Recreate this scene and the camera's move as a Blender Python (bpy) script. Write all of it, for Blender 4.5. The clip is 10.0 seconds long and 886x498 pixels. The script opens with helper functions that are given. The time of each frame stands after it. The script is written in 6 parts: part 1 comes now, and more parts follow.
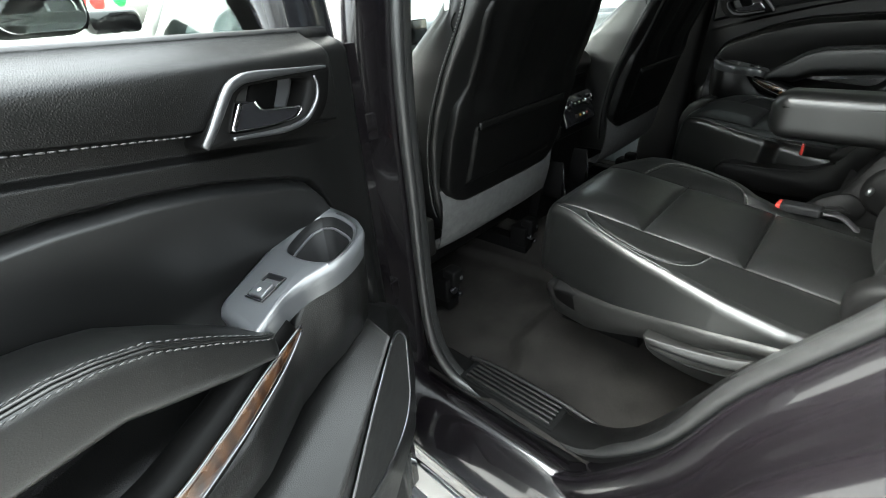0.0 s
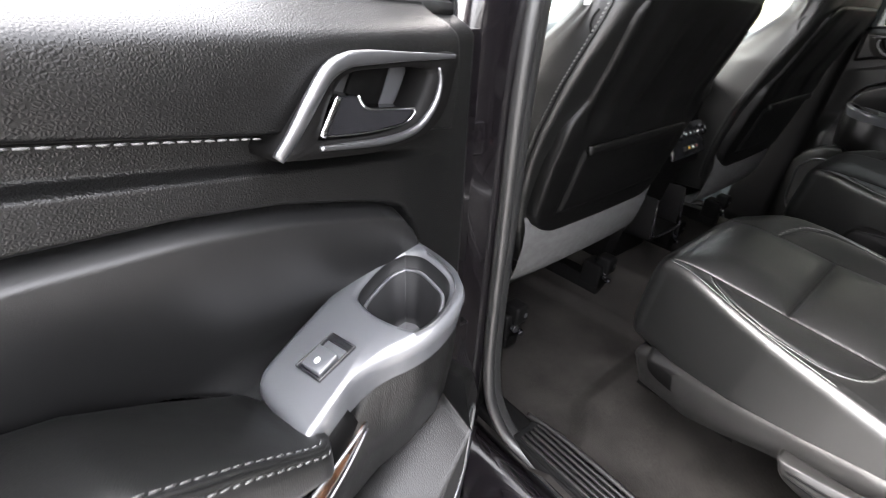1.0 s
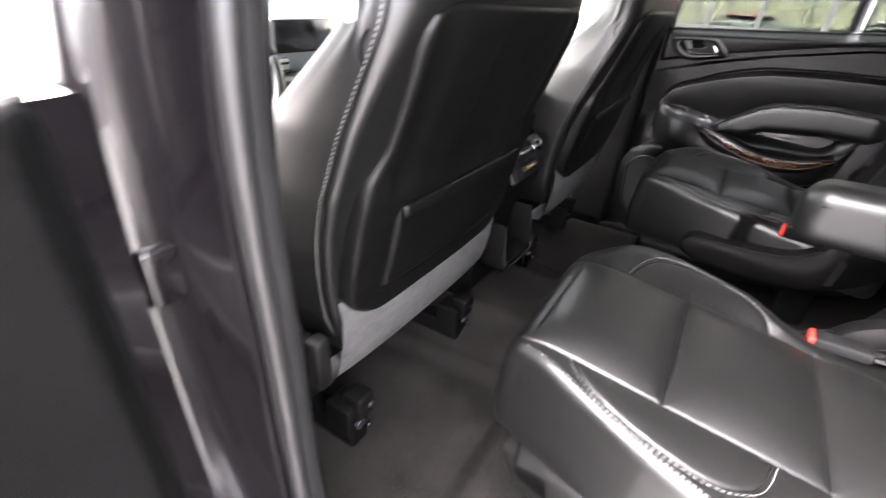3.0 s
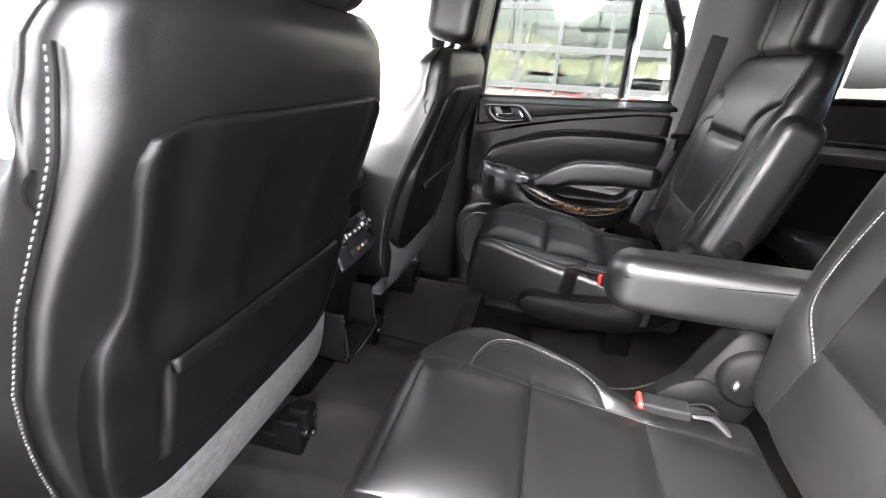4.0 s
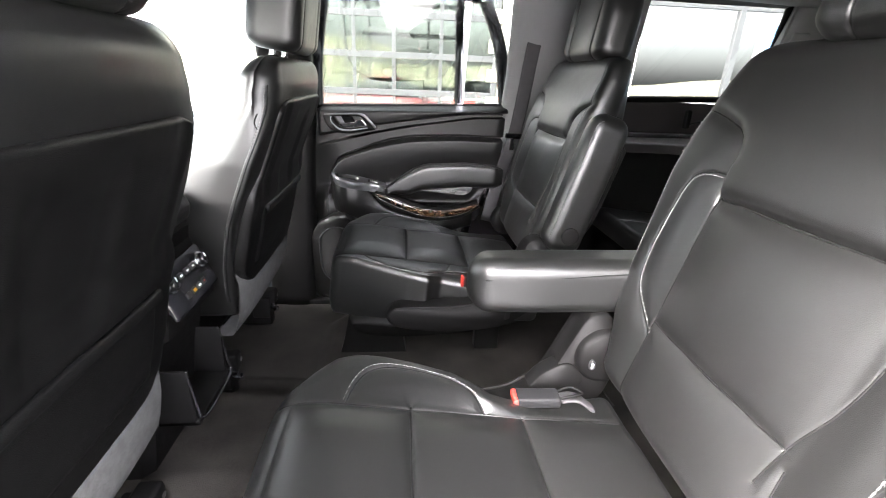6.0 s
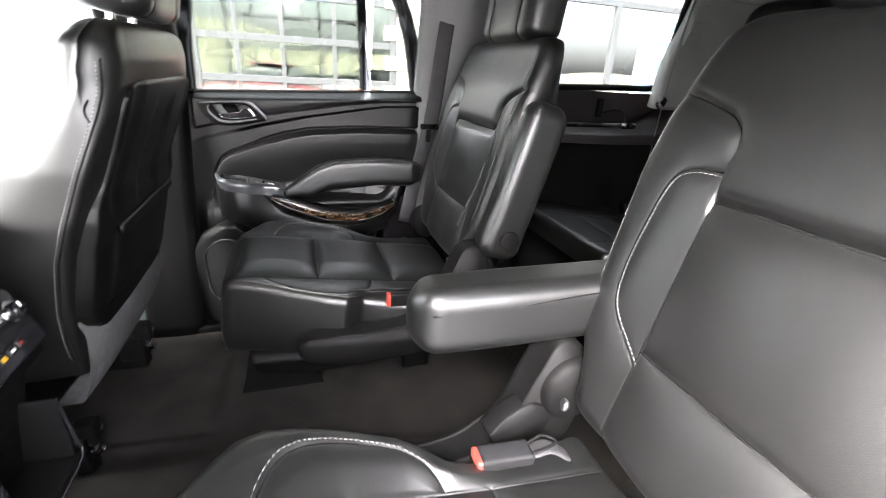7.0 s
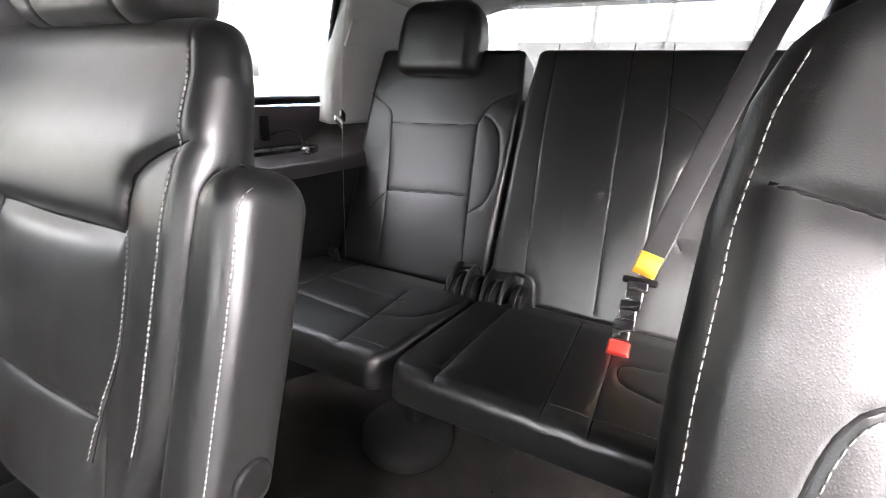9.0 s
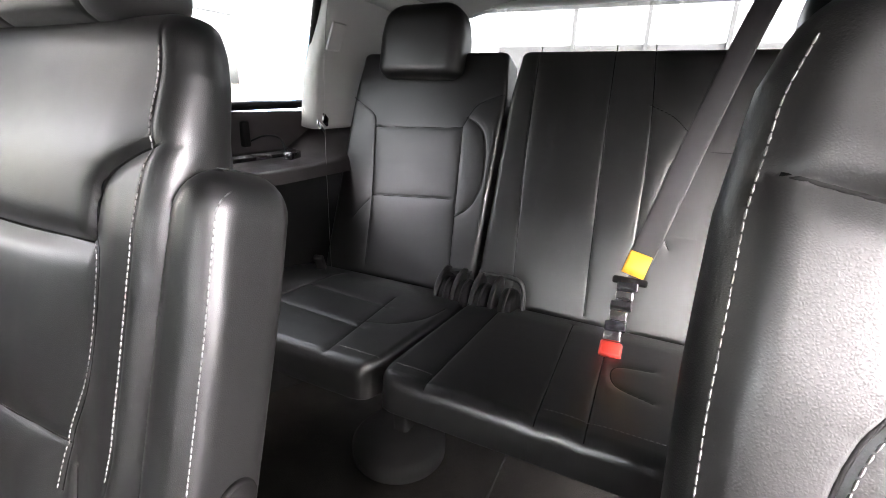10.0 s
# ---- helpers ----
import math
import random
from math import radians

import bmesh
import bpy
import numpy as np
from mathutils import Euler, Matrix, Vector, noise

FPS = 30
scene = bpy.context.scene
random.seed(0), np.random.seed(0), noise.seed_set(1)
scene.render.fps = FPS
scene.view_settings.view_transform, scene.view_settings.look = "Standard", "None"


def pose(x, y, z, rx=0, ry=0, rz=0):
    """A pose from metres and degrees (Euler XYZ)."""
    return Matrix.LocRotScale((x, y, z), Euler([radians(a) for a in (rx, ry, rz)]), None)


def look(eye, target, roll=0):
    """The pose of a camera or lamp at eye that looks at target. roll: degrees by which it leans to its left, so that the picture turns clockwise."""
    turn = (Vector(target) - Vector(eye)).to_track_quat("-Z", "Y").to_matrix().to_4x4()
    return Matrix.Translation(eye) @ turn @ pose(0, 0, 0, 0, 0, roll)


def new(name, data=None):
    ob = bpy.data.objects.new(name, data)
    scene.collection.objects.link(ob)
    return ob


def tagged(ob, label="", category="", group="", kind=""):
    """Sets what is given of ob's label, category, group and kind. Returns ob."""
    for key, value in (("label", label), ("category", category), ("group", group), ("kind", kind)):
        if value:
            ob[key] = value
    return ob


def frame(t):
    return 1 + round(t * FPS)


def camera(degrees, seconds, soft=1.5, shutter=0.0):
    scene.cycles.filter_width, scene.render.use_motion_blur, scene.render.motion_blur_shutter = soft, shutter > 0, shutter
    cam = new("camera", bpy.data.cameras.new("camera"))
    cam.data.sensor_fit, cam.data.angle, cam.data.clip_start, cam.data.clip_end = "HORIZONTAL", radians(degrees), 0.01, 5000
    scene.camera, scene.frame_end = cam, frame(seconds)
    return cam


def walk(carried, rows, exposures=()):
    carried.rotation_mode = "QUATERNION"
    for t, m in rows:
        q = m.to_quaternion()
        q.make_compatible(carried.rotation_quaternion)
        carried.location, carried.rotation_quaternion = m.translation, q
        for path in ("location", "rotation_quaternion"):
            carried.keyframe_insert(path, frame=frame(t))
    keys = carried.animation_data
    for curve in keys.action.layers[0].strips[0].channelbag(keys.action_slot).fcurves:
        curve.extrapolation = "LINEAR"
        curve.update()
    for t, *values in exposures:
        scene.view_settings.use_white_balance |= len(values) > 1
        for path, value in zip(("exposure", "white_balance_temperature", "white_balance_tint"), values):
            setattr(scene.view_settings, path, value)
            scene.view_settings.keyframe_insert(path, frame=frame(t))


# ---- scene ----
# ---- camera ----
PATH = [
    (0.0, -1.3340, -0.4034, 0.7649, 60.74, 3.78, -47.55),
    (0.5, -1.3101, -0.3160, 0.7468, 61.30, 0.47, -44.46),
    (1.0, -1.2804, -0.2278, 0.7481, 60.52, -2.38, -39.32),
    (1.5, -1.2337, -0.1796, 0.7502, 59.03, -3.08, -30.82),
    (2.0, -1.2060, -0.1586, 0.7445, 58.12, -2.46, -28.80),
    (2.5, -1.1459, -0.1124, 0.7387, 58.37, -1.47, -39.61),
    (3.0, -1.0122, -0.1248, 0.7691, 60.77, -2.64, -57.07),
    (3.2, -0.9617, -0.1342, 0.7807, 63.17, -2.59, -61.25),
    (4.3, -0.8661, -0.1325, 0.8221, 68.12, -3.22, -80.06),
    (4.5, -0.8581, -0.1284, 0.8220, 68.43, -3.02, -82.18),
    (5.0, -0.8479, -0.1212, 0.8258, 69.00, -2.52, -87.66),
    (6.5, -0.7897, -0.1445, 0.8236, 68.61, -3.40, -100.00),
    (7.0, -0.6493, -0.1284, 0.8058, 68.40, -3.11, -107.44),
    (7.5, -0.5575, -0.1169, 0.8552, 65.96, 5.03, -114.83),
    (8.0, -0.2693, -0.2043, 0.8595, 59.70, 4.53, -125.64),
    (8.5, -0.1933, -0.2688, 0.8394, 60.71, -0.74, -139.86),
    (9.0, -0.1524, -0.3341, 0.8311, 70.46, -2.30, -152.32),
    (9.5, -0.1458, -0.3446, 0.8216, 70.59, -1.73, -154.15),
    (10.0, -0.1425, -0.3458, 0.8245, 71.14, -1.68, -154.42),
]
cam = camera(89.46, 10.0, soft=0.8, shutter=0.35)
walk(cam, [(t, pose(x, y, z, rx, ry, rz)) for t, x, y, z, rx, ry, rz in PATH],
     exposures=[(0.0, 4.2, 6400, 0), (0.5, 4.85, 6550, 8), (1.0, 5.0, 6650, 13), (2.0, 5.1, 6750, 16), (2.5, 5.0, 6700, 17), (3.2, 6.1, 6700, 19), (4.5, 6.35, 6600, 13), (6.5, 6.5, 6600, 15), (7.5, 6.55, 6600, 15), (8.0, 6.9, 6650, 17), (8.5, 7.75, 6700, 17), (9.0, 7.65, 6700, 19), (10.0, 7.5, 6700, 19)])

# ---- daylight: a bright overcast sky ----
world = bpy.data.worlds.new("overcast_sky")
scene.world = world
world.use_nodes = True
wn, wl = world.node_tree.nodes, world.node_tree.links
sky = wn.new("ShaderNodeTexSky")
sky.sky_type, sky.sun_disc = "NISHITA", False
sky.sun_elevation, sky.sun_rotation = radians(42), radians(-38)
sky.air_density, sky.dust_density = 1.0, 4.0
grey = wn.new("ShaderNodeHueSaturation")
grey.inputs["Saturation"].default_value = 0.18
wl.new(sky.outputs["Color"], grey.inputs["Color"])
# cloud cover: the zenith of an overcast sky is brighter than its horizon
way, split, lift, cloud = (wn.new(k) for k in ("ShaderNodeTexCoord", "ShaderNodeSeparateXYZ", "ShaderNodeMapRange", "ShaderNodeVectorMath"))
cloud.operation = "SCALE"
lift.inputs["To Min"].default_value, lift.inputs["To Max"].default_value = 0.4, 2.6
wl.new(way.outputs["Generated"], split.inputs["Vector"])
wl.new(split.outputs["Z"], lift.inputs["Value"])
wl.new(grey.outputs["Color"], cloud.inputs[0])
wl.new(lift.outputs["Result"], cloud.inputs["Scale"])
wl.new(cloud.outputs["Vector"], wn["Background"].inputs["Color"])
wn["Background"].inputs["Strength"].default_value = 0.13
sun = new("sun", bpy.data.lights.new("sun", "SUN"))
sun.data.energy, sun.data.angle, sun.data.color = 1.1, radians(60), (1.0, 0.97, 0.93)
sun.matrix_world = look((-4.58, 5.86, 6.69), (0, 0, 0))


# ---- materials ----
def material(name, color, rough=0.5, metal=0.0, spec=0.5, grain=0.0, grain_scale=300.0, vary=0.15, vary_scale=6.0,
             rough_vary=0.1, coat=0.0, sheen=0.0, cells=False, tint=None, sag=0.0, speck=0.0):
    m = bpy.data.materials.new(name)
    m.use_nodes = True
    n, k = m.node_tree.nodes, m.node_tree.links
    b = n["Principled BSDF"]
    co = n.new("ShaderNodeTexCoord")
    big = n.new("ShaderNodeTexNoise")
    big.inputs["Scale"].default_value, big.inputs["Detail"].default_value = vary_scale, 5.0
    k.new(co.outputs["Object"], big.inputs["Vector"])
    mix = n.new("ShaderNodeMix")
    mix.data_type = "RGBA"
    dark = tuple(c * (1 - vary) for c in color)
    lite = tuple(min(1.0, c * (1 + vary)) for c in (tint or color))
    mix.inputs["A"].default_value, mix.inputs["B"].default_value = (*dark, 1), (*lite, 1)
    if speck:
        dots, join = n.new("ShaderNodeTexNoise"), n.new("ShaderNodeMath")
        dots.inputs["Scale"].default_value, dots.inputs["Detail"].default_value = 420.0, 2.0
        join.operation = "MULTIPLY_ADD"
        join.inputs[1].default_value = speck
        k.new(co.outputs["Object"], dots.inputs["Vector"])
        k.new(dots.outputs["Fac"], join.inputs[0])
        shift = n.new("ShaderNodeMath")
        shift.operation = "MULTIPLY_ADD"
        shift.inputs[1].default_value, shift.inputs[2].default_value = 1.7, -0.35 - speck * 0.5
        k.new(big.outputs["Fac"], shift.inputs[0])
        k.new(shift.outputs["Value"], join.inputs[2])
        k.new(join.outputs["Value"], mix.inputs["Factor"])
    else:
        k.new(big.outputs["Fac"], mix.inputs["Factor"])
    k.new(mix.outputs["Result"], b.inputs["Base Color"])
    ramp = n.new("ShaderNodeMapRange")
    ramp.inputs["To Min"].default_value = max(0.02, rough - rough_vary)
    ramp.inputs["To Max"].default_value = min(1.0, rough + rough_vary)
    fine = n.new("ShaderNodeTexNoise")
    fine.inputs["Scale"].default_value, fine.inputs["Detail"].default_value = vary_scale * 7, 3.0
    k.new(co.outputs["Object"], fine.inputs["Vector"])
    k.new(fine.outputs["Fac"], ramp.inputs["Value"])
    k.new(ramp.outputs["Result"], b.inputs["Roughness"])
    b.inputs["Metallic"].default_value = metal
    b.inputs["Specular IOR Level"].default_value = spec
    b.inputs["Coat Weight"].default_value = coat
    b.inputs["Coat Roughness"].default_value = 0.05
    b.inputs["Sheen Weight"].default_value = sheen
    if grain:
        bump = n.new("ShaderNodeBump")
        bump.inputs["Strength"].default_value, bump.inputs["Distance"].default_value = grain, 0.0006
        if cells:
            tex = n.new("ShaderNodeTexVoronoi")
            tex.feature = "DISTANCE_TO_EDGE"
            tex.inputs["Scale"].default_value = grain_scale
            warp = n.new("ShaderNodeTexNoise")
            warp.inputs["Scale"].default_value = 220.0
            add = n.new("ShaderNodeVectorMath")
            add.operation = "MULTIPLY_ADD"
            add.inputs[1].default_value = (0.0011, 0.0011, 0.0011)
            k.new(co.outputs["Object"], warp.inputs["Vector"])
            k.new(warp.outputs["Color"], add.inputs[0])
            k.new(co.outputs["Object"], add.inputs[2])
            k.new(add.outputs["Vector"], tex.inputs["Vector"])
            # pebbles with rounded tops between narrow creases
            pebble = n.new("ShaderNodeMapRange")
            pebble.interpolation_type = "SMOOTHERSTEP"
            pebble.inputs["From Max"].default_value = 0.42
            k.new(tex.outputs["Distance"], pebble.inputs["Value"])
            k.new(pebble.outputs["Result"], bump.inputs["Height"])
        else:
            tex = n.new("ShaderNodeTexNoise")
            tex.inputs["Scale"].default_value, tex.inputs["Detail"].default_value = grain_scale, 4.0
            k.new(co.outputs["Object"], tex.inputs["Vector"])
            k.new(tex.outputs["Fac"], bump.inputs["Height"])
        if sag:
            soft, wave = n.new("ShaderNodeBump"), n.new("ShaderNodeTexNoise")
            wave.inputs["Scale"].default_value, wave.inputs["Detail"].default_value = 22.0, 3.0
            soft.inputs["Strength"].default_value, soft.inputs["Distance"].default_value = sag, 0.004
            k.new(co.outputs["Object"], wave.inputs["Vector"])
            k.new(wave.outputs["Fac"], soft.inputs["Height"])
            k.new(soft.outputs["Normal"], bump.inputs["Normal"])
        k.new(bump.outputs["Normal"], b.inputs["Normal"])
    return m


LEATHER = material("black_leather", (0.0024, 0.0025, 0.0024), 0.39, spec=0.6, grain=0.11, grain_scale=640, cells=True, vary=0.25, vary_scale=9, rough_vary=0.04, sag=0.1)
SOFT = material("soft_touch_vinyl", (0.0034, 0.0034, 0.0034), 0.36, spec=0.3, grain=0.28, grain_scale=520, cells=True, vary=0.15, rough_vary=0.06)
POCKET = material("smooth_black_vinyl", (0.0058, 0.0058, 0.006), 0.42, spec=0.42, grain=0.05, grain_scale=800, cells=True, vary=0.1, rough_vary=0.02)
PLASTIC = material("black_moulded_plastic", (0.0028, 0.0027, 0.0027), 0.56, spec=0.08, grain=0.25, grain_scale=1300, vary=0.12)
GLOSSBLACK = material("glossy_black_plastic", (0.0091, 0.0091, 0.0103), 0.12, vary=0.1, rough_vary=0.05)
SHELL = material("charcoal_seat_shell", (0.007, 0.0068, 0.0066), 0.44, spec=0.24, grain=0.2, grain_scale=900, vary=0.12)
KICK = material("grey_carpeted_panel", (0.0636, 0.0636, 0.0636), 0.95, spec=0.08, grain=0.9, grain_scale=420, vary=0.3, vary_scale=60, speck=1.6)
CARPET = material("charcoal_carpet", (0.0115, 0.0106, 0.0098), 0.95, spec=0.04, grain=1.0, grain_scale=420, vary=0.42, vary_scale=11, tint=(0.0165, 0.0152, 0.0141), speck=1.6)
MAT = material("ribbed_black_mat", (0.0139, 0.0139, 0.0139), 0.8, spec=0.15, grain=0.8, grain_scale=1100, vary=0.2)
TRAY = material("satin_grey_plastic", (0.045, 0.0465, 0.05), 0.30, spec=0.9, grain=0.05, grain_scale=1500, vary=0.05, rough_vary=0.02)
CHROME = material("bright_chrome", (0.75, 0.75, 0.76), 0.12, metal=1.0, vary=0.03, rough_vary=0.05)
SATIN = material("satin_silver_trim", (0.14, 0.142, 0.147), 0.34, metal=0.9, vary=0.04)
PAINT = material("dark_plum_grey_paint", (0.0042, 0.0034, 0.0042), 0.25, metal=0.2, coat=1.0, vary=0.08, rough_vary=0.03)
RUBBER = material("black_rubber_seal", (0.012, 0.012, 0.012), 0.36, vary=0.15, grain=0.2, grain_scale=600)
WEB = material("grey_seat_belt_webbing", (0.016, 0.015, 0.0165), 0.6, grain=0.6, grain_scale=1400, vary=0.1)
LIGHTTRIM = material("light_grey_pillar_trim", (0.27, 0.27, 0.262), 0.7, grain=0.3, grain_scale=900, vary=0.05)
GREYTRIM = material("grey_pillar_trim", (0.1673, 0.1673, 0.1673), 0.7, grain=0.3, grain_scale=900, vary=0.08)
# ceiling shade is in this base: darker than its cloth, so less light bounces
HEADLINER = material("dimmed_headliner", (0.07, 0.07, 0.069), 0.9, grain=0.3, grain_scale=800, vary=0.04)
THREAD = material("pale_grey_thread", (0.14, 0.14, 0.136), 0.7, vary=0.1, vary_scale=200)
RED = material("red_plastic", (0.34, 0.022, 0.016), 0.4, vary=0.08)
YELLOW = material("yellow_label", (0.60, 0.29, 0.02), 0.6, vary=0.06)
CONCRETE = material("worn_grey_asphalt", (0.1261, 0.1246, 0.1216), 0.9, grain=0.4, grain_scale=60, vary=0.25, vary_scale=1.5)
BLOCKWALL = material("cream_painted_blocks", (0.62, 0.60, 0.52), 0.85, grain=0.5, grain_scale=40, vary=0.08, vary_scale=3)
ALU = material("grey_aluminium_frame", (0.17, 0.172, 0.178), 0.45, metal=0.2, vary=0.08)
STEELGREY = material("painted_grey_steel", (0.045, 0.045, 0.047), 0.6, spec=0.3, vary=0.1)
GREEN = material("green_rubber", (0.05, 0.55, 0.12), 0.35, vary=0.05)
REDBALL = material("red_rubber", (0.75, 0.06, 0.05), 0.35, vary=0.05)
CARWHITE = material("white_car_paint", (0.75, 0.75, 0.75), 0.25, coat=1.0, vary=0.03)
CARRED = material("red_car_paint", (0.22, 0.02, 0.02), 0.25, coat=1.0, vary=0.05)
TYRE = material("black_tyre", (0.02, 0.02, 0.02), 0.8, vary=0.2)
HILL = material("winter_hillside", (0.16, 0.15, 0.10), 0.95, vary=0.35, vary_scale=0.3)
BLUE = material("blue_print", (0.22, 0.42, 0.72), 0.4, vary=0.1)
WHITEPRINT = material("white_paper", (0.80, 0.80, 0.80), 0.6, vary=0.03)
DASH = material("slate_dashboard", (0.0791, 0.0949, 0.1028), 0.6, grain=0.3, grain_scale=700, vary=0.08)
BOWL = material("grey_handle_bowl", (0.032, 0.032, 0.033), 0.42, vary=0.08)
SHELF = material("black_quarter_trim", (0.02, 0.017, 0.017), 0.45, spec=0.3, grain=0.3, grain_scale=800, vary=0.1)


def wood_material():
    m = material("dark_burl_wood", (0.09, 0.035, 0.012), 0.22, coat=0.8, vary=0.5, vary_scale=25, tint=(0.16, 0.07, 0.03))
    n, k = m.node_tree.nodes, m.node_tree.links
    co = n.new("ShaderNodeTexCoord")
    wave = n.new("ShaderNodeTexWave")
    wave.inputs["Scale"].default_value, wave.inputs["Distortion"].default_value = 14.0, 9.0
    wave.inputs["Detail"].default_value, wave.inputs["Detail Scale"].default_value = 4.0, 2.0
    k.new(co.outputs["Object"], wave.inputs["Vector"])
    ramp = n.new("ShaderNodeValToRGB")
    ramp.color_ramp.elements[0].color = (0.013, 0.006, 0.003, 1)
    ramp.color_ramp.elements[1].color = (0.055, 0.025, 0.011, 1)
    k.new(wave.outputs["Fac"], ramp.inputs["Fac"])
    k.new(ramp.outputs["Color"], n["Principled BSDF"].inputs["Base Color"])
    return m


def glass_material(name, tint, gloss=0.05):
    m = bpy.data.materials.new(name)
    m.use_nodes = True
    n, k = m.node_tree.nodes, m.node_tree.links
    n.remove(n["Principled BSDF"])
    clear, shine, mix, fres = (n.new(x) for x in ("ShaderNodeBsdfTransparent", "ShaderNodeBsdfGlossy", "ShaderNodeMixShader", "ShaderNodeFresnel"))
    clear.inputs["Color"].default_value = (*tint, 1)
    shine.inputs["Roughness"].default_value = gloss
    fres.inputs["IOR"].default_value = 1.5
    k.new(fres.outputs["Fac"], mix.inputs["Fac"])
    k.new(clear.outputs["BSDF"], mix.inputs[1])
    k.new(shine.outputs["BSDF"], mix.inputs[2])
    k.new(mix.outputs["Shader"], n["Material Output"].inputs["Surface"])
    return m


BOTTOM = material("grey_rubber_mat", (0.0727, 0.0727, 0.0762), 0.6, spec=0.3, grain=0.3, grain_scale=1200, vary=0.12)
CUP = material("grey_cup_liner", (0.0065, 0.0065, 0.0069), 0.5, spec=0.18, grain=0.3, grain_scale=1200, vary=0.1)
CAVITY = material("black_cavity", (0.0028, 0.0028, 0.0028), 0.8, spec=0.08, vary=0.1)
WOOD = wood_material()
GLASS = glass_material("car_glass", (0.62, 0.66, 0.64), 0.02)
PRIVACY = glass_material("privacy_glass", (0.055, 0.060, 0.057), 0.02)
TINTED = glass_material("rear_privacy_glass", (0.058, 0.063, 0.061), 0.02)
PANE = glass_material("garage_pane", (0.80, 0.84, 0.80), 0.02)
MIRROR = material("mirror_glass", (0.8, 0.8, 0.8), 0.02, metal=1.0, vary=0.02, rough_vary=0.01)


# ---- mesh helpers ----
def thing(name, at, label, category, group="", kind=""):
    ob = new(name)
    ob.location = at
    ob.empty_display_size = 0.05
    return tagged(ob, label, category, group, kind)


def make(name, geo, mat, parent=None, label="", smooth=True):
    """One mesh object from (verts, faces) in world coordinates, under parent where given."""
    v, f = geo
    me = bpy.data.meshes.new(name)
    me.from_pydata([tuple(map(float, p)) for p in v], [], [tuple(map(int, q)) for q in f])
    me.materials.append(mat)
    me.shade_smooth() if smooth else me.shade_flat()
    me.update()
    ob = new(name, me)
    if parent is not None:
        ob.parent = parent
        # a part of a part hangs from a mesh that already lies in world coordinates
        ob.matrix_parent_inverse = Matrix.Identity(4) if parent.parent else Matrix.Translation(-parent.location)
    return tagged(ob, label)


def part(name, geo, mat, parent, label="", smooth=True):
    return make(name, geo, mat, parent, label, smooth)


def solid(name, geo, mat, label, category, kind="", group="", smooth=True):
    return tagged(make(name, geo, mat, None, "", smooth), label, category, group, kind)


def merge(*geos):
    vs, fs, n = [], [], 0
    for v, f in geos:
        vs.append(np.asarray(v, float).reshape(-1, 3))
        fs += [tuple(i + n for i in q) for q in f]
        n += len(vs[-1])
    return np.concatenate(vs), fs


def mapped(geo, m, flip=False):
    v, f = geo
    v = np.asarray(v, float)
    a = np.array(m)
    w = v @ a[:3, :3].T + a[:3, 3]
    return w, [tuple(reversed(q)) for q in f] if flip or np.linalg.det(a[:3, :3]) < 0 else f


def basis(origin, x, y, z):
    return Matrix(((x[0], y[0], z[0], origin[0]), (x[1], y[1], z[1], origin[1]), (x[2], y[2], z[2], origin[2]), (0, 0, 0, 1)))


def sm(e0, e1, x):
    t = np.clip((np.asarray(x, float) - e0) / (e1 - e0), 0, 1)
    return t * t * (3 - 2 * t)


def rings_geo(rings, caps=True, closed=True):
    """Quads between rings of equal length."""
    r = np.asarray(rings, float)
    m, n = r.shape[:2]
    f = []
    last = n if closed else n - 1
    for i in range(m - 1):
        a, b = i * n, (i + 1) * n
        f += [(a + j, a + (j + 1) % n, b + (j + 1) % n, b + j) for j in range(last)]
    v = r.reshape(-1, 3)
    if caps and closed:
        f.append(tuple(range(n - 1, -1, -1)))
        f.append(tuple((m - 1) * n + j for j in range(n)))
    return v, f


def box(x0, x1, y0, y1, z0, z1, r=0.004, seg=3):
    """A box with rounded upright and lying edges."""
    cx, cy, cz = (x0 + x1) / 2, (y0 + y1) / 2, (z0 + z1) / 2
    hx, hy, hz = abs(x1 - x0) / 2, abs(y1 - y0) / 2, abs(z1 - z0) / 2
    r = min(r, hx * 0.98, hy * 0.98, hz * 0.98)
    rings = []
    prof = [(-hz + r * (1 - math.cos(a)), r * (1 - math.sin(a))) for a in np.linspace(0, math.pi / 2, seg + 1)]
    prof += [(hz - r * (1 - math.cos(a)), r * (1 - math.sin(a))) for a in np.linspace(math.pi / 2, 0, seg + 1)]
    for z, inset in prof:
        ring = []
        for qx, qy, a0 in ((1, 1, 0), (-1, 1, 90), (-1, -1, 180), (1, -1, 270)):
            for a in np.linspace(0, 90, seg + 1):
                t = radians(a0 + a)
                rr = max(r - inset, 0.0)
                ring.append((cx + qx * (hx - r) + rr * math.cos(t), cy + qy * (hy - r) + rr * math.sin(t), cz + z))
        rings.append(ring)
    return rings_geo(rings)


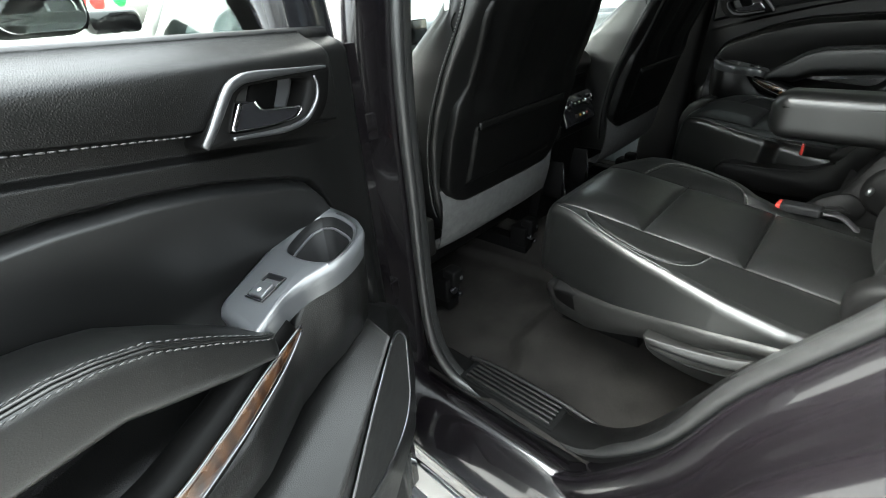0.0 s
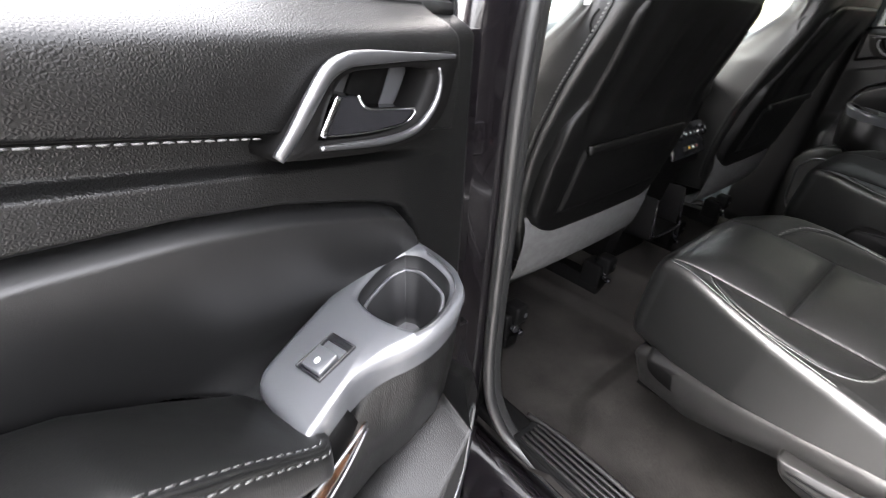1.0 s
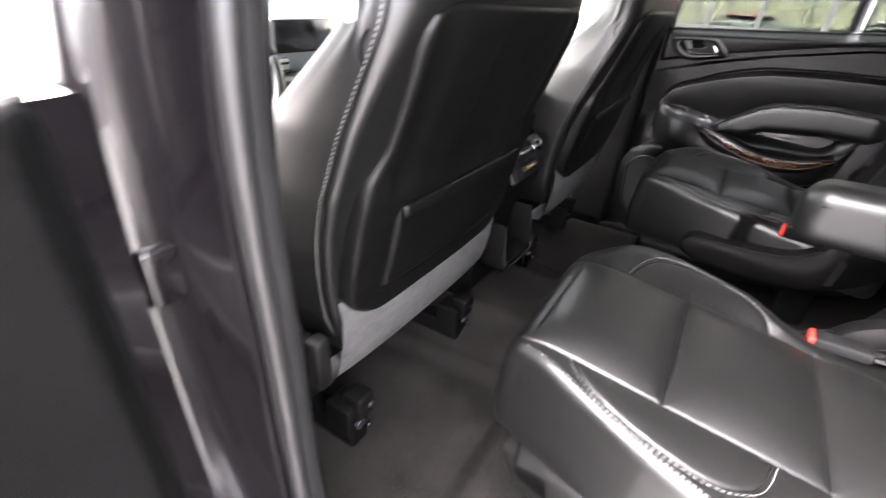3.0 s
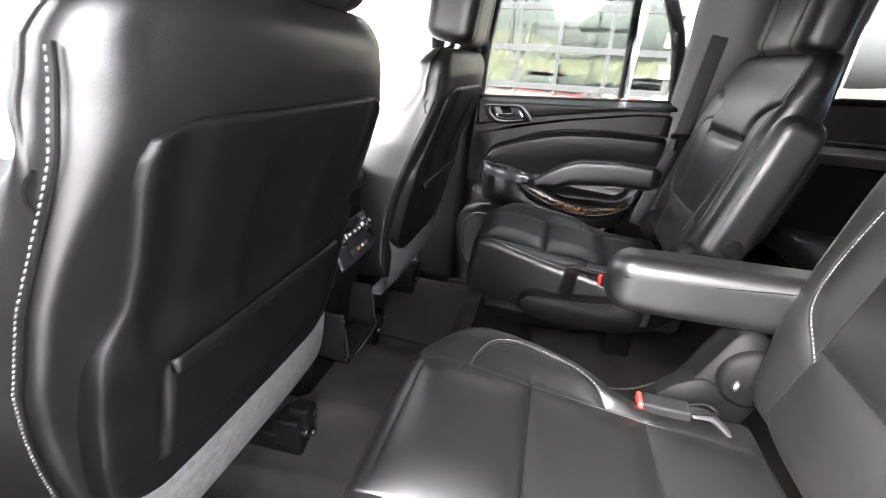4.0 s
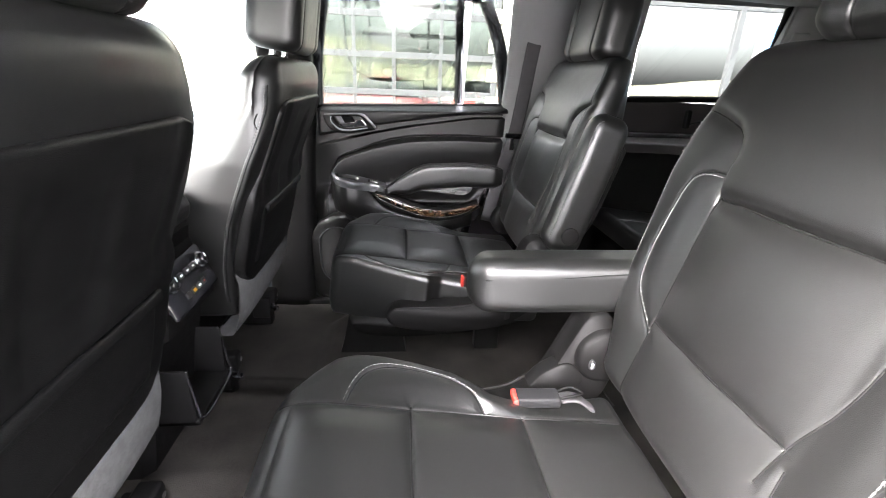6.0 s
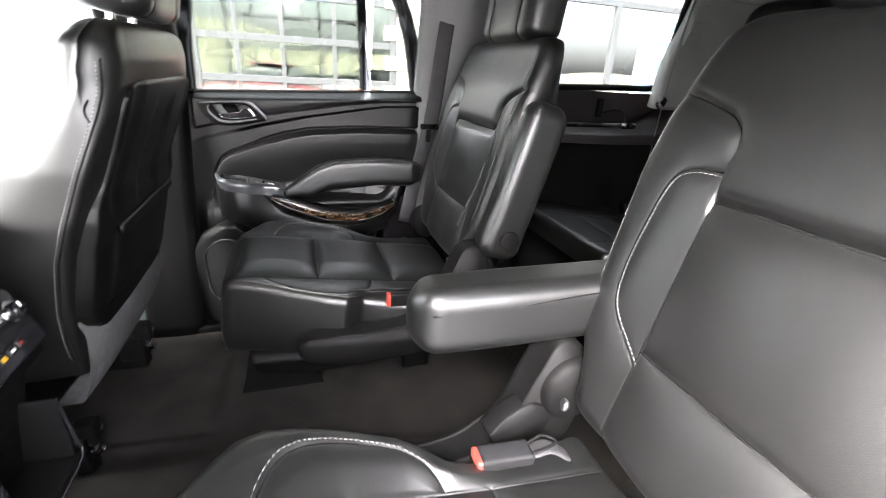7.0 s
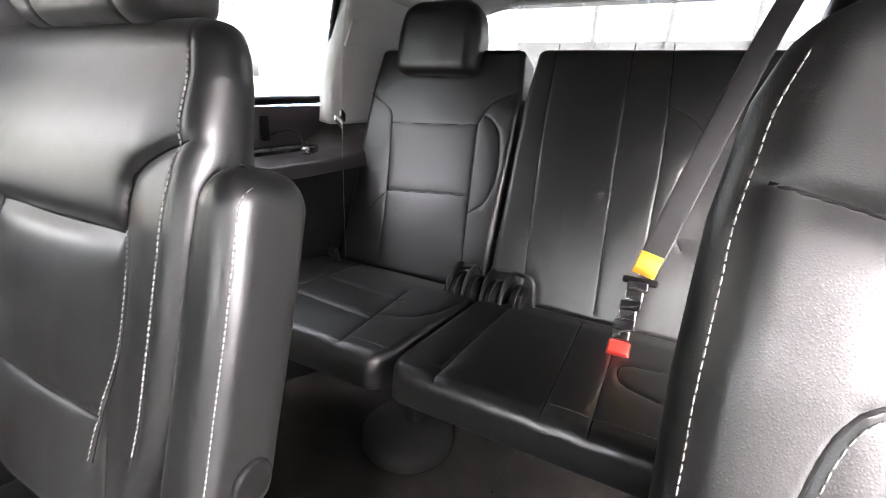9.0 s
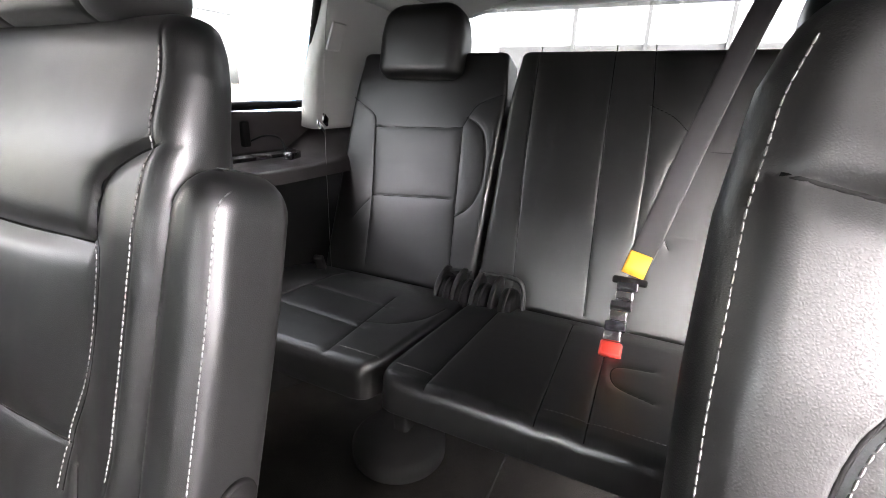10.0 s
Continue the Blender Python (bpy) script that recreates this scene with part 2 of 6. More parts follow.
def smooth_path(pts, n):
    """A smooth curve through points, resampled evenly."""
    p = np.asarray(pts, float)
    if len(p) > 2:
        q = np.vstack([2 * p[0] - p[1], p, 2 * p[-1] - p[-2]])
        out = []
        for i in range(1, len(q) - 2):
            t = np.linspace(0, 1, 16, endpoint=False)[:, None]
            a, b, c, d = q[i - 1], q[i], q[i + 1], q[i + 2]
            out.append(0.5 * (2 * b + (c - a) * t + (2 * a - 5 * b + 4 * c - d) * t**2 + (3 * b - a - 3 * c + d) * t**3))
        p = np.vstack(out + [p[-1:]])
    s = np.r_[0, np.cumsum(np.linalg.norm(np.diff(p, axis=0), axis=1))]
    e = np.linspace(0, s[-1], n)
    return np.stack([np.interp(e, s, p[:, k]) for k in range(p.shape[1])], 1)


def sweep(pts, section, n=40, up=(0, 0, 1), scale=None, plain=False):
    """Sweeps a closed section [(side, up), ...] along a smooth curve."""
    p = np.asarray(pts, float) if plain else smooth_path(pts, n)
    tan = np.gradient(p, axis=0)
    tan /= np.linalg.norm(tan, axis=1)[:, None]
    up = np.asarray(up, float)
    side = np.cross(tan, up)
    side /= np.linalg.norm(side, axis=1)[:, None]
    top = np.cross(side, tan)
    sec = np.asarray(section, float)
    k = np.ones(len(p)) if scale is None else np.interp(np.linspace(0, 1, len(p)), np.linspace(0, 1, len(scale)), scale)
    rings = p[:, None] + (side[:, None] * sec[None, :, :1] + top[:, None] * sec[None, :, 1:]) * k[:, None, None]
    return rings_geo(rings)


def oval(a, b, n=12, power=2.0):
    t = np.linspace(0, 2 * math.pi, n, endpoint=False)
    c, s = np.cos(t), np.sin(t)
    return np.stack([a * np.sign(c) * np.abs(c) ** (2 / power), b * np.sign(s) * np.abs(s) ** (2 / power)], 1)


def tube(pts, r, n=40, seg=10):
    p = np.asarray(pts, float)
    d = p[-1] - p[0]
    up = (0, 0, 1) if abs(d[2]) < 0.8 * np.linalg.norm(d) else (0.3, 1, 0)
    return sweep(pts, oval(r, r, seg), n, up)


def disc(center, axis, r, h, n=32, round_=0.003):
    """A short cylinder with rounded rims; axis points to its face."""
    z = Vector(axis).normalized()
    x = z.orthogonal().normalized()
    y = z.cross(x)
    prof = [(r * 0.02, -h / 2), (r - round_, -h / 2), (r, -h / 2 + round_), (r, h / 2 - round_), (r - round_ * 0.3, h / 2 - round_ * 0.3), (r - round_, h / 2), (r * 0.02, h / 2)]
    c = Vector(center)
    rings = [[tuple(c + x * (q * math.cos(a)) + y * (q * math.sin(a)) + z * t) for a in np.linspace(0, 2 * math.pi, n, endpoint=False)] for q, t in prof]
    return rings_geo(rings)


def seg_dist(x, y, line):
    """Distance of points to a polyline in the plane."""
    best = np.full(np.shape(x), 9.0)
    for (ax, ay), (bx, by) in zip(line[:-1], line[1:]):
        dx, dy = bx - ax, by - ay
        t = np.clip(((x - ax) * dx + (y - ay) * dy) / (dx * dx + dy * dy + 1e-12), 0, 1)
        best = np.minimum(best, np.hypot(x - ax - t * dx, y - ay - t * dy))
    return best


def rounded(a, b, r, n_face, n_side):
    """A rounded rectangle, half sizes a and b, dense along its upper side."""
    r = min(r, 0.95 * a, 0.95 * b)
    arc = np.linspace(0, math.pi / 2, 9)
    pts = [(a, y) for y in np.linspace(-(b - r), b - r, n_side)[:-1]]
    pts += [(a - r + r * math.cos(t), b - r + r * math.sin(t)) for t in arc[:-1]]
    pts += [(x, b) for x in np.linspace(a - r, -(a - r), n_face)[:-1]]
    pts += [(-(a - r) - r * math.sin(t), b - r + r * math.cos(t)) for t in arc[:-1]]
    pts += [(-a, y) for y in np.linspace(b - r, -(b - r), n_side)[:-1]]
    pts += [(-(a - r) - r * math.cos(t), -(b - r) - r * math.sin(t)) for t in arc[:-1]]
    pts += [(x, -b) for x in np.linspace(-(a - r), a - r, 12)[:-1]]
    pts += [(a - r + r * math.sin(t), -(b - r) - r * math.cos(t)) for t in arc[:-1]]
    return np.array(pts)


class Pad:
    """An upholstered pad: width along x, length along y from 0, its face towards +z. half(y) is the half width, thick the depth;
    edge rounds its rim; seams are polylines in x, y pressed into the face; puff is how far panels swell between them."""

    def __init__(self, half, length, thick, seams=(), puff=0.006, groove=0.003, edge=0.02, ends=(0.02, 0.02), relief=None, spread=0.014, across=220, along=220, bend=None, sew=0.0022):
        self.half, self.length, self.thick, self.seams = half, length, thick, [smooth_path(s, 24 if len(s) > 2 else 2) for s in seams]
        self.puff, self.groove, self.edge, self.ends, self.relief, self.spread, self.bend = puff, groove, edge, ends, relief, spread, bend
        self.across, self.along, self.sew = across, along, sew

    def _size(self, y):
        e0, e1 = self.ends
        y = np.asarray(y, float)
        d = np.where(y < e0, e0 - np.sqrt(np.clip(e0 ** 2 - (e0 - y) ** 2, 0, None)), 0.0)
        t = y - self.length + e1
        d = np.where(t > 0, e1 - np.sqrt(np.clip(e1 ** 2 - t ** 2, 0, None)), d)
        a = np.array([self.half(float(q)) for q in np.ravel(y)]).reshape(np.shape(y)) - d
        return a, np.maximum(self.thick / 2 - d, 0.004)

    def detail(self, x, y):
        d = np.full(np.shape(x), 9.0)
        for s in self.seams:
            d = np.minimum(d, seg_dist(x, y, s))
        out = self.puff * (1 - np.exp(-((d / self.spread) ** 1.2))) - self.groove * np.exp(-((d / self.sew) ** 2))
        if self.relief is not None:
            out = out + self.relief(x, y)
        return out

    def face(self, x, y):
        x, y = np.asarray(x, float), np.asarray(y, float)
        a, b = self._size(y)
        r = np.minimum(self.edge, np.minimum(0.95 * a, 0.95 * b))
        t = np.clip(np.abs(x) - (a - r), 0, r)
        z = b - r + np.sqrt(np.clip(r ** 2 - t ** 2, 0, None))
        z = z + self.detail(x, y)
        p = np.stack([x, y, z], -1)
        return self.bend(p) if self.bend else p

    def geo(self):
        e0, e1 = self.ends
        ys = np.r_[e0 * (1 - np.cos(np.linspace(0, math.pi / 2, 8))), np.linspace(e0, self.length - e1, self.along)[1:-1], self.length - e1 * (1 - np.cos(np.linspace(math.pi / 2, 0, 8)))]
        a, b = self._size(ys)
        rings = []
        for y, aa, bb in zip(ys, a, b):
            o = rounded(aa, bb, self.edge, self.across, 10)
            x, z = o[:, 0], o[:, 1]
            front = sm(-0.2, 0.7, z / bb)
            z = z + self.detail(x, np.full_like(x, y)) * front
            p = np.stack([x, np.full_like(x, y), z], -1)
            rings.append(self.bend(p) if self.bend else p)
        v, f = rings_geo(rings)
        return v, [tuple(reversed(q)) for q in f]

    def seam(self, line, width=0.0015):
        """The dark cord that lies at the bottom of a seam."""
        p = smooth_path(line, max(12, int(150 * sum(math.dist(q, r) for q, r in zip(line[:-1], line[1:])))))
        q = self.face(p[:, 0], p[:, 1])
        q = q[:, :] + np.array((0.0, 0.0, 0.0004))
        return sweep(q, oval(width, 0.0007, 6), plain=True, up=(0.01, 0.02, 1.0))

    def stitches(self, line, offset=0.006, step=0.0062, size=(0.0046, 0.0013, 0.0009)):
        """Short threads along a seam, at one side of it."""
        p = smooth_path(line, 200)
        s = np.r_[0, np.cumsum(np.linalg.norm(np.diff(p, axis=0), axis=1))]
        n = max(2, int(s[-1] / step))
        e = np.linspace(step / 2, s[-1] - step / 2, n)
        q = np.stack([np.interp(e, s, p[:, k]) for k in (0, 1)], 1)
        d = np.gradient(q, axis=0)
        d /= np.linalg.norm(d, axis=1)[:, None] + 1e-9
        q = q + np.stack([-d[:, 1], d[:, 0]], 1) * offset
        h = size[0] / 2
        a, b = self.face(q[:, 0] - d[:, 0] * h, q[:, 1] - d[:, 1] * h), self.face(q[:, 0] + d[:, 0] * h, q[:, 1] + d[:, 1] * h)
        return thread_geo(a, b, np.array([0, 0, 1.0]), size)


def thread_geo(a, b, normal, size):
    """Small rounded bars from a to b, lying on a surface with that normal."""
    vs, fs = [], []
    for p, q in zip(np.asarray(a), np.asarray(b)):
        d = (q - p) / (np.linalg.norm(q - p) + 1e-9)
        side = np.cross(d, normal)
        side /= np.linalg.norm(side) + 1e-9
        up = np.cross(side, d)
        i = len(vs)
        for c, k in ((p, 0.6), ((p + q) / 2, 1.0), (q, 0.6)):
            for sx, sy in ((-1, -0.3), (-0.5, 1), (0.5, 1), (1, -0.3)):
                vs.append(c + side * sx * size[1] / 2 * k + up * sy * size[2] * k)
        for r in (0, 4):
            fs += [(i + r + j, i + r + (j + 1) % 4, i + r + 4 + (j + 1) % 4, i + r + 4 + j) for j in range(4)]
        fs += [(i + 3, i + 2, i + 1, i), (i + 8, i + 9, i + 10, i + 11)]
    return np.array(vs), fs

BUCKLE = material("grey_buckle_plastic", (0.007, 0.007, 0.0075), 0.6, vary=0.1, spec=0.1)


# ---- ground, building and distance ----
GROUND = -0.66


def grid_geo(fn, us, vs):
    """A sheet from fn(u, v) over two lists."""
    us, vs = np.asarray(us, float), np.asarray(vs, float)
    uu, vv = np.meshgrid(us, vs, indexing="ij")
    p = np.stack(fn(uu, vv), -1).reshape(-1, 3)
    n = len(vs)
    f = [(i * n + j, (i + 1) * n + j, (i + 1) * n + j + 1, i * n + j + 1) for i in range(len(us) - 1) for j in range(n - 1)]
    return p, f


solid("ground", grid_geo(lambda u, v: (u, v, np.full_like(u, GROUND)), np.linspace(-400, 400, 41), np.linspace(-400, 400, 41)), CONCRETE,
      "worn grey asphalt parking lot", "ground", "structure", smooth=False)


def garage():
    """A cream block building with wide glazed doors that one sees through, beside the car."""
    x0 = 6.5
    b = thing("garage_building", (x0, 0, GROUND), "cream block garage with a wide glazed sectional door", "building")
    for y in range(4):
        for z in range(23):
            y0, z0 = -1.66 - 0.41 * (y + 1) + (0.2 if z % 2 else 0.0), GROUND + 0.205 * z
            part("block", box(x0, x0 + 0.2, y0 + 0.006, y0 + 0.404, z0 + 0.006, z0 + 0.2, 0.008, 1), BLOCKWALL, b, smooth=False)
    part("wall", box(x0 + 0.02, x0 + 0.18, -3.32, -1.64, GROUND, 4.2, 0.01), BLOCKWALL, b, smooth=False)
    part("wall", box(x0, x0 + 0.25, 1.10, 1.75, GROUND, 4.2, 0.02), BLOCKWALL, b, smooth=False)
    part("lintel", box(x0, x0 + 0.25, -1.62, 1.15, 3.0, 4.2, 0.02), BLOCKWALL, b, smooth=False)
    part("wall", box(x0, x0 + 0.25, -8.6, -8.2, GROUND, 4.2, 0.02), BLOCKWALL, b, smooth=False)
    part("lintel", box(x0, x0 + 0.25, -8.2, -3.32, 3.0, 4.2, 0.02), BLOCKWALL, b, smooth=False)
    part("roof", box(x0 - 0.2, x0 + 4.0, -8.7, 1.9, 4.2, 4.4, 0.02), ALU, b, smooth=False)
    # the next bay: wide panes between slim posts
    bay = part("bay_frame", box(x0 - 0.02, x0 + 0.06, -8.2, -3.33, 2.92, 3.0, 0.006), ALU, b, "grey aluminium window frame", smooth=False)
    part("sill", box(x0 - 0.02, x0 + 0.06, -8.2, -3.33, GROUND, GROUND + 0.12, 0.006), ALU, bay, smooth=False)
    part("rail", box(x0 - 0.02, x0 + 0.06, -8.2, -3.33, 1.97, 2.06, 0.006), ALU, bay, smooth=False)
    for y in (-3.36, -5.40, -7.2, -8.17):
        part("post", box(x0 - 0.025, x0 + 0.065, y - 0.05, y + 0.05, GROUND, 2.95, 0.006), ALU, bay, smooth=False)
    for k, xx in enumerate((x0 + 0.06, x0 + 3.6)):
        d = part("sectional_door", box(xx - 0.04, xx + 0.04, 1.04, 1.12, GROUND, 3.0, 0.006), ALU, b, "grey aluminium framed glazed door", smooth=False)
        part("stile", box(xx - 0.04, xx + 0.04, -1.62, -1.54, GROUND, 3.0, 0.006), ALU, d, smooth=False)
        zs = (-0.62, 0.06, 0.58, 1.11, 1.66, 2.25, 2.9)
        ys = (-1.58, -0.74, -0.03, 0.56, 1.08)
        for z in zs:
            part("rail", box(xx - 0.03, xx + 0.03, -1.60, 1.11, z - 0.045, z + 0.045, 0.006), ALU, d, smooth=False)
        for y in ys[1:-1]:
            part("stile", box(xx - 0.022, xx + 0.022, y - 0.028, y + 0.028, GROUND, 2.95, 0.006), ALU, d, smooth=False)
        if k == 0:
            for za, zb in zip(zs[:-1], zs[1:]):
                for ya, yb in zip(ys[:-1], ys[1:]):
                    p = part("pane", box(xx - 0.004, xx + 0.004, ya + 0.02, yb - 0.02, za + 0.04, zb - 0.04, 0.001), PANE, d, smooth=False)
                    p.visible_shadow = False


def simple_car(x, y, turn, paint, label):
    """A parked saloon: body, cabin glass and four wheels."""
    c = thing("parked_car", (x, y, GROUND), label, "car", "parked cars")
    m = Matrix.Translation((x, y, GROUND)) @ Matrix.Rotation(radians(turn), 4, "Z")
    ls = np.linspace(-2.2, 2.2, 40)
    top = np.interp(ls, [-2.2, -2.1, -1.6, -1.0, 0.2, 0.9, 1.9, 2.2], [0.55, 0.85, 0.95, 0.98, 0.98, 0.95, 0.78, 0.5])
    rings = []
    for l, t in zip(ls, top):
        w = 0.88 - 0.18 * (abs(l) / 2.2) ** 4
        o = oval(w, (t - 0.22) / 2, 28, 4.5)
        rings.append([(l, a, 0.22 + (t - 0.22) / 2 + b) for a, b in o])
    part("body", mapped(rings_geo(rings), m), paint, c)
    rings = []
    for l in np.linspace(-1.55, 0.95, 30):
        h = np.interp(l, [-1.55, -0.8, 0.0, 0.95], [0.93, 1.38, 1.42, 0.93])
        o = oval(0.72 - 0.12 * (h - 0.93), max(0.02, (h - 0.85) / 2), 24, 4)
        rings.append([(l, a, 0.85 + max(0.02, (h - 0.85) / 2) + b) for a, b in o])
    part("cabin_glass", mapped(rings_geo(rings), m), GLOSSBLACK, c, "dark glass")
    rings = []
    for l in np.linspace(-0.85, 0.2, 14):
        o = oval(0.62, 0.025, 20, 4)
        rings.append([(l, a, 1.40 + 0.02 * math.cos(l) + b) for a, b in o])
    part("roof", mapped(rings_geo(rings), m), paint, c)
    for l in (-1.35, 1.35):
        for s in (-0.8, 0.8):
            w = part("wheel", mapped(disc((l, s, 0.32), (0, 1, 0), 0.32, 0.2, 28, 0.03), m), TYRE, c)
            part("rim", mapped(disc((l, s * 1.06, 0.32), (0, 1, 0), 0.2, 0.16, 20, 0.02), m), SATIN, w)


garage()
simple_car(13.5, 0.6, 70, CARRED, "dark red parked saloon car")
simple_car(14.5, -2.4, 75, CARWHITE, "white parked saloon car")
simple_car(15.0, -4.9, 75, CARWHITE, "white parked saloon car")
solid("hillside", grid_geo(lambda u, v: (60 + 20 * v, u, GROUND + v * (3.6 + 1.2 * np.sin(u * 0.05) + 0.7 * np.sin(u * 0.17)) * (1 - 0.55 * sm(-18, -36, u))), np.linspace(-90, 90, 121), np.linspace(0, 1.6, 8)), HILL,
      "low bare winter hillside in the distance", "backdrop", "structure")
barrel = thing("traffic_barrel", (5.8, -1.02, GROUND), "orange and white striped traffic barrel by the wall", "barrel")
for i in range(5):
    z0 = GROUND + 0.24 * i
    r0, r1 = 0.24 - 0.018 * i, 0.235 - 0.018 * i
    part("band", rings_geo([[(5.8 + r * math.cos(a), -1.02 + r * math.sin(a), z) for a in np.linspace(0, 2 * math.pi, 28, endpoint=False)] for r, z in ((r0, z0), (r1, z0 + 0.235))]), REDBALL if i % 2 == 0 else WHITEPRINT, barrel)
shop = thing("rear_building", (0.0, -8.0, GROUND), "pale low wall and slim grey posts under a canopy", "building")
part("wall", box(-6.0, 2.54, -8.12, -8.03, GROUND, 1.63, 0.02), STEELGREY, shop, smooth=False)
part("canopy", box(-6.0, 4.0, -8.5, -7.9, 2.24, 2.36, 0.02), STEELGREY, shop, smooth=False)
for i in range(7):
    part("post", box(1.30 - 1.04 * i, 1.36 - 1.04 * i, -8.02, -7.96, GROUND, 2.245, 0.008), STEELGREY, shop, smooth=False)


# ---- car shell ----
def floor_geo():
    def z(x, y):
        tunnel = 0.055 * sm(0.26, 0.10, np.abs(x)) * sm(-0.15, 0.2, y)
        edge_y = 0.095 - 0.055 * sm(0.58, 0.68, np.abs(x))
        well = -0.018 * sm(0.255, 0.300, np.abs(x) - 0.08 * np.clip(y - 0.12, 0, 0.4)) * sm(edge_y - 0.022, edge_y + 0.022, y)
        wave = 0.004 * np.sin(9 * x + 3) * np.sin(7 * y)
        return tunnel + well + wave
    return grid_geo(lambda u, v: (u, v, z(u, v)), np.linspace(-0.80, 0.82, 260), np.r_[np.linspace(-2.3, 0.0, 110)[:-1], np.linspace(0.0, 0.15, 40)[:-1], np.linspace(0.15, 1.6, 90)])


solid("floor", floor_geo(), CARPET, "charcoal carpeted car floor", "floor", "structure")
solid("floor_underside", box(-0.84, 0.86, -2.35, 1.7, -0.16, -0.03, 0.02), PLASTIC, "dark underside of the car floor", "floor", "structure")

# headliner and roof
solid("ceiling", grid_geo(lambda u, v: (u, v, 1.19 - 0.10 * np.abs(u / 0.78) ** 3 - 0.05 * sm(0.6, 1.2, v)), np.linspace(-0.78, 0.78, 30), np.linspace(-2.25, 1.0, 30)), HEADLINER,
      "light grey cloth headliner, coloured darker to dim its bounce", "ceiling", "structure")
solid("roof_panel", grid_geo(lambda u, v: (u, v, 1.25 - 0.11 * np.abs(u / 0.85) ** 3 - 0.06 * sm(0.6, 1.2, v)), np.linspace(-0.85, 0.85, 20), np.linspace(-2.3, 1.05, 20)), PAINT,
      "dark painted car roof", "roof", "structure")


def pillar(name, pts, section, mat, label, up=(0, 1, 0.01), n=30):
    return solid(name, sweep(pts, section, n, up), mat, label, "pillar", "structure")


# right side shell
solid("wall_right", box(0.86, 0.93, -2.35, 1.6, -0.35, 0.66, 0.02), PAINT, "dark painted body side", "body panel", "structure", smooth=False)
pillar("pillar_b_right", [(0.80, 0.27, -0.02), (0.815, 0.25, 0.5), (0.81, 0.235, 0.75), (0.70, 0.235, 1.13)], oval(0.05, 0.085, 16, 4), PLASTIC, "black plastic covered centre pillar")
pillar("pillar_c_right", [(0.84, -0.72, 0.3), (0.84, -0.72, 0.72), (0.80, -0.72, 0.9), (0.70, -0.70, 1.14)], oval(0.035, 0.22, 20, 5), GREYTRIM, "grey pillar trim behind the rear door")
pillar("pillar_d_right", [(0.86, -1.66, 0.72), (0.83, -1.66, 0.9), (0.72, -1.66, 1.15)], oval(0.035, 0.20, 20, 5), LIGHTTRIM, "light grey rear pillar trim")
D_RIGHT = bpy.data.objects["pillar_d_right"]
part("cover", mapped(box(-0.030, 0.030, -0.040, 0.040, -0.004, 0.004, 0.0035), basis((0.7600, -1.500, 0.978), (0, 1, 0), (-0.403, 0, 0.915), (-0.915, 0, -0.403))), LIGHTTRIM, D_RIGHT, "light grey rounded cover")
pillar("pillar_a_right", [(0.80, 1.30, 0.70), (0.66, 0.85, 1.12)], oval(0.04, 0.05, 12, 4), LIGHTTRIM, "light grey windscreen pillar trim", up=(1, 0, 0.3))
pillar("pillar_a_left", [(-0.80, 1.30, 0.70), (-0.66, 0.85, 1.12)], oval(0.04, 0.05, 12, 4), LIGHTTRIM, "light grey windscreen pillar trim", up=(1, 0, 0.3))
pillar("pillar_c_left", [(-0.86, -0.76, 0.3), (-0.86, -0.76, 0.72), (-0.82, -0.74, 0.9), (-0.70, -0.70, 1.14)], oval(0.03, 0.2, 20, 5), LIGHTTRIM, "light grey pillar trim behind the door opening")
pillar("pillar_d_left", [(-0.86, -1.66, 0.72), (-0.83, -1.66, 0.9), (-0.72, -1.66, 1.15)], oval(0.035, 0.20, 20, 5), LIGHTTRIM, "light grey rear pillar trim")
for s, nm in ((1, "right"), (-1, "left")):
    solid("roof_rail_" + nm, sweep([(s * 0.70, 0.98, 1.10), (s * 0.72, 0.2, 1.135), (s * 0.72, -1.0, 1.14), (s * 0.70, -2.2, 1.10)], oval(0.035, 0.04, 12, 4), 30), LIGHTTRIM,
          "light grey headliner edge above the windows", "trim", "structure")


solid("rear_header", box(-0.82, 0.82, -2.32, -2.16, 1.155, 1.25, 0.03), LIGHTTRIM, "light grey trim above the tailgate glass", "trim", "structure")
for s, nm in ((1, "right"), (-1, "left")):
    solid("rear_corner_" + nm, sweep([(s * 0.83, -2.05, 0.70), (s * 0.80, -2.03, 0.90), (s * 0.71, -2.00, 1.16)], oval(0.035, 0.26, 16, 5), 20, (0, 1, 0.01)), LIGHTTRIM, "light grey rear corner trim", "trim", "structure")


def pane(name, corners, mat, label):
    ob = solid(name, (corners, [tuple(range(len(corners)))]), mat, label, "window", "structure", smooth=False)
    ob.visible_shadow = mat is not GLASS
    return ob


pane("window_1", [(0.835, 0.17, 0.69), (0.845, -0.34, 0.72), (0.74, -0.34, 1.10), (0.73, 0.17, 1.10)], PRIVACY, "dark tinted rear door glass")
pane("window_2", [(0.845, -0.36, 0.72), (0.845, -0.53, 0.73), (0.75, -0.47, 1.09), (0.74, -0.36, 1.10)], PRIVACY, "small dark tinted rear door glass")
pane("window_3", [(0.895, -1.00, 0.765), (0.895, -1.50, 0.775), (0.78, -1.46, 1.09), (0.78, -0.95, 1.09)], TINTED, "tinted quarter glass")
pane("window_4", [(-0.895, -1.00, 0.765), (-0.895, -1.50, 0.775), (-0.78, -1.46, 1.09), (-0.78, -0.95, 1.09)], TINTED, "tinted quarter glass")
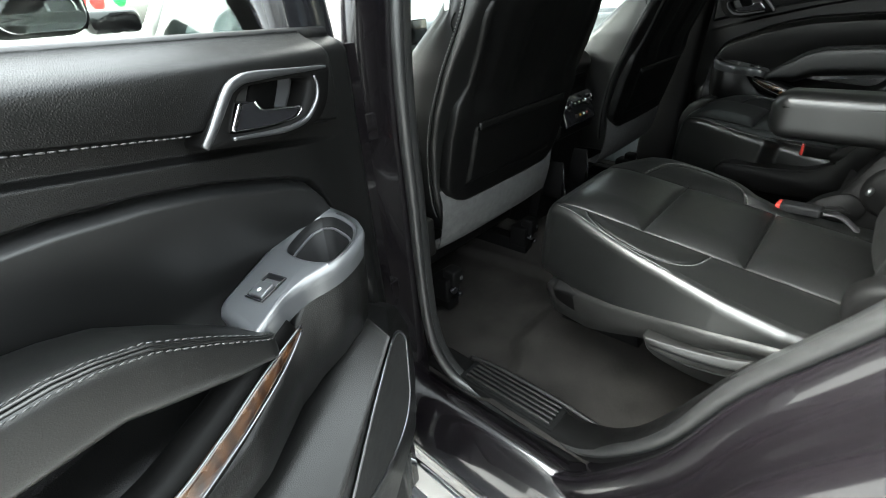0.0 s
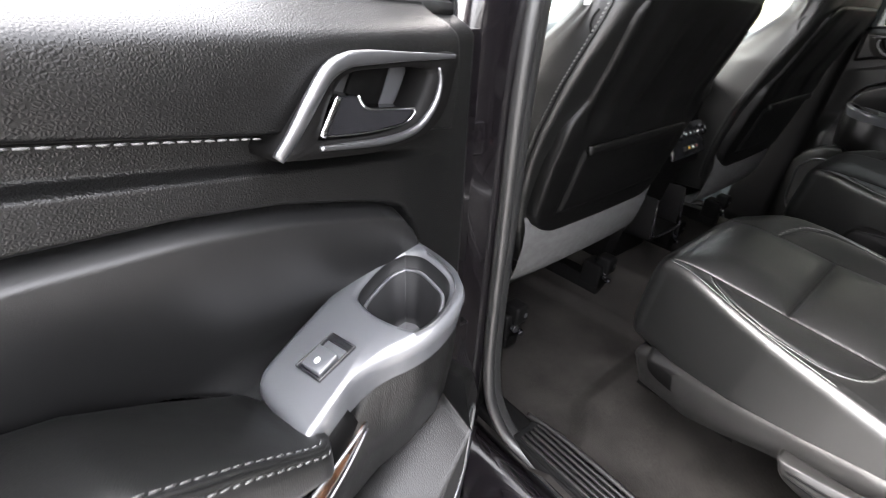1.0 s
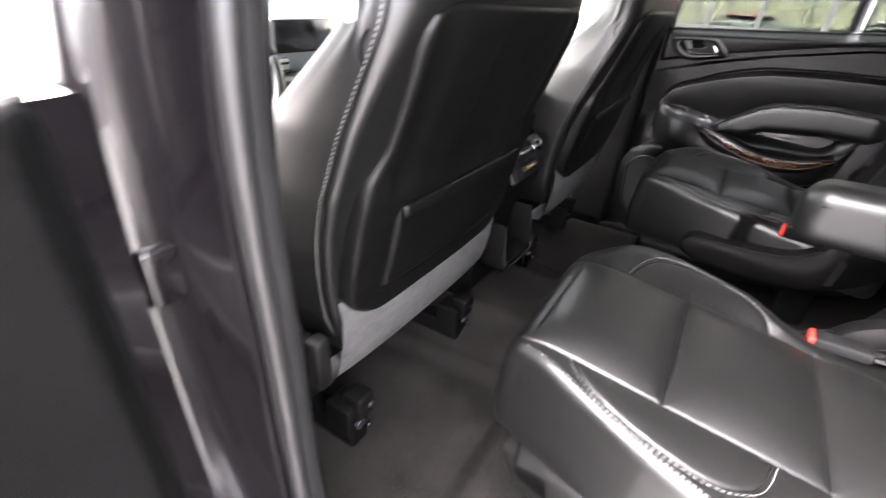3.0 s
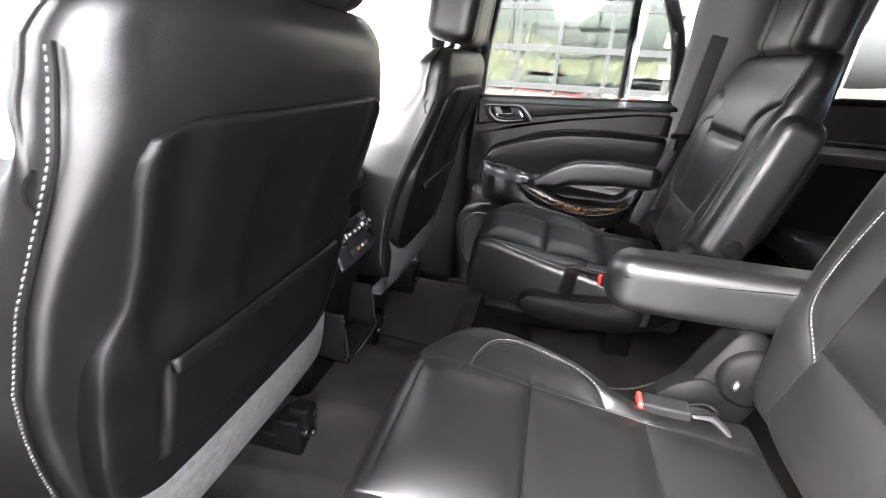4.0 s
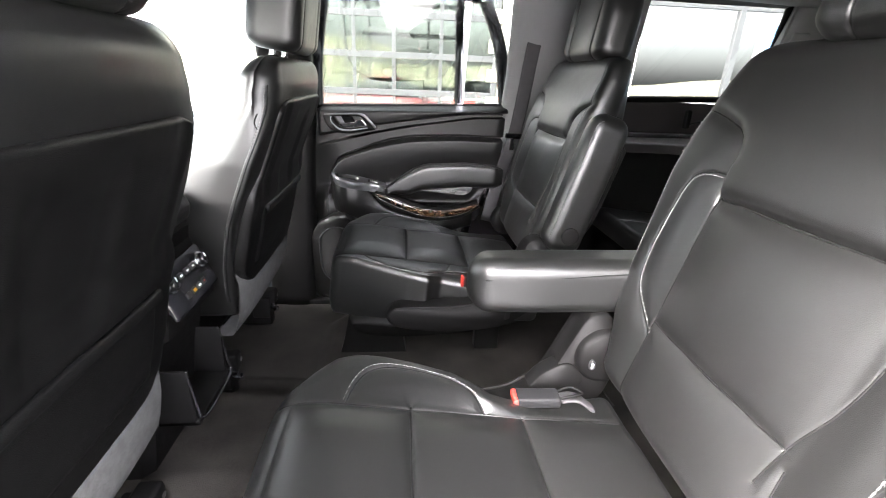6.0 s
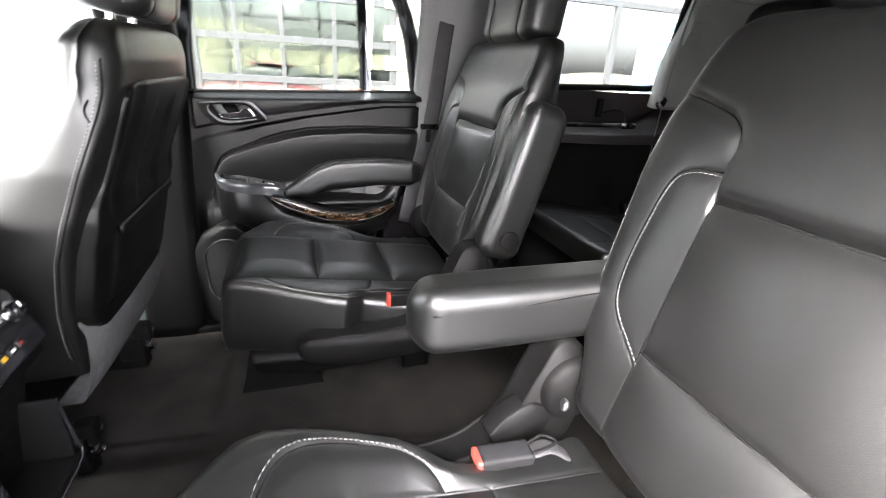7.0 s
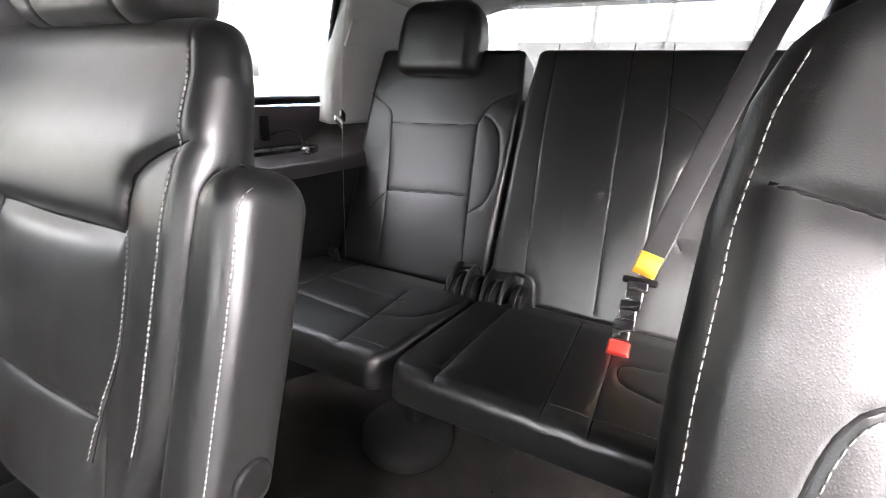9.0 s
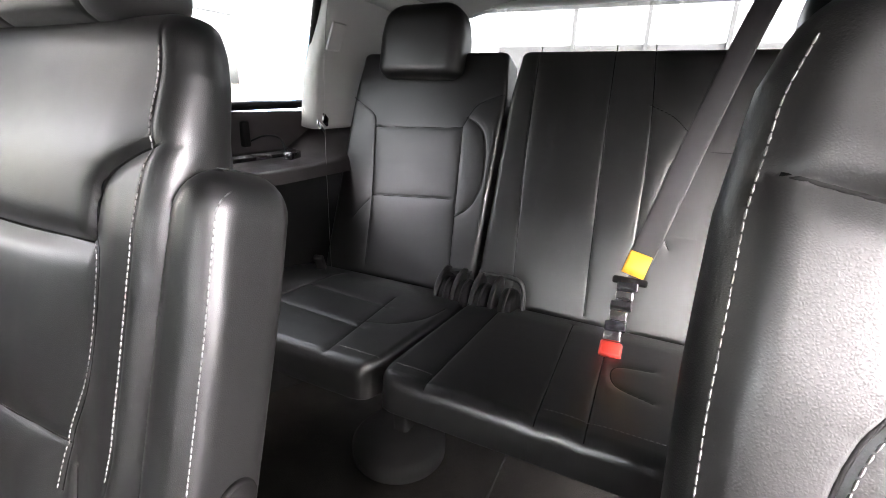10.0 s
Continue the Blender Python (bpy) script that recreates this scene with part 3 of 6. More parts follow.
pane("window_5", [(0.74, -2.28, 0.82), (-0.74, -2.28, 0.82), (-0.70, -2.20, 1.17), (0.70, -2.20, 1.17)], TINTED, "tinted tailgate glass")
pane("window_6", [(0.80, 1.50, 0.66), (-0.80, 1.50, 0.66), (-0.66, 0.85, 1.13), (0.66, 0.85, 1.13)], GLASS, "clear windscreen")
pane("window_7", [(0.85, 1.25, 0.68), (0.85, 0.33, 0.69), (0.72, 0.30, 1.11), (0.70, 0.85, 1.11)], GLASS, "clear front door glass")
pane("window_8", [(-0.85, 1.25, 0.68), (-0.85, 0.33, 0.69), (-0.72, 0.30, 1.11), (-0.70, 0.85, 1.11)], GLASS, "clear front door glass")
solid("tailgate", box(-0.80, 0.80, -2.34, -2.24, -0.2, 0.82, 0.02), PLASTIC, "black lined closed tailgate", "tailgate", "structure")
solid("cowl", box(-0.85, 0.85, 1.48, 1.60, -0.2, 0.64, 0.02), PLASTIC, "black bulkhead below the windscreen", "body panel", "structure")
for s, nm in ((1, "right"), (-1, "left")):
    solid("front_door_" + nm, merge(box(s * 0.80, s * 0.90, 0.30, 1.45, -0.2, 0.66, 0.02), box(s * 0.775, s * 0.82, 0.36, 1.2, 0.40, 0.66, 0.02), box(s * 0.915, s * 0.935, 0.235, 1.45, -0.25, 0.68, 0.008)), DASH if s > 0 else PAINT,
          "closed front door with a dark lining", "door", "structure")


# ---- rear doors ----
def arch(v):
    return np.interp(v, [-0.22, 0.0, 0.11, 0.2, 0.35, 0.49, 0.62, 0.8], [0.42, 0.45, 0.50, 0.55, 0.61, 0.69, 0.755, 0.775])


def belt(u):
    return 0.738 + 0.035 * np.asarray(u)


def fold(u):
    return np.minimum(0.672 + 0.165 * (np.asarray(u) - 0.28), belt(u) - 0.03)


def bin_edge(u):
    return np.interp(u, [0.0, 0.100, 0.106, 0.115, 0.13, 0.144, 0.17, 0.211, 0.27, 0.334, 0.405, 0.55, 0.78],
                     [0.0, 0.30, 0.48, 0.53, 0.560, 0.577, 0.590, 0.603, 0.620, 0.632, 0.640, 0.645, 0.643])


def door_depth(u, v, hole=0.085):
    """How far the door lining stands into the cabin."""
    b, f, p = belt(u), fold(u), bin_edge(u)
    inner = sm(0.085, 0.098, u)
    upper = sm(f - 0.003, f + 0.004, v) * sm(0.080, 0.092, u)
    w = 0.022 * upper - 0.035 * sm(b - 0.03, b + 0.002, v) ** 2
    w = w + 0.006 * upper * np.sin(np.clip((v - f) / (b - f), 0, 1) * math.pi)
    band = sm(p - 0.002, p + 0.006, v) * (1 - sm(f - 0.026, f - 0.018, v))
    w = w + 0.010 * band * sm(0.05, 0.16, u)
    d = p - v
    bin_ = inner * sm(0.43, 0.47, v)
    w = w + bin_ * np.where(d > -0.004, -0.009 * np.exp(-((d / 0.0020) ** 2)) + 0.012 * sm(0.001, 0.012, d) - 0.034 * sm(0.012, 0.15, d), 0.0)
    low = (1 - sm(0.40, 0.50, v)) * sm(0.03, 0.10, u)
    w = w + 0.035 * low
    rearward = sm(0.0, 0.05, arch(v) - u)
    w = w - 0.040 * sm(0.132, 0.142, u) * sm(0.0, 0.010, 0.254 - (v - 0.667) * 0.55 - u) * sm(0.655, 0.664, v) * sm(0.709, 0.702, v)
    w = w - hole * sm(0.31, 0.36, u) * sm(0.66, 0.60, u) * sm(0.40, 0.425, v) * sm(0.0, 0.02, np.interp(u, [0.31, 0.36, 0.41, 0.445, 0.6], [0.468, 0.50, 0.525, 0.536, 0.545]) - v)
    return w * rearward - 0.02 * (1 - sm(0.0, 0.03, u))


def door_thing(m, name, label):
    """A rear door with lining, armrest, tray, switch, handle, speaker and window. u runs from the hinge, w into the cabin, v up."""
    d = thing(name, tuple(m.translation), label, "car door")

    closed = m.translation.x > 0

    def put(pname, geo, mat, parent=None, plabel="", smooth=True):
        if closed:
            v = np.array(geo[0], float)
            v[:, 2] += np.interp(v[:, 2], [0.0, 0.38, 0.45, 0.56, 0.615, 0.645, 0.67, 0.71, 0.74], [0.0, -0.016, -0.020, -0.018, -0.008, 0.008, 0.014, 0.010, 0.0])
            geo = (v, geo[1])
        return part(pname, mapped(geo, m), mat, parent or d, plabel, smooth)

    # lining: (u, w, v) is (x, y, z) of the door's own frame
    vs = np.r_[np.linspace(-0.20, 0.42, 70), np.linspace(0.4235, 0.775, 300)]
    ss = np.r_[np.linspace(0, 0.3, 110), np.linspace(0.305, 1, 110)]

    def sheet(s, v):
        v = np.minimum(v, belt(s * 0.775) + 0.002)
        u = s * arch(v)
        return u, door_depth(u, v, 0.030 if closed else 0.085), v
    g = grid_geo(sheet, ss, vs)
    mid = np.array([g[0][list(q)].mean(0) for q in g[1]])
    low = (mid[:, 2] < bin_edge(mid[:, 0]) + 0.0005) & (mid[:, 0] > 0.099) & (mid[:, 2] > 0.44)
    quads = [tuple(reversed(q)) for q in g[1]]
    put("lining", (g[0], [q for q, k in zip(quads, low) if not k]), SOFT, None, "grained black vinyl lining")
    put("pocket_panel", (g[0], [q for q, k in zip(quads, low) if k]), POCKET, None, "smooth black vinyl panel")
    # shell and painted outer skin
    rings = []
    for v in np.linspace(-0.26, 0.72, 30):
        r = arch(v) + 0.02
        rings.append([(-0.02, -0.02, v), (-0.03, -0.06, v), (-0.04, -0.16, v), (r * 0.5, -0.185, v), (r + 0.01, -0.16, v), (r + 0.02, -0.06, v), (r, -0.015, v), (r * 0.5, -0.045, v)])
    put("outer_skin", rings_geo(rings), PAINT, None, "dark plum-grey painted door shell", False)
    # window frame
    put("window_frame", merge(
        sweep([(0.045, -0.05, 0.70), (0.05, -0.07, 0.9), (0.075, -0.13, 1.12)], oval(0.048, 0.022, 12, 4), 20, (0, 1, 0)),
        sweep([(0.75, -0.05, 0.74), (0.72, -0.08, 0.95), (0.66, -0.13, 1.12)], oval(0.022, 0.02, 12, 4), 20, (0, 1, 0)),
        sweep([(0.06, -0.13, 1.12), (0.36, -0.13, 1.135), (0.66, -0.13, 1.12)], oval(0.022, 0.022, 12, 4), 20, (0, 1, 0))), GLOSSBLACK)
    put("divider_bar", sweep([(0.575, -0.05, 0.735), (0.575, -0.08, 0.92), (0.57, -0.13, 1.13)], oval(0.016, 0.014, 12, 4), 16, (0, 1, 0)), GLOSSBLACK)
    put("belt_seal", sweep([(0.03, -0.035, belt(0.03) - 0.002), (0.4, -0.035, belt(0.4) - 0.002), (0.74, -0.035, belt(0.74) - 0.002)], oval(0.012, 0.008, 10, 3), 20), RUBBER)
    # leather armrest
    rings, us = [], np.linspace(0.305, 0.735, 90)
    for u in us:
        t = float(np.interp(u, [0.305, 0.326, 0.367, 0.412, 0.445, 0.469, 0.6, 0.735], [0.484, 0.495, 0.527, 0.557, 0.568, 0.573, 0.578, 0.570]))
        b = float(np.interp(u, [0.305, 0.333, 0.359, 0.416, 0.445, 0.6, 0.735], [0.452, 0.462, 0.468, 0.490, 0.503, 0.515, 0.51]))
        k = float(sm(0.30, 0.32, u) * (1 - 0.75 * sm(0.70, 0.74, u)))
        b -= 0.022 * float(sm(0.34, 0.40, u)) * closed
        o = oval(0.056, (t - b) / 2, 60, 4.5)
        rings.append([(u, 0.042 - 0.012 * closed + x * (0.6 + 0.4 * k), (t + b) / 2 + y * (0.6 + 0.4 * k) + 0.010 * (x / 0.056)) for x, y in o])
    arm = put("armrest", rings_geo(rings), LEATHER, None, "black leather armrest with pale stitching")
    def arm_at(u, q):
        """A point on the armrest's upper rim; q is how far across from its middle."""
        t = float(np.interp(u, [0.305, 0.326, 0.367, 0.412, 0.445, 0.469, 0.6, 0.735], [0.484, 0.495, 0.527, 0.557, 0.568, 0.573, 0.578, 0.570]))
        lo = float(np.interp(u, [0.305, 0.333, 0.359, 0.416, 0.445, 0.6, 0.735], [0.452, 0.462, 0.468, 0.490, 0.503, 0.515, 0.51]))
        k = float(sm(0.30, 0.32, u) * (1 - 0.75 * sm(0.70, 0.74, u)))
        k = 0.6 + 0.4 * k
        y = (t - lo) / 2 * (1 - q ** 4.5) ** (1 / 4.5)
        return (u, 0.042 + 0.056 * q * k, (t + lo) / 2 + y * k + 0.010 * q)
    for q in (0.80, 0.955):
        e = np.arange(0.314, 0.72, 0.0058)
        put("stitching", thread_geo(np.array([arm_at(u, q) for u in e]), np.array([arm_at(u + 0.0044, q + 0.006) for u in e]), np.array([0, 0.5, 1.0]), (0.0045, 0.0013, 0.001)), DOORTHREAD, arm, "grey thread")
    for q in (0.86, 0.915):
        put("seam_fold", sweep(np.array([arm_at(u, q) for u in np.arange(0.312, 0.725, 0.004)]), oval(0.0022, 0.0014, 8), plain=True), LEATHER, arm)
    # grey tray with cup holder and window switch
    cu, cw = 0.176, 0.040
    outline = smooth_path([(0.115, -0.012), (0.120, 0.020), (0.126, 0.046), (0.136, 0.070), (0.155, 0.088), (0.18, 0.094), (0.206, 0.0925), (0.226, 0.0855), (0.242, 0.077), (0.256, 0.072), (0.275, 0.070), (0.300, 0.073),
                           (0.322, 0.079), (0.3235, 0.074), (0.318, 0.042), (0.3135, 0.016), (0.309, 0.009), (0.301, 0.005), (0.285, 0.001), (0.25, -0.006), (0.20, -0.013), (0.115, -0.012)], 320)
    ang = np.arctan2(outline[:, 1] - cw, outline[:, 0] - cu)
    rad = np.hypot(outline[:, 0] - cu, outline[:, 1] - cw)
    order = np.argsort(ang)
    th = np.linspace(-math.pi, math.pi, 200, endpoint=False)
    rad = np.interp(th, np.r_[ang[order] - 2 * math.pi, ang[order], ang[order] + 2 * math.pi], np.tile(rad[order], 3))
    hole = smooth_path([(-0.035, -0.031), (-0.040, -0.012), (-0.031, 0.018), (-0.021, 0.032), (-0.003, 0.041), (0.019, 0.044), (0.033, 0.039), (0.038, 0.029), (0.040, 0.006), (0.037, -0.017), (0.030, -0.030),
                        (0.008, -0.036), (-0.017, -0.0375), (-0.035, -0.031)], 720)
    ha, hr = np.arctan2(hole[:, 1], hole[:, 0]), np.hypot(hole[:, 0], hole[:, 1])
    o2 = np.argsort(ha)
    hr = np.interp(th, np.r_[ha[o2] - 2 * math.pi, ha[o2], ha[o2] + 2 * math.pi], np.tile(hr[o2], 3))

    def tv(u):
        return 0.535 - 0.19 * (u - 0.12)

    def ring(rr, dz):
        u, w = cu + rr * np.cos(th), cw + rr * np.sin(th)
        return np.stack([u, w, tv(u) + dz], 1)
    g = rings_geo([ring(rad - 0.004, -0.030), ring(rad - 0.002, -0.016), ring(rad, -0.009), ring(rad - 0.003, -0.001), ring(rad - 0.010, 0.0), ring(hr + 0.006, 0.0), ring(hr + 0.002, -0.001), ring(hr, -0.004)], caps=False)
    tray = put("switch_tray", (g[0], [tuple(reversed(q)) for q in g[1]]), TRAY, None, "satin grey plastic tray")
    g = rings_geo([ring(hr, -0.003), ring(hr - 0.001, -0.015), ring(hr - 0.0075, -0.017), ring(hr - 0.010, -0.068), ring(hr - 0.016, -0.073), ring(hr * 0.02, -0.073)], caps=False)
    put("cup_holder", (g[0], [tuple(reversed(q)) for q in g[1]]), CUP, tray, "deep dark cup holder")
    put("cup_mat", rings_geo([ring(hr - 0.014, -0.0722), ring(hr - 0.016, -0.0705), ring(hr * 0.02, -0.0705)], caps=False), BOTTOM, tray, "grey rubber mat in the cup holder")
    put("rim", sweep(np.vstack([ring(hr - 0.0055, -0.0160), ring(hr - 0.0055, -0.0160)[:1]]), oval(0.0017, 0.0014, 8), plain=True), TRAY, tray, "pale inner rim")
    su, sw = 0.269, 0.039
    put("switch_bezel", mapped(merge(box(-0.026, 0.026, -0.022, -0.019, 0, 0.003, 0.001), box(-0.026, 0.026, 0.019, 0.022, 0, 0.003, 0.001), box(-0.026, -0.023, -0.02, 0.02, 0, 0.003, 0.001),
        box(0.023, 0.026, -0.02, 0.02, 0, 0.003, 0.001), box(-0.024, 0.024, -0.02, 0.02, -0.004, 0.0006, 0.001)), basis((su, sw, tv(su)), (0.72, 0, -0.137), (0, 0.60, 0), (0.187, 0, 0.982))), GLOSSBLACK, tray)
    put("switch_slope", mapped(box(-0.016, -0.004, -0.017, 0.017, 0.0, 0.0016, 0.0004), basis((su, sw, tv(su)), (0.72, 0, -0.137), (0, 0.60, 0), (0.187, 0, 0.982))), TRAY, tray, "grey sloping recess")
    put("switch_rocker", mapped(box(-0.006, 0.021, -0.017, 0.017, 0.0, 0.006, 0.002), basis((su, sw, tv(su)), (0.70, 0, -0.205), (0, 0.60, 0), (0.28, 0, 0.96))), TRAY, tray, "grey window switch")
    put("switch_mark", mapped(disc((0.010, 0.0, 0.0063), (0, 0, 1), 0.0035, 0.0006, 16, 0.0001), basis((su, sw, tv(su)), (0.70, 0, -0.205), (0, 0.60, 0), (0.28, 0, 0.96))), WHITEPRINT, tray, "small white window mark")
    # pull handle and wood strip
    wpath = [(0.276, 0.084, 0.473), (0.305, 0.088, 0.462), (0.34, 0.090, 0.449), (0.39, 0.090, 0.428), (0.45, 0.088, 0.408), (0.53, 0.082, 0.402), (0.60, 0.072, 0.414), (0.655, 0.058, 0.436)]
    back = [(u, w - 0.022, v - 0.004) for u, w, v in wpath]
    put("pull_handle", sweep(back, oval(0.030, 0.021, 16, 3), 50, (0, 1, 0), [0.5, 0.9, 1, 1, 1, 0.9, 0.6]), PLASTIC, None, "black plastic pull handle")
    rings = []
    for u in np.linspace(0.102, 0.64, 70):
        top = float(np.interp(u, [0.10, 0.20, 0.245, 0.27, 0.303, 0.375, 0.45, 0.53, 0.64], [0.522, 0.505, 0.494, 0.462, 0.424, 0.398, 0.385, 0.380, 0.405]))
        low = float(np.interp(u, [0.10, 0.14, 0.193, 0.266, 0.351, 0.45, 0.64], [0.405, 0.395, 0.380, 0.342, 0.314, 0.300, 0.33]))
        out = float(np.interp(u, [0.10, 0.115, 0.120, 0.131, 0.152, 0.18, 0.212, 0.245, 0.28, 0.36, 0.45, 0.55, 0.64], [0.0, 0.004, 0.020, 0.056, 0.082, 0.089, 0.084, 0.071, 0.066, 0.082, 0.083, 0.065, 0.03]))
        out = max(out, 0.004)
        well = 0.085 * float(sm(0.117, 0.124, u) * sm(0.238, 0.228, u))
        rings.append([(u, -0.01, top - well), (u, out - 0.006 - (0.003 if well else 0.006), top - well), (u, out - 0.004, top - 0.003), (u, out, top - 0.010), (u, out - 0.002, (top + low) / 2), (u, out - 0.010, low + 0.010), (u, out - 0.022, low), (u, -0.01, low)])
    put("lower_lining", rings_geo(rings), SOFT, None, "black grained lower lining")
    strip = put("wood_strip", sweep(wpath, oval(0.0125, 0.004, 12, 3), 60, (0, 1, 0), [0.25, 0.75, 1, 1, 1, 0.95, 0.3]), WOOD, None, "glossy dark burl wood strip")
    for k in (-1, 1):
        edge = [(u, w + 0.002, v + k * 0.0135 * s) for (u, w, v), s in zip(wpath, (0.2, 0.7, 1, 1, 1, 1, 0.9, 0.3))]
        put("chrome_edge", sweep(edge, oval(0.0012, 0.0015, 8), 50, (0, 1, 0)), SATIN, strip, "thin silver edge")
    # stitched fold of the upper lining
    a, b2 = [], []
    for u in np.arange(0.285, 0.60, 0.0066):
        for dst, uu in ((a, u), (b2, u + 0.005)):
            dst.append((uu, 0.0235, float(fold(uu)) + 0.001))
    put("stitching", thread_geo(np.array(a), np.array(b2), np.array([0, 1.0, 0.2]), (0.005, 0.0016, 0.0013)), DOORTHREAD, None, "grey thread")
    # inner handle: raised surround, dark bowl with a finger cavity painted on as plates, chrome edged lever
    def slab(pts, w0, w1, bevel=0.0015):
        """A flat shape in u, v with softened edges, from depth w0 to w1."""
        p = np.asarray(pts, float)
        c = p.mean(0)
        q = c + (p - c) * (1 - bevel / 0.03)
        return rings_geo([[(u, w0, v) for u, v in p], [(u, w1 - bevel, v) for u, v in p], [(u, w1, v) for u, v in q]])
    frame_pts = smooth_path([(0.282, 0.660), (0.270, 0.676), (0.253, 0.697), (0.242, 0.708), (0.224, 0.715), (0.18, 0.7135), (0.14, 0.7105), (0.100, 0.7085), (0.102, 0.694), (0.110, 0.672), (0.124, 0.657), (0.145, 0.649), (0.19, 0.647), (0.24, 0.653), (0.282, 0.660)], 90)[:-1]
    bowl = smooth_path([(0.250, 0.667), (0.238, 0.690), (0.226, 0.7015), (0.205, 0.704), (0.142, 0.700), (0.140, 0.690), (0.152, 0.672), (0.165, 0.664), (0.20, 0.662), (0.250, 0.667)], 90)[:-1]

    def around(pts, n=120):
        """The outline sampled by angle about the handle's middle."""
        p = np.asarray(pts, float) - (0.195, 0.682)
        a, r = np.arctan2(p[:, 1], p[:, 0]), np.hypot(p[:, 0], p[:, 1])
        o = np.argsort(a)
        t = np.linspace(-math.pi, math.pi, n, endpoint=False)
        q = np.interp(t, np.r_[a[o] - 2 * math.pi, a[o], a[o] + 2 * math.pi], np.tile(r[o], 3))
        return np.stack([0.195 + q * np.cos(t), 0.682 + q * np.sin(t)], 1)
    fo, bi = around(frame_pts), around(bowl)
    ring3 = lambda p, w: [(u, w, v) for u, v in p]
    g = rings_geo([ring3(fo, 0.0), ring3(fo, 0.027), ring3(fo + (bi - fo) * 0.10, 0.0325), ring3(bi + (fo - bi) * 0.30, 0.0330), ring3(bi + (fo - bi) * 0.06, 0.0315), ring3(bi, 0.027), ring3(bi, 0.001)], caps=False)
    h = put("handle_surround", (g[0], [tuple(reversed(q)) for q in g[1]]), PLASTIC, None, "dark plastic handle surround")
    bez1 = [(0.281, 0.031, 0.662), (0.271, 0.0335, 0.674), (0.254, 0.034, 0.694), (0.242, 0.034, 0.706), (0.228, 0.034, 0.7115), (0.214, 0.034, 0.7125), (0.181, 0.034, 0.711), (0.108, 0.033, 0.7065)]
    bez2 = [(0.130, 0.034, 0.700), (0.1275, 0.034, 0.690), (0.133, 0.034, 0.675), (0.150, 0.034, 0.661), (0.170, 0.034, 0.656), (0.20, 0.034, 0.6565), (0.252, 0.034, 0.663)]
    put("upper_trim", sweep(bez1, oval(0.0042, 0.003, 12, 2.5), 70, (0, 1, 0), [0.9, 1.15, 1.2, 1.1, 0.8, 0.6, 0.4]), SATIN, h, "satin silver trim")
    put("lower_trim", sweep(bez2, oval(0.0028, 0.003, 12, 2.5), 60, (0, 1, 0), [0.4, 0.9, 1, 1, 0.8, 0.6]), SATIN, h, "satin silver trim")
    put("handle_bowl", slab(bi + (fo - bi) * 0.05, -0.004, 0.006, 0.0006), BOWL, h, "charcoal handle bowl")
    # no hollow here: a black plate on the bowl paints the cavity's shade
    cav = smooth_path([(0.195, 0.7025), (0.158, 0.701), (0.166, 0.686), (0.176, 0.671), (0.207, 0.676), (0.203, 0.690), (0.195, 0.7025)], 40)[:-1]
    put("cavity_shade", slab(cav, 0.0, 0.0085, 0.0002), CAVITY, h, "black plate painting the finger cavity's shade")
    put("cavity_wall", slab([(0.1585, 0.7005), (0.1425, 0.6995), (0.146, 0.688), (0.160, 0.671), (0.1755, 0.6705), (0.166, 0.686)], 0.0, 0.0095, 0.0004), TRAY, h, "grey cavity wall", False)
    lev = [(0.248, 0.669), (0.232, 0.691), (0.215, 0.6895), (0.209, 0.6815), (0.198, 0.6785), (0.16, 0.6735), (0.156, 0.669), (0.168, 0.6635), (0.199, 0.6635), (0.227, 0.666)]
    put("lever", slab(lev, 0.006, 0.031, 0.002), GLOSSBLACK, h, "glossy black lever", False)
    put("lever_edge", sweep(np.array([(u, 0.0312, v) for u, v in smooth_path(lev[2:7], 40)]), oval(0.0011, 0.0011, 8), plain=True, up=(0, 1, 0)), CHROME, h, "chrome lever edge")
    put("lever_rim", sweep(np.array([(u, 0.0312, v) for u, v in smooth_path(lev[6:] + lev[:1], 40)]), oval(0.0007, 0.0007, 8), plain=True, up=(0, 1, 0)), CHROME, h, "chrome lever edge")
    put("lever_end", sweep([(0.248, 0.0315, 0.669), (0.232, 0.0315, 0.691)], oval(0.0026, 0.0016, 10, 4), 8, (0, 1, 0)), CHROME, h, "chrome lever end")
    # speaker pod: an upper facet, a ridge, and a facet with the grille
    def pod_edge(k):
        left = (0.168 + 0.34 * k, 0.085 - 0.03 * k, 0.400 - 0.225 * k)
        ridge = (0.178 + 0.32 * k, 0.120 - 0.01 * k, 0.394 - 0.357 * k)
        front = tuple(float(np.interp(k, [0, 0.08, 0.25, 0.5, 0.75, 1.0], c)) for c in ([0.120, 0.070, 0.030, 0.017, 0.035, 0.17], [0.075, 0.06, 0.05, 0.045, 0.045, 0.045], [0.385, 0.352, 0.285, 0.16, 0.04, -0.10]))
        return np.array(left), np.array(ridge), np.array(front)
    rings = []
    for k in np.linspace(0, 1, 60):
        le, ri, fr = pod_edge(k)
        down = np.array([1, 0, 1])
        rings.append([le * (1, 0, 1), le - (0, 0.012, 0), le + (ri - le) * 0.10, ri + (le - ri) * 0.10, ri + (le - ri) * 0.03 + (0, 0.002, 0), ri + (fr - ri) * 0.03 + (0, 0.002, 0), ri + (fr - ri) * 0.08, fr + (ri - fr) * 0.06, fr - (0, 0.008, 0), fr * down])
    g = rings_geo(rings)
    podp = put("speaker_pod", (g[0], [tuple(reversed(q)) for q in g[1]]), SOFT, None, "black grained plastic speaker housing")

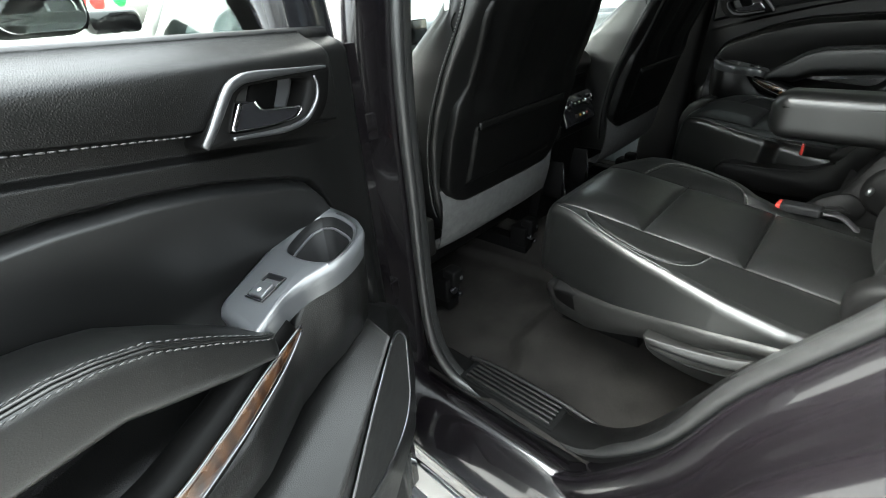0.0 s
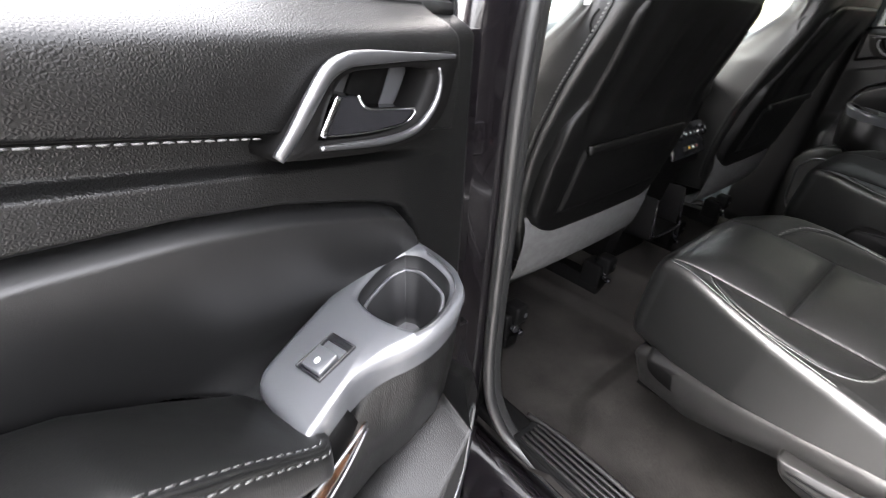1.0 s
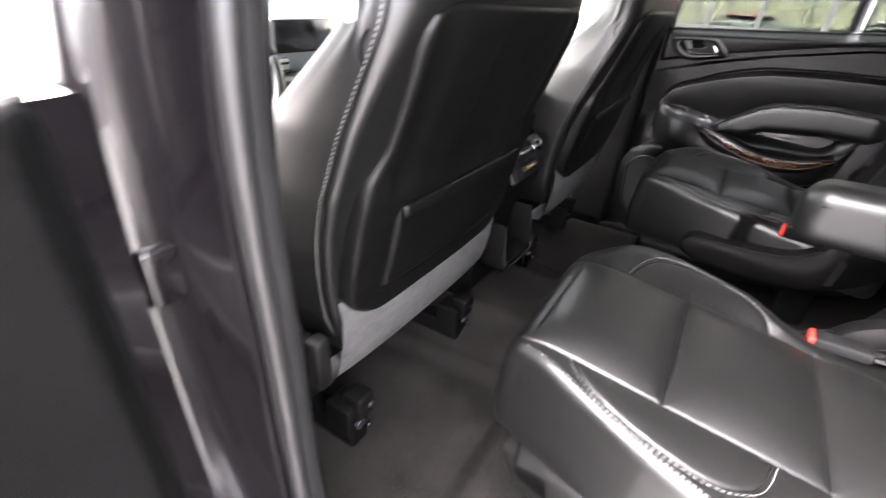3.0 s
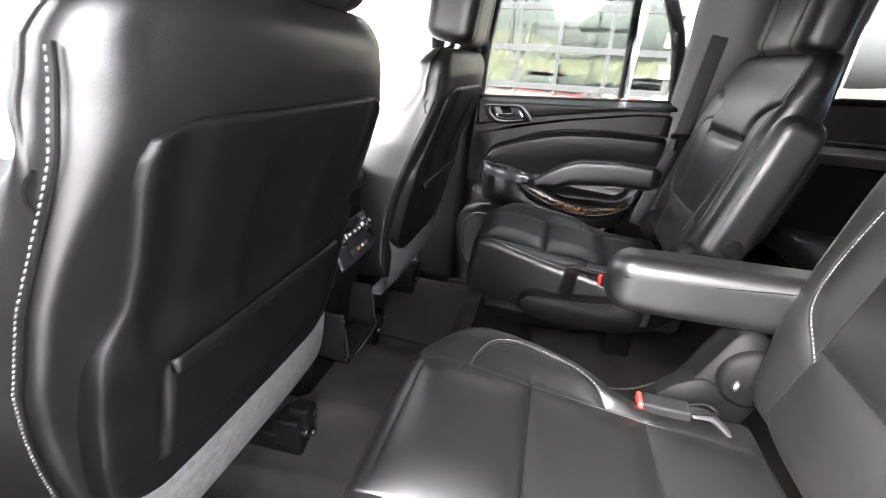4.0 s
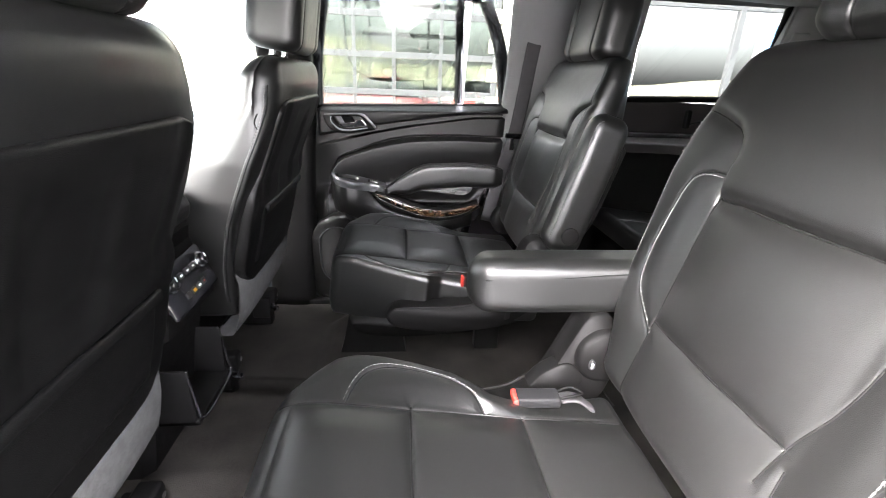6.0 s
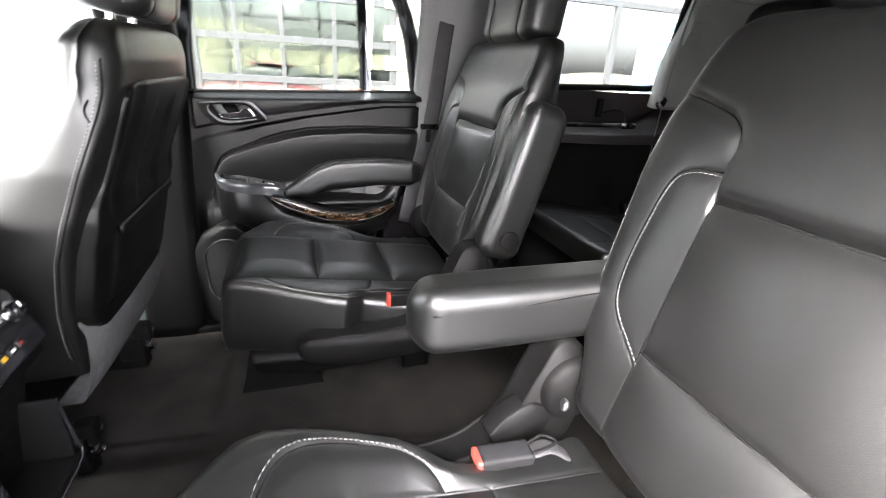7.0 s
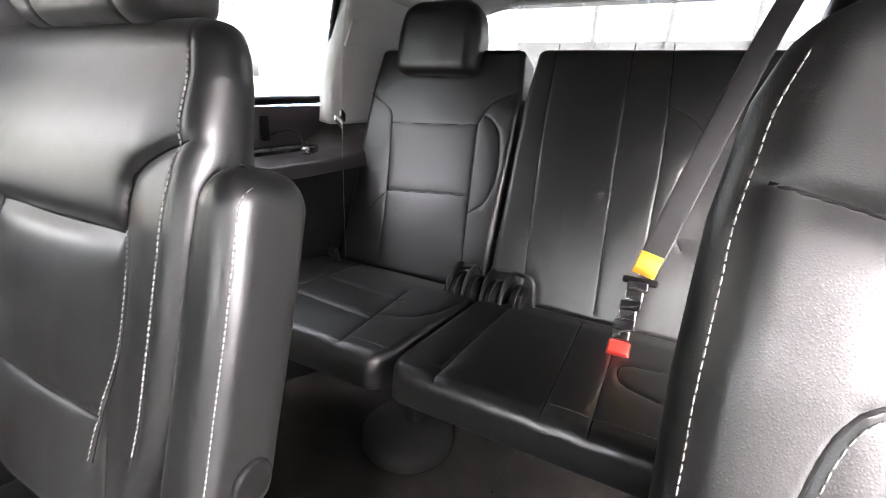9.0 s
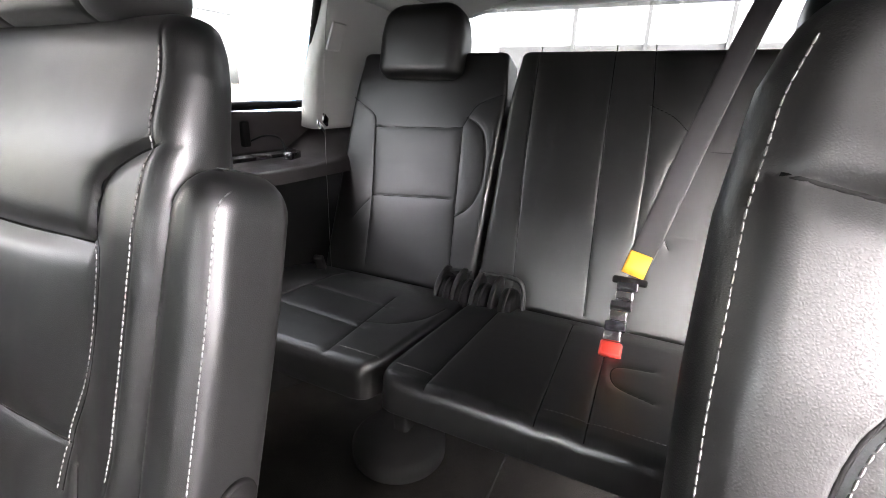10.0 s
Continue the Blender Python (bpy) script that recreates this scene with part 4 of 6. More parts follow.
    def on_pod(k, f, up=0.003):
        le, ri, fr = pod_edge(k)
        return ri + (fr - ri) * f + np.array((0.2, 0.9, 0.3)) * up
    span = [(k, math.sqrt(max(0.0, 1 - (abs(k - 0.40) / 0.285) ** 5))) for k in np.linspace(0.117, 0.683, 40)]
    g = rings_geo([[on_pod(k, 0.5 + (f - 0.5) * e * 0.66) for f in np.linspace(0, 1, 12)] for k, e in span], closed=False)
    put("speaker_grille", (g[0], [tuple(reversed(q)) for q in g[1]]), MAT, podp, "fine black speaker grille")
    loop = [on_pod(k, 0.5 - 0.33 * e, 0.004) for k, e in span] + [on_pod(k, 0.5 + 0.33 * e, 0.004) for k, e in reversed(span)]
    loop.append(loop[0])
    put("grille_trim", sweep(smooth_path(loop, 160), oval(0.0024, 0.0024, 8), plain=True, up=(0.3, 1, 0)), SATIN, podp, "thin silver trim")
    # door glass
    if closed:
        return d
    g = put("door_glass", (np.array([(0.04, -0.05, 0.72), (0.74, -0.05, 0.74), (0.66, -0.13, 1.12), (0.06, -0.13, 1.12)]), [(0, 1, 2, 3)]), DOORGLASS, None, "tinted window glass", False)
    g.visible_shadow = False
    return d


DOORTHREAD = material("grey_thread", (0.06, 0.06, 0.06), 0.7, vary=0.1, vary_scale=200)
DOORGLASS = glass_material("door_glass", (0.55, 0.60, 0.57), 0.02)
LEFT_DOOR = basis((-0.93, 0.1255, 0.0), (-0.966, -0.259, 0), (0.259, -0.966, 0), (0, 0, 1))
RIGHT_DOOR = basis((0.82, 0.228, -0.025), (0, -1, 0), (-1, 0, 0), (0, 0, 1))
door_thing(LEFT_DOOR, "rear_door", "open rear door with black vinyl lining, wood strip and grey tray")
door_thing(RIGHT_DOOR, "rear_door", "closed rear door with black lining and wood strip")


# ---- left door opening: pillar, sill, seals, running board, wheel arch ----
PILLAR_B = solid("pillar_b_left", sweep([(-0.86, 0.245, -0.12), (-0.865, 0.245, 0.3), (-0.86, 0.24, 0.72), (-0.74, 0.24, 1.14)], oval(0.055, 0.070, 24, 5), 30, (0, 1, 0)), PAINT,
      "dark plum-grey painted centre pillar", "pillar", "structure")
solid("pillar_lining_left", sweep([(-0.785, 0.30, -0.02), (-0.79, 0.29, 0.4), (-0.78, 0.28, 0.75), (-0.68, 0.28, 1.12)], oval(0.03, 0.09, 20, 4), 30, (0, 1, 0)), PLASTIC,
      "black inner lining of the centre pillar", "trim", "structure")
def door_hinge(z, pillar_):
    """A hinge of the open door, fixed to the pillar."""
    hg = part("hinge", box(-0.884, -0.846, 0.205, 0.218, z - 0.028, z + 0.028, 0.004), PAINT, pillar_, "body-coloured door hinge")
    part("hinge_arm", box(-0.908, -0.882, 0.165, 0.180, z - 0.022, z + 0.022, 0.004), PAINT, hg)
    part("hinge_pin", disc((-0.889, 0.190, z), (0, 0, 1), 0.007, 0.066, 16, 0.003), SATIN, hg, "bright hinge pin")
    part("bolt", disc((-0.864, 0.203, z + 0.012), (0, -1, 0), 0.006, 0.010, 6, 0.001), SATIN, hg, "hexagon bolt")


door_hinge(0.595, PILLAR_B)
door_hinge(0.285, PILLAR_B)
SEAL = [(-0.72, 0.175, 1.10), (-0.815, 0.168, 0.76), (-0.822, 0.170, 0.42), (-0.818, 0.166, 0.15), (-0.800, 0.140, 0.03), (-0.785, 0.08, -0.015), (-0.780, -0.05, -0.025), (-0.785, -0.18, 0.005),
        (-0.80, -0.26, 0.085), (-0.815, -0.325, 0.19), (-0.83, -0.385, 0.34), (-0.84, -0.47, 0.49), (-0.845, -0.53, 0.62), (-0.84, -0.55, 0.76), (-0.74, -0.50, 1.10)]
solid("door_seal", merge(sweep(SEAL, oval(0.011, 0.011, 12), 160, (1, 0, 0.2)), sweep([(x + 0.016, y, z) for x, y, z in SEAL], oval(0.006, 0.013, 10, 3), 160, (1, 0, 0.2))), RUBBER,
      "black rubber seal round the door opening", "seal", "structure")
solid("sill_inner", sweep([(-0.755, 0.30, -0.012), (-0.755, 0.0, -0.015), (-0.757, -0.16, -0.005), (-0.775, -0.28, 0.09), (-0.80, -0.40, 0.33)], oval(0.035, 0.022, 16, 4), 50), PLASTIC,
      "black plastic door sill", "sill", "structure")
plate = thing("sill_plate", (-0.755, 0.0, 0.01), "ribbed black plastic sill plate in the door opening", "sill plate")
part("plate", box(-0.785, -0.722, -0.125, 0.115, 0.0, 0.010, 0.004), CAVITY, plate)
part("lip", tube([(-0.722, 0.13, 0.010), (-0.716, 0.05, 0.014), (-0.716, -0.10, 0.014), (-0.722, -0.20, 0.010)], 0.006, 40, 10), SHELL, plate, "rounded inner lip")
for i in range(5):
    part("rib", box(-0.779 + i * 0.0118, -0.7725 + i * 0.0118, -0.115, 0.10, 0.006, 0.0175, 0.0025), SHELL, plate, "raised rib")
solid("rocker_panel", rings_geo([[(-0.795, y, -0.03), (-0.825, y, -0.022), (-0.865, y, -0.045), (-0.885, y, -0.10), (-0.895, y, -0.20), (-0.86, y, -0.26), (-0.80, y, -0.26), (-0.79, y, -0.06)] for y in np.linspace(1.5, -0.30, 40)]), PAINT,
      "dark plum-grey painted rocker panel", "body panel", "structure")
solid("rocker_moulding", sweep([(-0.905, 1.4, -0.215), (-0.905, 0.5, -0.215), (-0.905, -0.42, -0.215)], oval(0.004, 0.012, 10, 4), 20), CHROME, "bright chrome strip along the rocker panel", "trim", "structure")
TREAD = material("grey_rubber_tread", (0.0949, 0.0949, 0.1028), 0.45, grain=0.4, grain_scale=120, vary=0.3, vary_scale=12)
rb = thing("running_board", (-1.0, 0.3, -0.32), "black ribbed running board with a bright edge", "running board")
part("board", box(-1.08, -0.915, -0.62, 1.5, -0.345, -0.30, 0.012), TREAD, rb)
for i in range(7):
    part("tread", box(-1.06 + i * 0.02, -1.05 + i * 0.02, -0.6, 1.4, -0.301, -0.295, 0.002), TREAD, rb)
part("edge_strip", box(-1.086, -1.074, -0.62, 1.5, -0.325, -0.305, 0.004), CHROME, rb, "bright edge strip")


def quarter_left():
    """The painted jamb and fender behind the left door opening, following the wheel arch."""
    edge = smooth_path([(-0.12, -0.06), (-0.20, -0.015), (-0.275, 0.075), (-0.34, 0.18), (-0.40, 0.33), (-0.485, 0.48), (-0.55, 0.62), (-0.57, 0.76)], 60)
    # across: seal flange, gutter, rolled fender edge, outer skin
    cross = smooth_path([(-0.795, 0.004), (-0.815, 0.004), (-0.830, 0.009), (-0.843, 0.008), (-0.851, -0.004), (-0.857, -0.020), (-0.870, -0.027), (-0.890, -0.029), (-0.912, -0.030), (-0.930, -0.027),
                         (-0.943, -0.024), (-0.956, -0.030), (-0.967, -0.050), (-0.976, -0.085), (-0.984, -0.15), (-0.986, -0.25), (-0.982, -0.42), (-0.96, -0.75)], 90)
    way = np.gradient(edge, axis=0)
    way /= np.linalg.norm(way, axis=1)[:, None]
    rings = []
    for (y, z), (wy, wz) in zip(edge, way):
        rings.append([(x, y + wz * h, max(z - wy * h, -0.3)) for x, h in cross])
    v, f = rings_geo(rings, closed=False)
    return v, f


solid("quarter_panel_left", quarter_left(), PAINT, "dark plum-grey painted rear quarter and wheel arch", "body panel", "structure")
solid("wall_left_rear", box(-0.92, -0.84, -2.35, -0.62, -0.2, 0.78, 0.02), PLASTIC, "black lined rear body side", "body panel", "structure")


# ---- second row seats ----
def seat_frame(cx, s, y0, z0, lean):
    """Frame of a seat back: x outwards from the aisle, y up along the back, z to the front."""
    c, n = math.cos(radians(lean)), math.sin(radians(lean))
    return basis((cx, y0, z0), (s, 0, 0), (0, -n, c), (0, c, n))


def right_half(y):
    """Half width of the cushion's right side, full at its front corner."""
    return np.interp(y, [0.0, 0.10, 0.20, 0.230, 0.255, 0.285, 0.345, 0.40, 0.445, 0.475, 0.505, 0.53, 0.55], [0.20, 0.172, 0.160, 0.163, 0.185, 0.209, 0.232, 0.246, 0.248, 0.237, 0.207, 0.174, 0.150])


def left_half(y):
    return np.interp(y, [0.0, 0.10, 0.19, 0.26, 0.35, 0.45, 0.52, 0.56], [0.258, 0.263, 0.254, 0.238, 0.215, 0.180, 0.155, 0.147])


def half_cushion(y):
    return float(left_half(y))


def squeeze(x, y, back=False):
    """Carries the right side from the left side's outline to its own, or back."""
    k = (right_half(y) - 0.12) / (left_half(y) - 0.12)
    k = 1 / k if back else k
    return np.where(np.asarray(x) > 0.12, 0.12 + (np.asarray(x) - 0.12) * k, x)


RIGHT_ARC = [(0.130, 0.451), (0.165, 0.443), (0.196, 0.424), (0.207, 0.391), (0.203, 0.352), (0.188, 0.297), (0.168, 0.268), (0.145, 0.250), (0.126, 0.240)]
CUSHION_SEAMS = {
    "left_panel": [(-0.130, 0.03), (-0.130, 0.545)],
    "right_panel": [(0.124, 0.03), (0.124, 0.545)],
    "front_cross": [(-0.130, 0.354), (0.130, 0.354)],
    "rear_cross": [(-0.130, 0.182), (0.130, 0.182)],
    "left_arc": [(-0.130, 0.465), (-0.149, 0.450), (-0.172, 0.414), (-0.187, 0.373), (-0.197, 0.326), (-0.197, 0.284), (-0.175, 0.250), (-0.132, 0.236)],
    "right_arc": [(float(squeeze(x, y, True)), y) for x, y in RIGHT_ARC],
}


def cushion_relief(x, y):
    side = np.abs(x)
    pillow = 0.015 * sm(0.136, 0.06, side) ** 0.7 * np.abs(np.sin(math.pi * np.clip((y - 0.010) / 0.172, 0, 3))) ** 0.42
    rim = -0.0012 * np.exp(-(((side - left_half(y) + 0.016) / 0.0022) ** 2))
    crown = 0.016 * sm(0.120, 0.190, x) * sm(0.15, 0.27, y) * sm(0.56, 0.47, y) - 0.003 * sm(0.155, 0.25, -x) * sm(0.0, 0.15, y)
    return rim + pillow + crown - 0.010 * sm(0.46, 0.56, y) ** 2


def cushion_wedge(p):
    """The box side is deep at the front and runs out towards the back."""
    p = np.array(p)
    deep = np.interp(p[..., 1], [0.08, 0.25, 0.40, 0.54], [0.025, 0.060, 0.108, 0.122])
    p[..., 2] = np.where(p[..., 2] < 0, p[..., 2] * deep / 0.06, p[..., 2])
    p[..., 0] = squeeze(p[..., 0], p[..., 1])
    p[..., 0] *= 1 - 0.035 * sm(-0.02, -0.12, p[..., 2])
    return p


def pocketed(p):
    """The same, with the buckle's pocket pressed into its left side."""
    p = cushion_wedge(p)
    k = sm(0.305, 0.255, p[..., 1]) * sm(0.09, 0.14, p[..., 1]) * sm(-0.175, -0.215, p[..., 0])
    p[..., 0] = p[..., 0] + 0.040 * k
    p[..., 2] = p[..., 2] - 0.012 * k * sm(0.0, 0.03, p[..., 2])
    return p


def back_half(y):
    z = 0.373 + y * 0.968
    return float(np.interp(z, [0.33, 0.38, 0.42, 0.455, 0.48, 0.52, 0.60, 0.70, 0.78, 0.84, 0.88], [0.205, 0.202, 0.203, 0.214, 0.229, 0.240, 0.245, 0.249, 0.248, 0.240, 0.225]))


def zy(z):
    return (z - 0.373) * 1.033


def narrow(x, back=False):
    """The back's left wing is slimmer than its right one."""
    x = np.asarray(x, float)
    k = 1 / 0.806 if back else 0.806
    return np.where(x < -0.11, -0.11 + (x + 0.11) * k, x)


def left_line(pts):
    return [(float(narrow(-x, True)), zy(z)) for x, z in pts]


BACK_LINES = {
    "right_panel": [(0.127, zy(0.375)), (0.127, zy(0.50)), (0.127, zy(0.695)), (0.128, zy(0.745))],
    "right_crease": [(0.128, zy(0.745)), (0.132, zy(0.762)), (0.150, zy(0.778)), (0.190, zy(0.790)), (0.228, zy(0.798))],
    "right_arc": [(0.128, zy(0.722)), (0.165, zy(0.718)), (0.186, zy(0.698)), (0.195, zy(0.64)), (0.196, zy(0.58)), (0.182, zy(0.535)), (0.126, zy(0.486))],
    "left_panel": left_line([(0.127, 0.375), (0.127, 0.42), (0.122, 0.49)]),
    "left_arc": left_line([(0.122, 0.702), (0.135, 0.690), (0.139, 0.66), (0.138, 0.61), (0.130, 0.565), (0.113, 0.51), (0.106, 0.46)]),
    "left_crease": left_line([(0.122, 0.700), (0.128, 0.735), (0.140, 0.752), (0.175, 0.772), (0.203, 0.783)]),
}
BACK_LINES["mid"] = [(-0.122, zy(0.692)), (0.0, zy(0.690)), (0.127, zy(0.692))]
BACK_LINES["low"] = [(-0.113, zy(0.507)), (0.0, zy(0.504)), (0.127, zy(0.507))]


def back_relief(x, y):
    side, z = np.abs(x), 0.373 + y * 0.968
    wings = 0.008 * sm(0.127, 0.190, side) * sm(0.80, 0.70, z) * sm(0.36, 0.46, z)
    fold_z = np.where(x < 0, np.interp(side, [0.0, 0.120, 0.125, 0.132, 0.147, 0.19, 0.225, 0.26], [0.690, 0.692, 0.702, 0.735, 0.752, 0.772, 0.783, 0.79]),
                      np.interp(side, [0.0, 0.124, 0.128, 0.132, 0.150, 0.190, 0.228, 0.26], [0.690, 0.692, 0.745, 0.762, 0.778, 0.790, 0.798, 0.80]))
    upper = 0.006 * sm(fold_z - 0.004, fold_z + 0.010, z) * sm(0.87, 0.76, z) * (1 - 0.7 * sm(0.15, 0.22, side))
    crease = -0.003 * np.exp(-((seg_dist(x, y, BACK_LINES["right_crease"]) / 0.009) ** 2)) - 0.003 * np.exp(-((seg_dist(x, y, BACK_LINES["left_crease"]) / 0.009) ** 2))
    crease = crease * sm(0.232, 0.205, side)
    edge = np.interp(z, [0.33, 0.38, 0.42, 0.455, 0.48, 0.52, 0.60, 0.70, 0.78, 0.84, 0.88], [0.205, 0.202, 0.203, 0.214, 0.229, 0.240, 0.245, 0.249, 0.248, 0.240, 0.225])
    rim = -0.0012 * np.exp(-(((side - edge + np.where(x < 0, 0.033, 0.013)) / 0.0022) ** 2)) * sm(0.47, 0.50, z)
    valley = -0.006 * np.exp(-(((z - 0.690) / 0.012) ** 2)) * sm(0.134, 0.12, side)
    zc = np.where(z < 0.505, np.clip((z - 0.36) / 0.145, 0, 1), np.clip((z - 0.505) / 0.186, 0, 1))
    pillow = 0.012 * sm(0.133, 0.04, side) ** 0.7 * np.clip(np.sin(math.pi * zc), 0, 1) ** 0.5 * sm(0.697, 0.690, z)
    return wings + upper + crease + rim + valley + pillow - 0.012 * sm(0.76, 0.87, z)


def back_taper(p):
    p = np.array(p)
    p[..., 0] = narrow(p[..., 0])
    p[..., 0] *= 1 - 0.24 * sm(0.035, -0.065, p[..., 2])
    thin = np.interp(p[..., 1], [0.20, 0.40, 0.52], [1.0, 0.75, 0.35])
    p[..., 2] = np.where(p[..., 2] < 0, p[..., 2] * thin, p[..., 2])
    return p


def side_plate(pts, x0, x1, bevel=0.004):
    """A plate with softened edges from an outline in y, z, between two x."""
    p = smooth_path(list(pts) + [pts[0]], 110)[:-1]
    q = p + (p.mean(0) - p) * (bevel / 0.09)
    xs = ((x0, q), (x0 + (x1 - x0) * 0.12, p), (x0 + (x1 - x0) * 0.88, p), (x1, q))
    g = rings_geo([[(x, y, z) for y, z in r] for x, r in xs])
    return g if x1 < x0 else (g[0], [tuple(reversed(f)) for f in g[1]])


def second_row_seat(s, arm_down, label):
    """A captain's chair: s is 1 on the car's right side and -1 on its left."""
    cx = s * 0.42
    seat = thing("captain_chair", (cx, -0.25, 0.0), label, "car seat", "second row seats")
    world = mapped
    cm = basis((cx, -0.50, 0.260), (1, 0, 0), (0, 0.992, 0.118), (0, -0.118, 0.992))
    cp = Pad(half_cushion, 0.550, 0.12, CUSHION_SEAMS.values(), puff=0.004, groove=0.0018, sew=0.0016, edge=0.020, ends=(0.03, 0.022), spread=0.012, relief=cushion_relief, bend=pocketed if s > 0 else cushion_wedge, across=230, along=250)
    cush = part("seat_cushion", world(cp.geo(), cm), LEATHER, seat, "black leather cushion with stitched panels")
    for line in CUSHION_SEAMS.values():
        part("seam", world(cp.seam(line), cm), CAVITY, cush, "dark seam")
    for k, o in (("left_arc", -0.0045), ("right_arc", 0.0045)):
        part("stitching", world(cp.stitches(CUSHION_SEAMS[k], o), cm), THREAD, cush, "pale grey thread")
    for sg in (-1, 1) if s > 0 else (-1,):
        edge = [(sg * (half_cushion(y) - 0.012), y) for y in np.linspace(0.06 if s * sg < 0 and s < 0 else 0.27, 0.525, 12)]
        part("edge_stitching", world(cp.stitches(edge, 0.0, 0.0058), cm), THREAD, cush, "pale grey thread")
    part("seat_pan", side_plate([(0.0, 0.21), (-0.02, 0.18), (-0.12, 0.165), (-0.30, 0.175), (-0.47, 0.21), (-0.50, 0.28), (-0.30, 0.25), (-0.10, 0.22)], cx - s * 0.20, cx + s * 0.19), PLASTIC, seat, "black plastic seat pan")
    # outer side valance with its lever
    xo = cx + s * 0.250
    rings = []
    for k in np.linspace(0, 1, 40):
        y = 0.020 - 0.46 * k
        x = cx + s * ((float(left_half((y + 0.5) / 0.992)) if s < 0 else 0.235) + 0.002)
        top = float(np.interp(-y, [-0.02, 0.0, 0.15, 0.30, 0.44], [0.192, 0.203, 0.240, 0.285, 0.315]))
        bot = float(np.interp(-y, [-0.02, 0.0, 0.10, 0.25, 0.36, 0.44], [0.165, 0.122, 0.140, 0.215, 0.262, 0.285]))
        rings.append([(x - s * 0.05, y, bot + 0.004), (x - s * 0.012, y, bot), (x - s * 0.003, y, bot + 0.006), (x + s * 0.004, y, (top + bot) / 2), (x + s * 0.006, y, top - 0.012), (x + s * 0.002, y, top - 0.003), (x - s * 0.006, y, top), (x - s * 0.05, y, top)])
    side = part("side_valance", rings_geo(rings) if s < 0 else (lambda g: (g[0], [tuple(reversed(f)) for f in g[1]]))(rings_geo(rings)), SHELL, seat, "dark plastic side valance")
    part("recline_lever", side_plate([(-0.228, 0.238), (-0.29, 0.245), (-0.35, 0.257), (-0.405, 0.275), (-0.42, 0.262), (-0.395, 0.225), (-0.355, 0.201), (-0.30, 0.199), (-0.245, 0.211)], xo - s * 0.010, xo + s * 0.018), SHELL, side, "dark plastic recline lever")
    for k in (0.0, 0.015):
        part("lever_groove", tube([(xo + s * 0.0178, -0.243, 0.229 - k * 0.5), (xo + s * 0.018, -0.30, 0.232 - k), (xo + s * 0.018, -0.35, 0.240 - k), (xo + s * 0.0178, -0.39, 0.253 - k)], 0.0022, 24, 6), CAVITY, side)
    # aisle side valance rising to the hinge cover
    xv = cx - s * 0.262
    plate = [(-0.105, 0.262), (-0.125, 0.283), (-0.187, 0.286), (-0.257, 0.287), (-0.33, 0.297), (-0.378, 0.325), (-0.405, 0.365), (-0.432, 0.425), (-0.455, 0.466), (-0.492, 0.462), (-0.515, 0.40), (-0.50, 0.31), (-0.44, 0.25),
             (-0.36, 0.222), (-0.245, 0.216), (-0.15, 0.225), (-0.112, 0.243)]
    rail = part("side_valance", side_plate(plate, xv, xv + s * 0.050), PLASTIC, seat, "black plastic side valance")
    part("valance_edge", tube([(xv + s * 0.003, y, z) for y, z in plate[1:6]], 0.0035, 40, 8), PLASTIC, rail, "rounded upper edge")
    part("hinge_cover", disc((xv + s * 0.042, -0.485, 0.395), (-s, 0, 0), 0.050, 0.050, 40, 0.010), PLASTIC, seat, "round black hinge cover")
    part("hinge_arm", side_plate([(-0.36, 0.335), (-0.385, 0.362), (-0.425, 0.378), (-0.455, 0.350), (-0.43, 0.31), (-0.38, 0.305)], xv + s * 0.022, xv + s * 0.056), PLASTIC, seat, "black plastic hinge arm")
    part("bolt_cap", disc((cx - s * 0.172, -0.448, 0.402), (-s * 0.25, 0.95, 0.15), 0.0085, 0.008, 22, 0.003), SATIN, seat, "grey round bolt cap")
    part("outer_hinge", disc((cx + s * 0.205, -0.500, 0.375), (s, 0, 0), 0.050, 0.050, 36, 0.012), PLASTIC, seat, "round black hinge cover")
    # legs on the floor
    leg = [(0.045, 0.0), (0.030, 0.06), (0.005, 0.19), (-0.085, 0.19), (-0.112, 0.168), (-0.130, 0.135), (-0.145, 0.08), (-0.160, 0.0)]
    lx = cx - s * 0.025
    n = len(leg)
    geo = np.array([(lx, y, z) for y, z in leg] + [(lx + s * 0.05, y, z) for y, z in leg])
    part("leg_cover", (geo, [tuple(range(n)), tuple(range(2 * n - 1, n - 1, -1))] + [(i, n + i, n + (i + 1) % n, (i + 1) % n) for i in range(n)]), PLASTIC, seat, "black plastic leg cover", False)
    for xx in (0.0, s * 0.15):
        part("leg", box(cx + xx - 0.02, cx + xx + 0.02, -0.46, -0.38, 0.0, 0.22, 0.008), PLASTIC, seat)
    # backrest
    bm = seat_frame(cx, 1, -0.533, 0.357, 14.6)
    bp = Pad(back_half, 0.540, 0.13, BACK_LINES.values(), puff=0.0028, groove=0.0014, sew=0.0015, edge=0.030, ends=(0.03, 0.036), spread=0.012, relief=back_relief, bend=back_taper, across=230, along=250)
    back = part("backrest", world(bp.geo(), bm), LEATHER, seat, "black leather backrest with stitched panels")
    for line in BACK_LINES.values():
        part("seam", world(bp.seam(line), bm), CAVITY, back, "dark seam")
    for k, o in (("left_arc", 0.0050), ("right_arc", -0.0045))[1 if s < 0 else 0:]:
        part("stitching", world(bp.stitches(BACK_LINES[k], o), bm), THREAD, back, "pale grey thread")
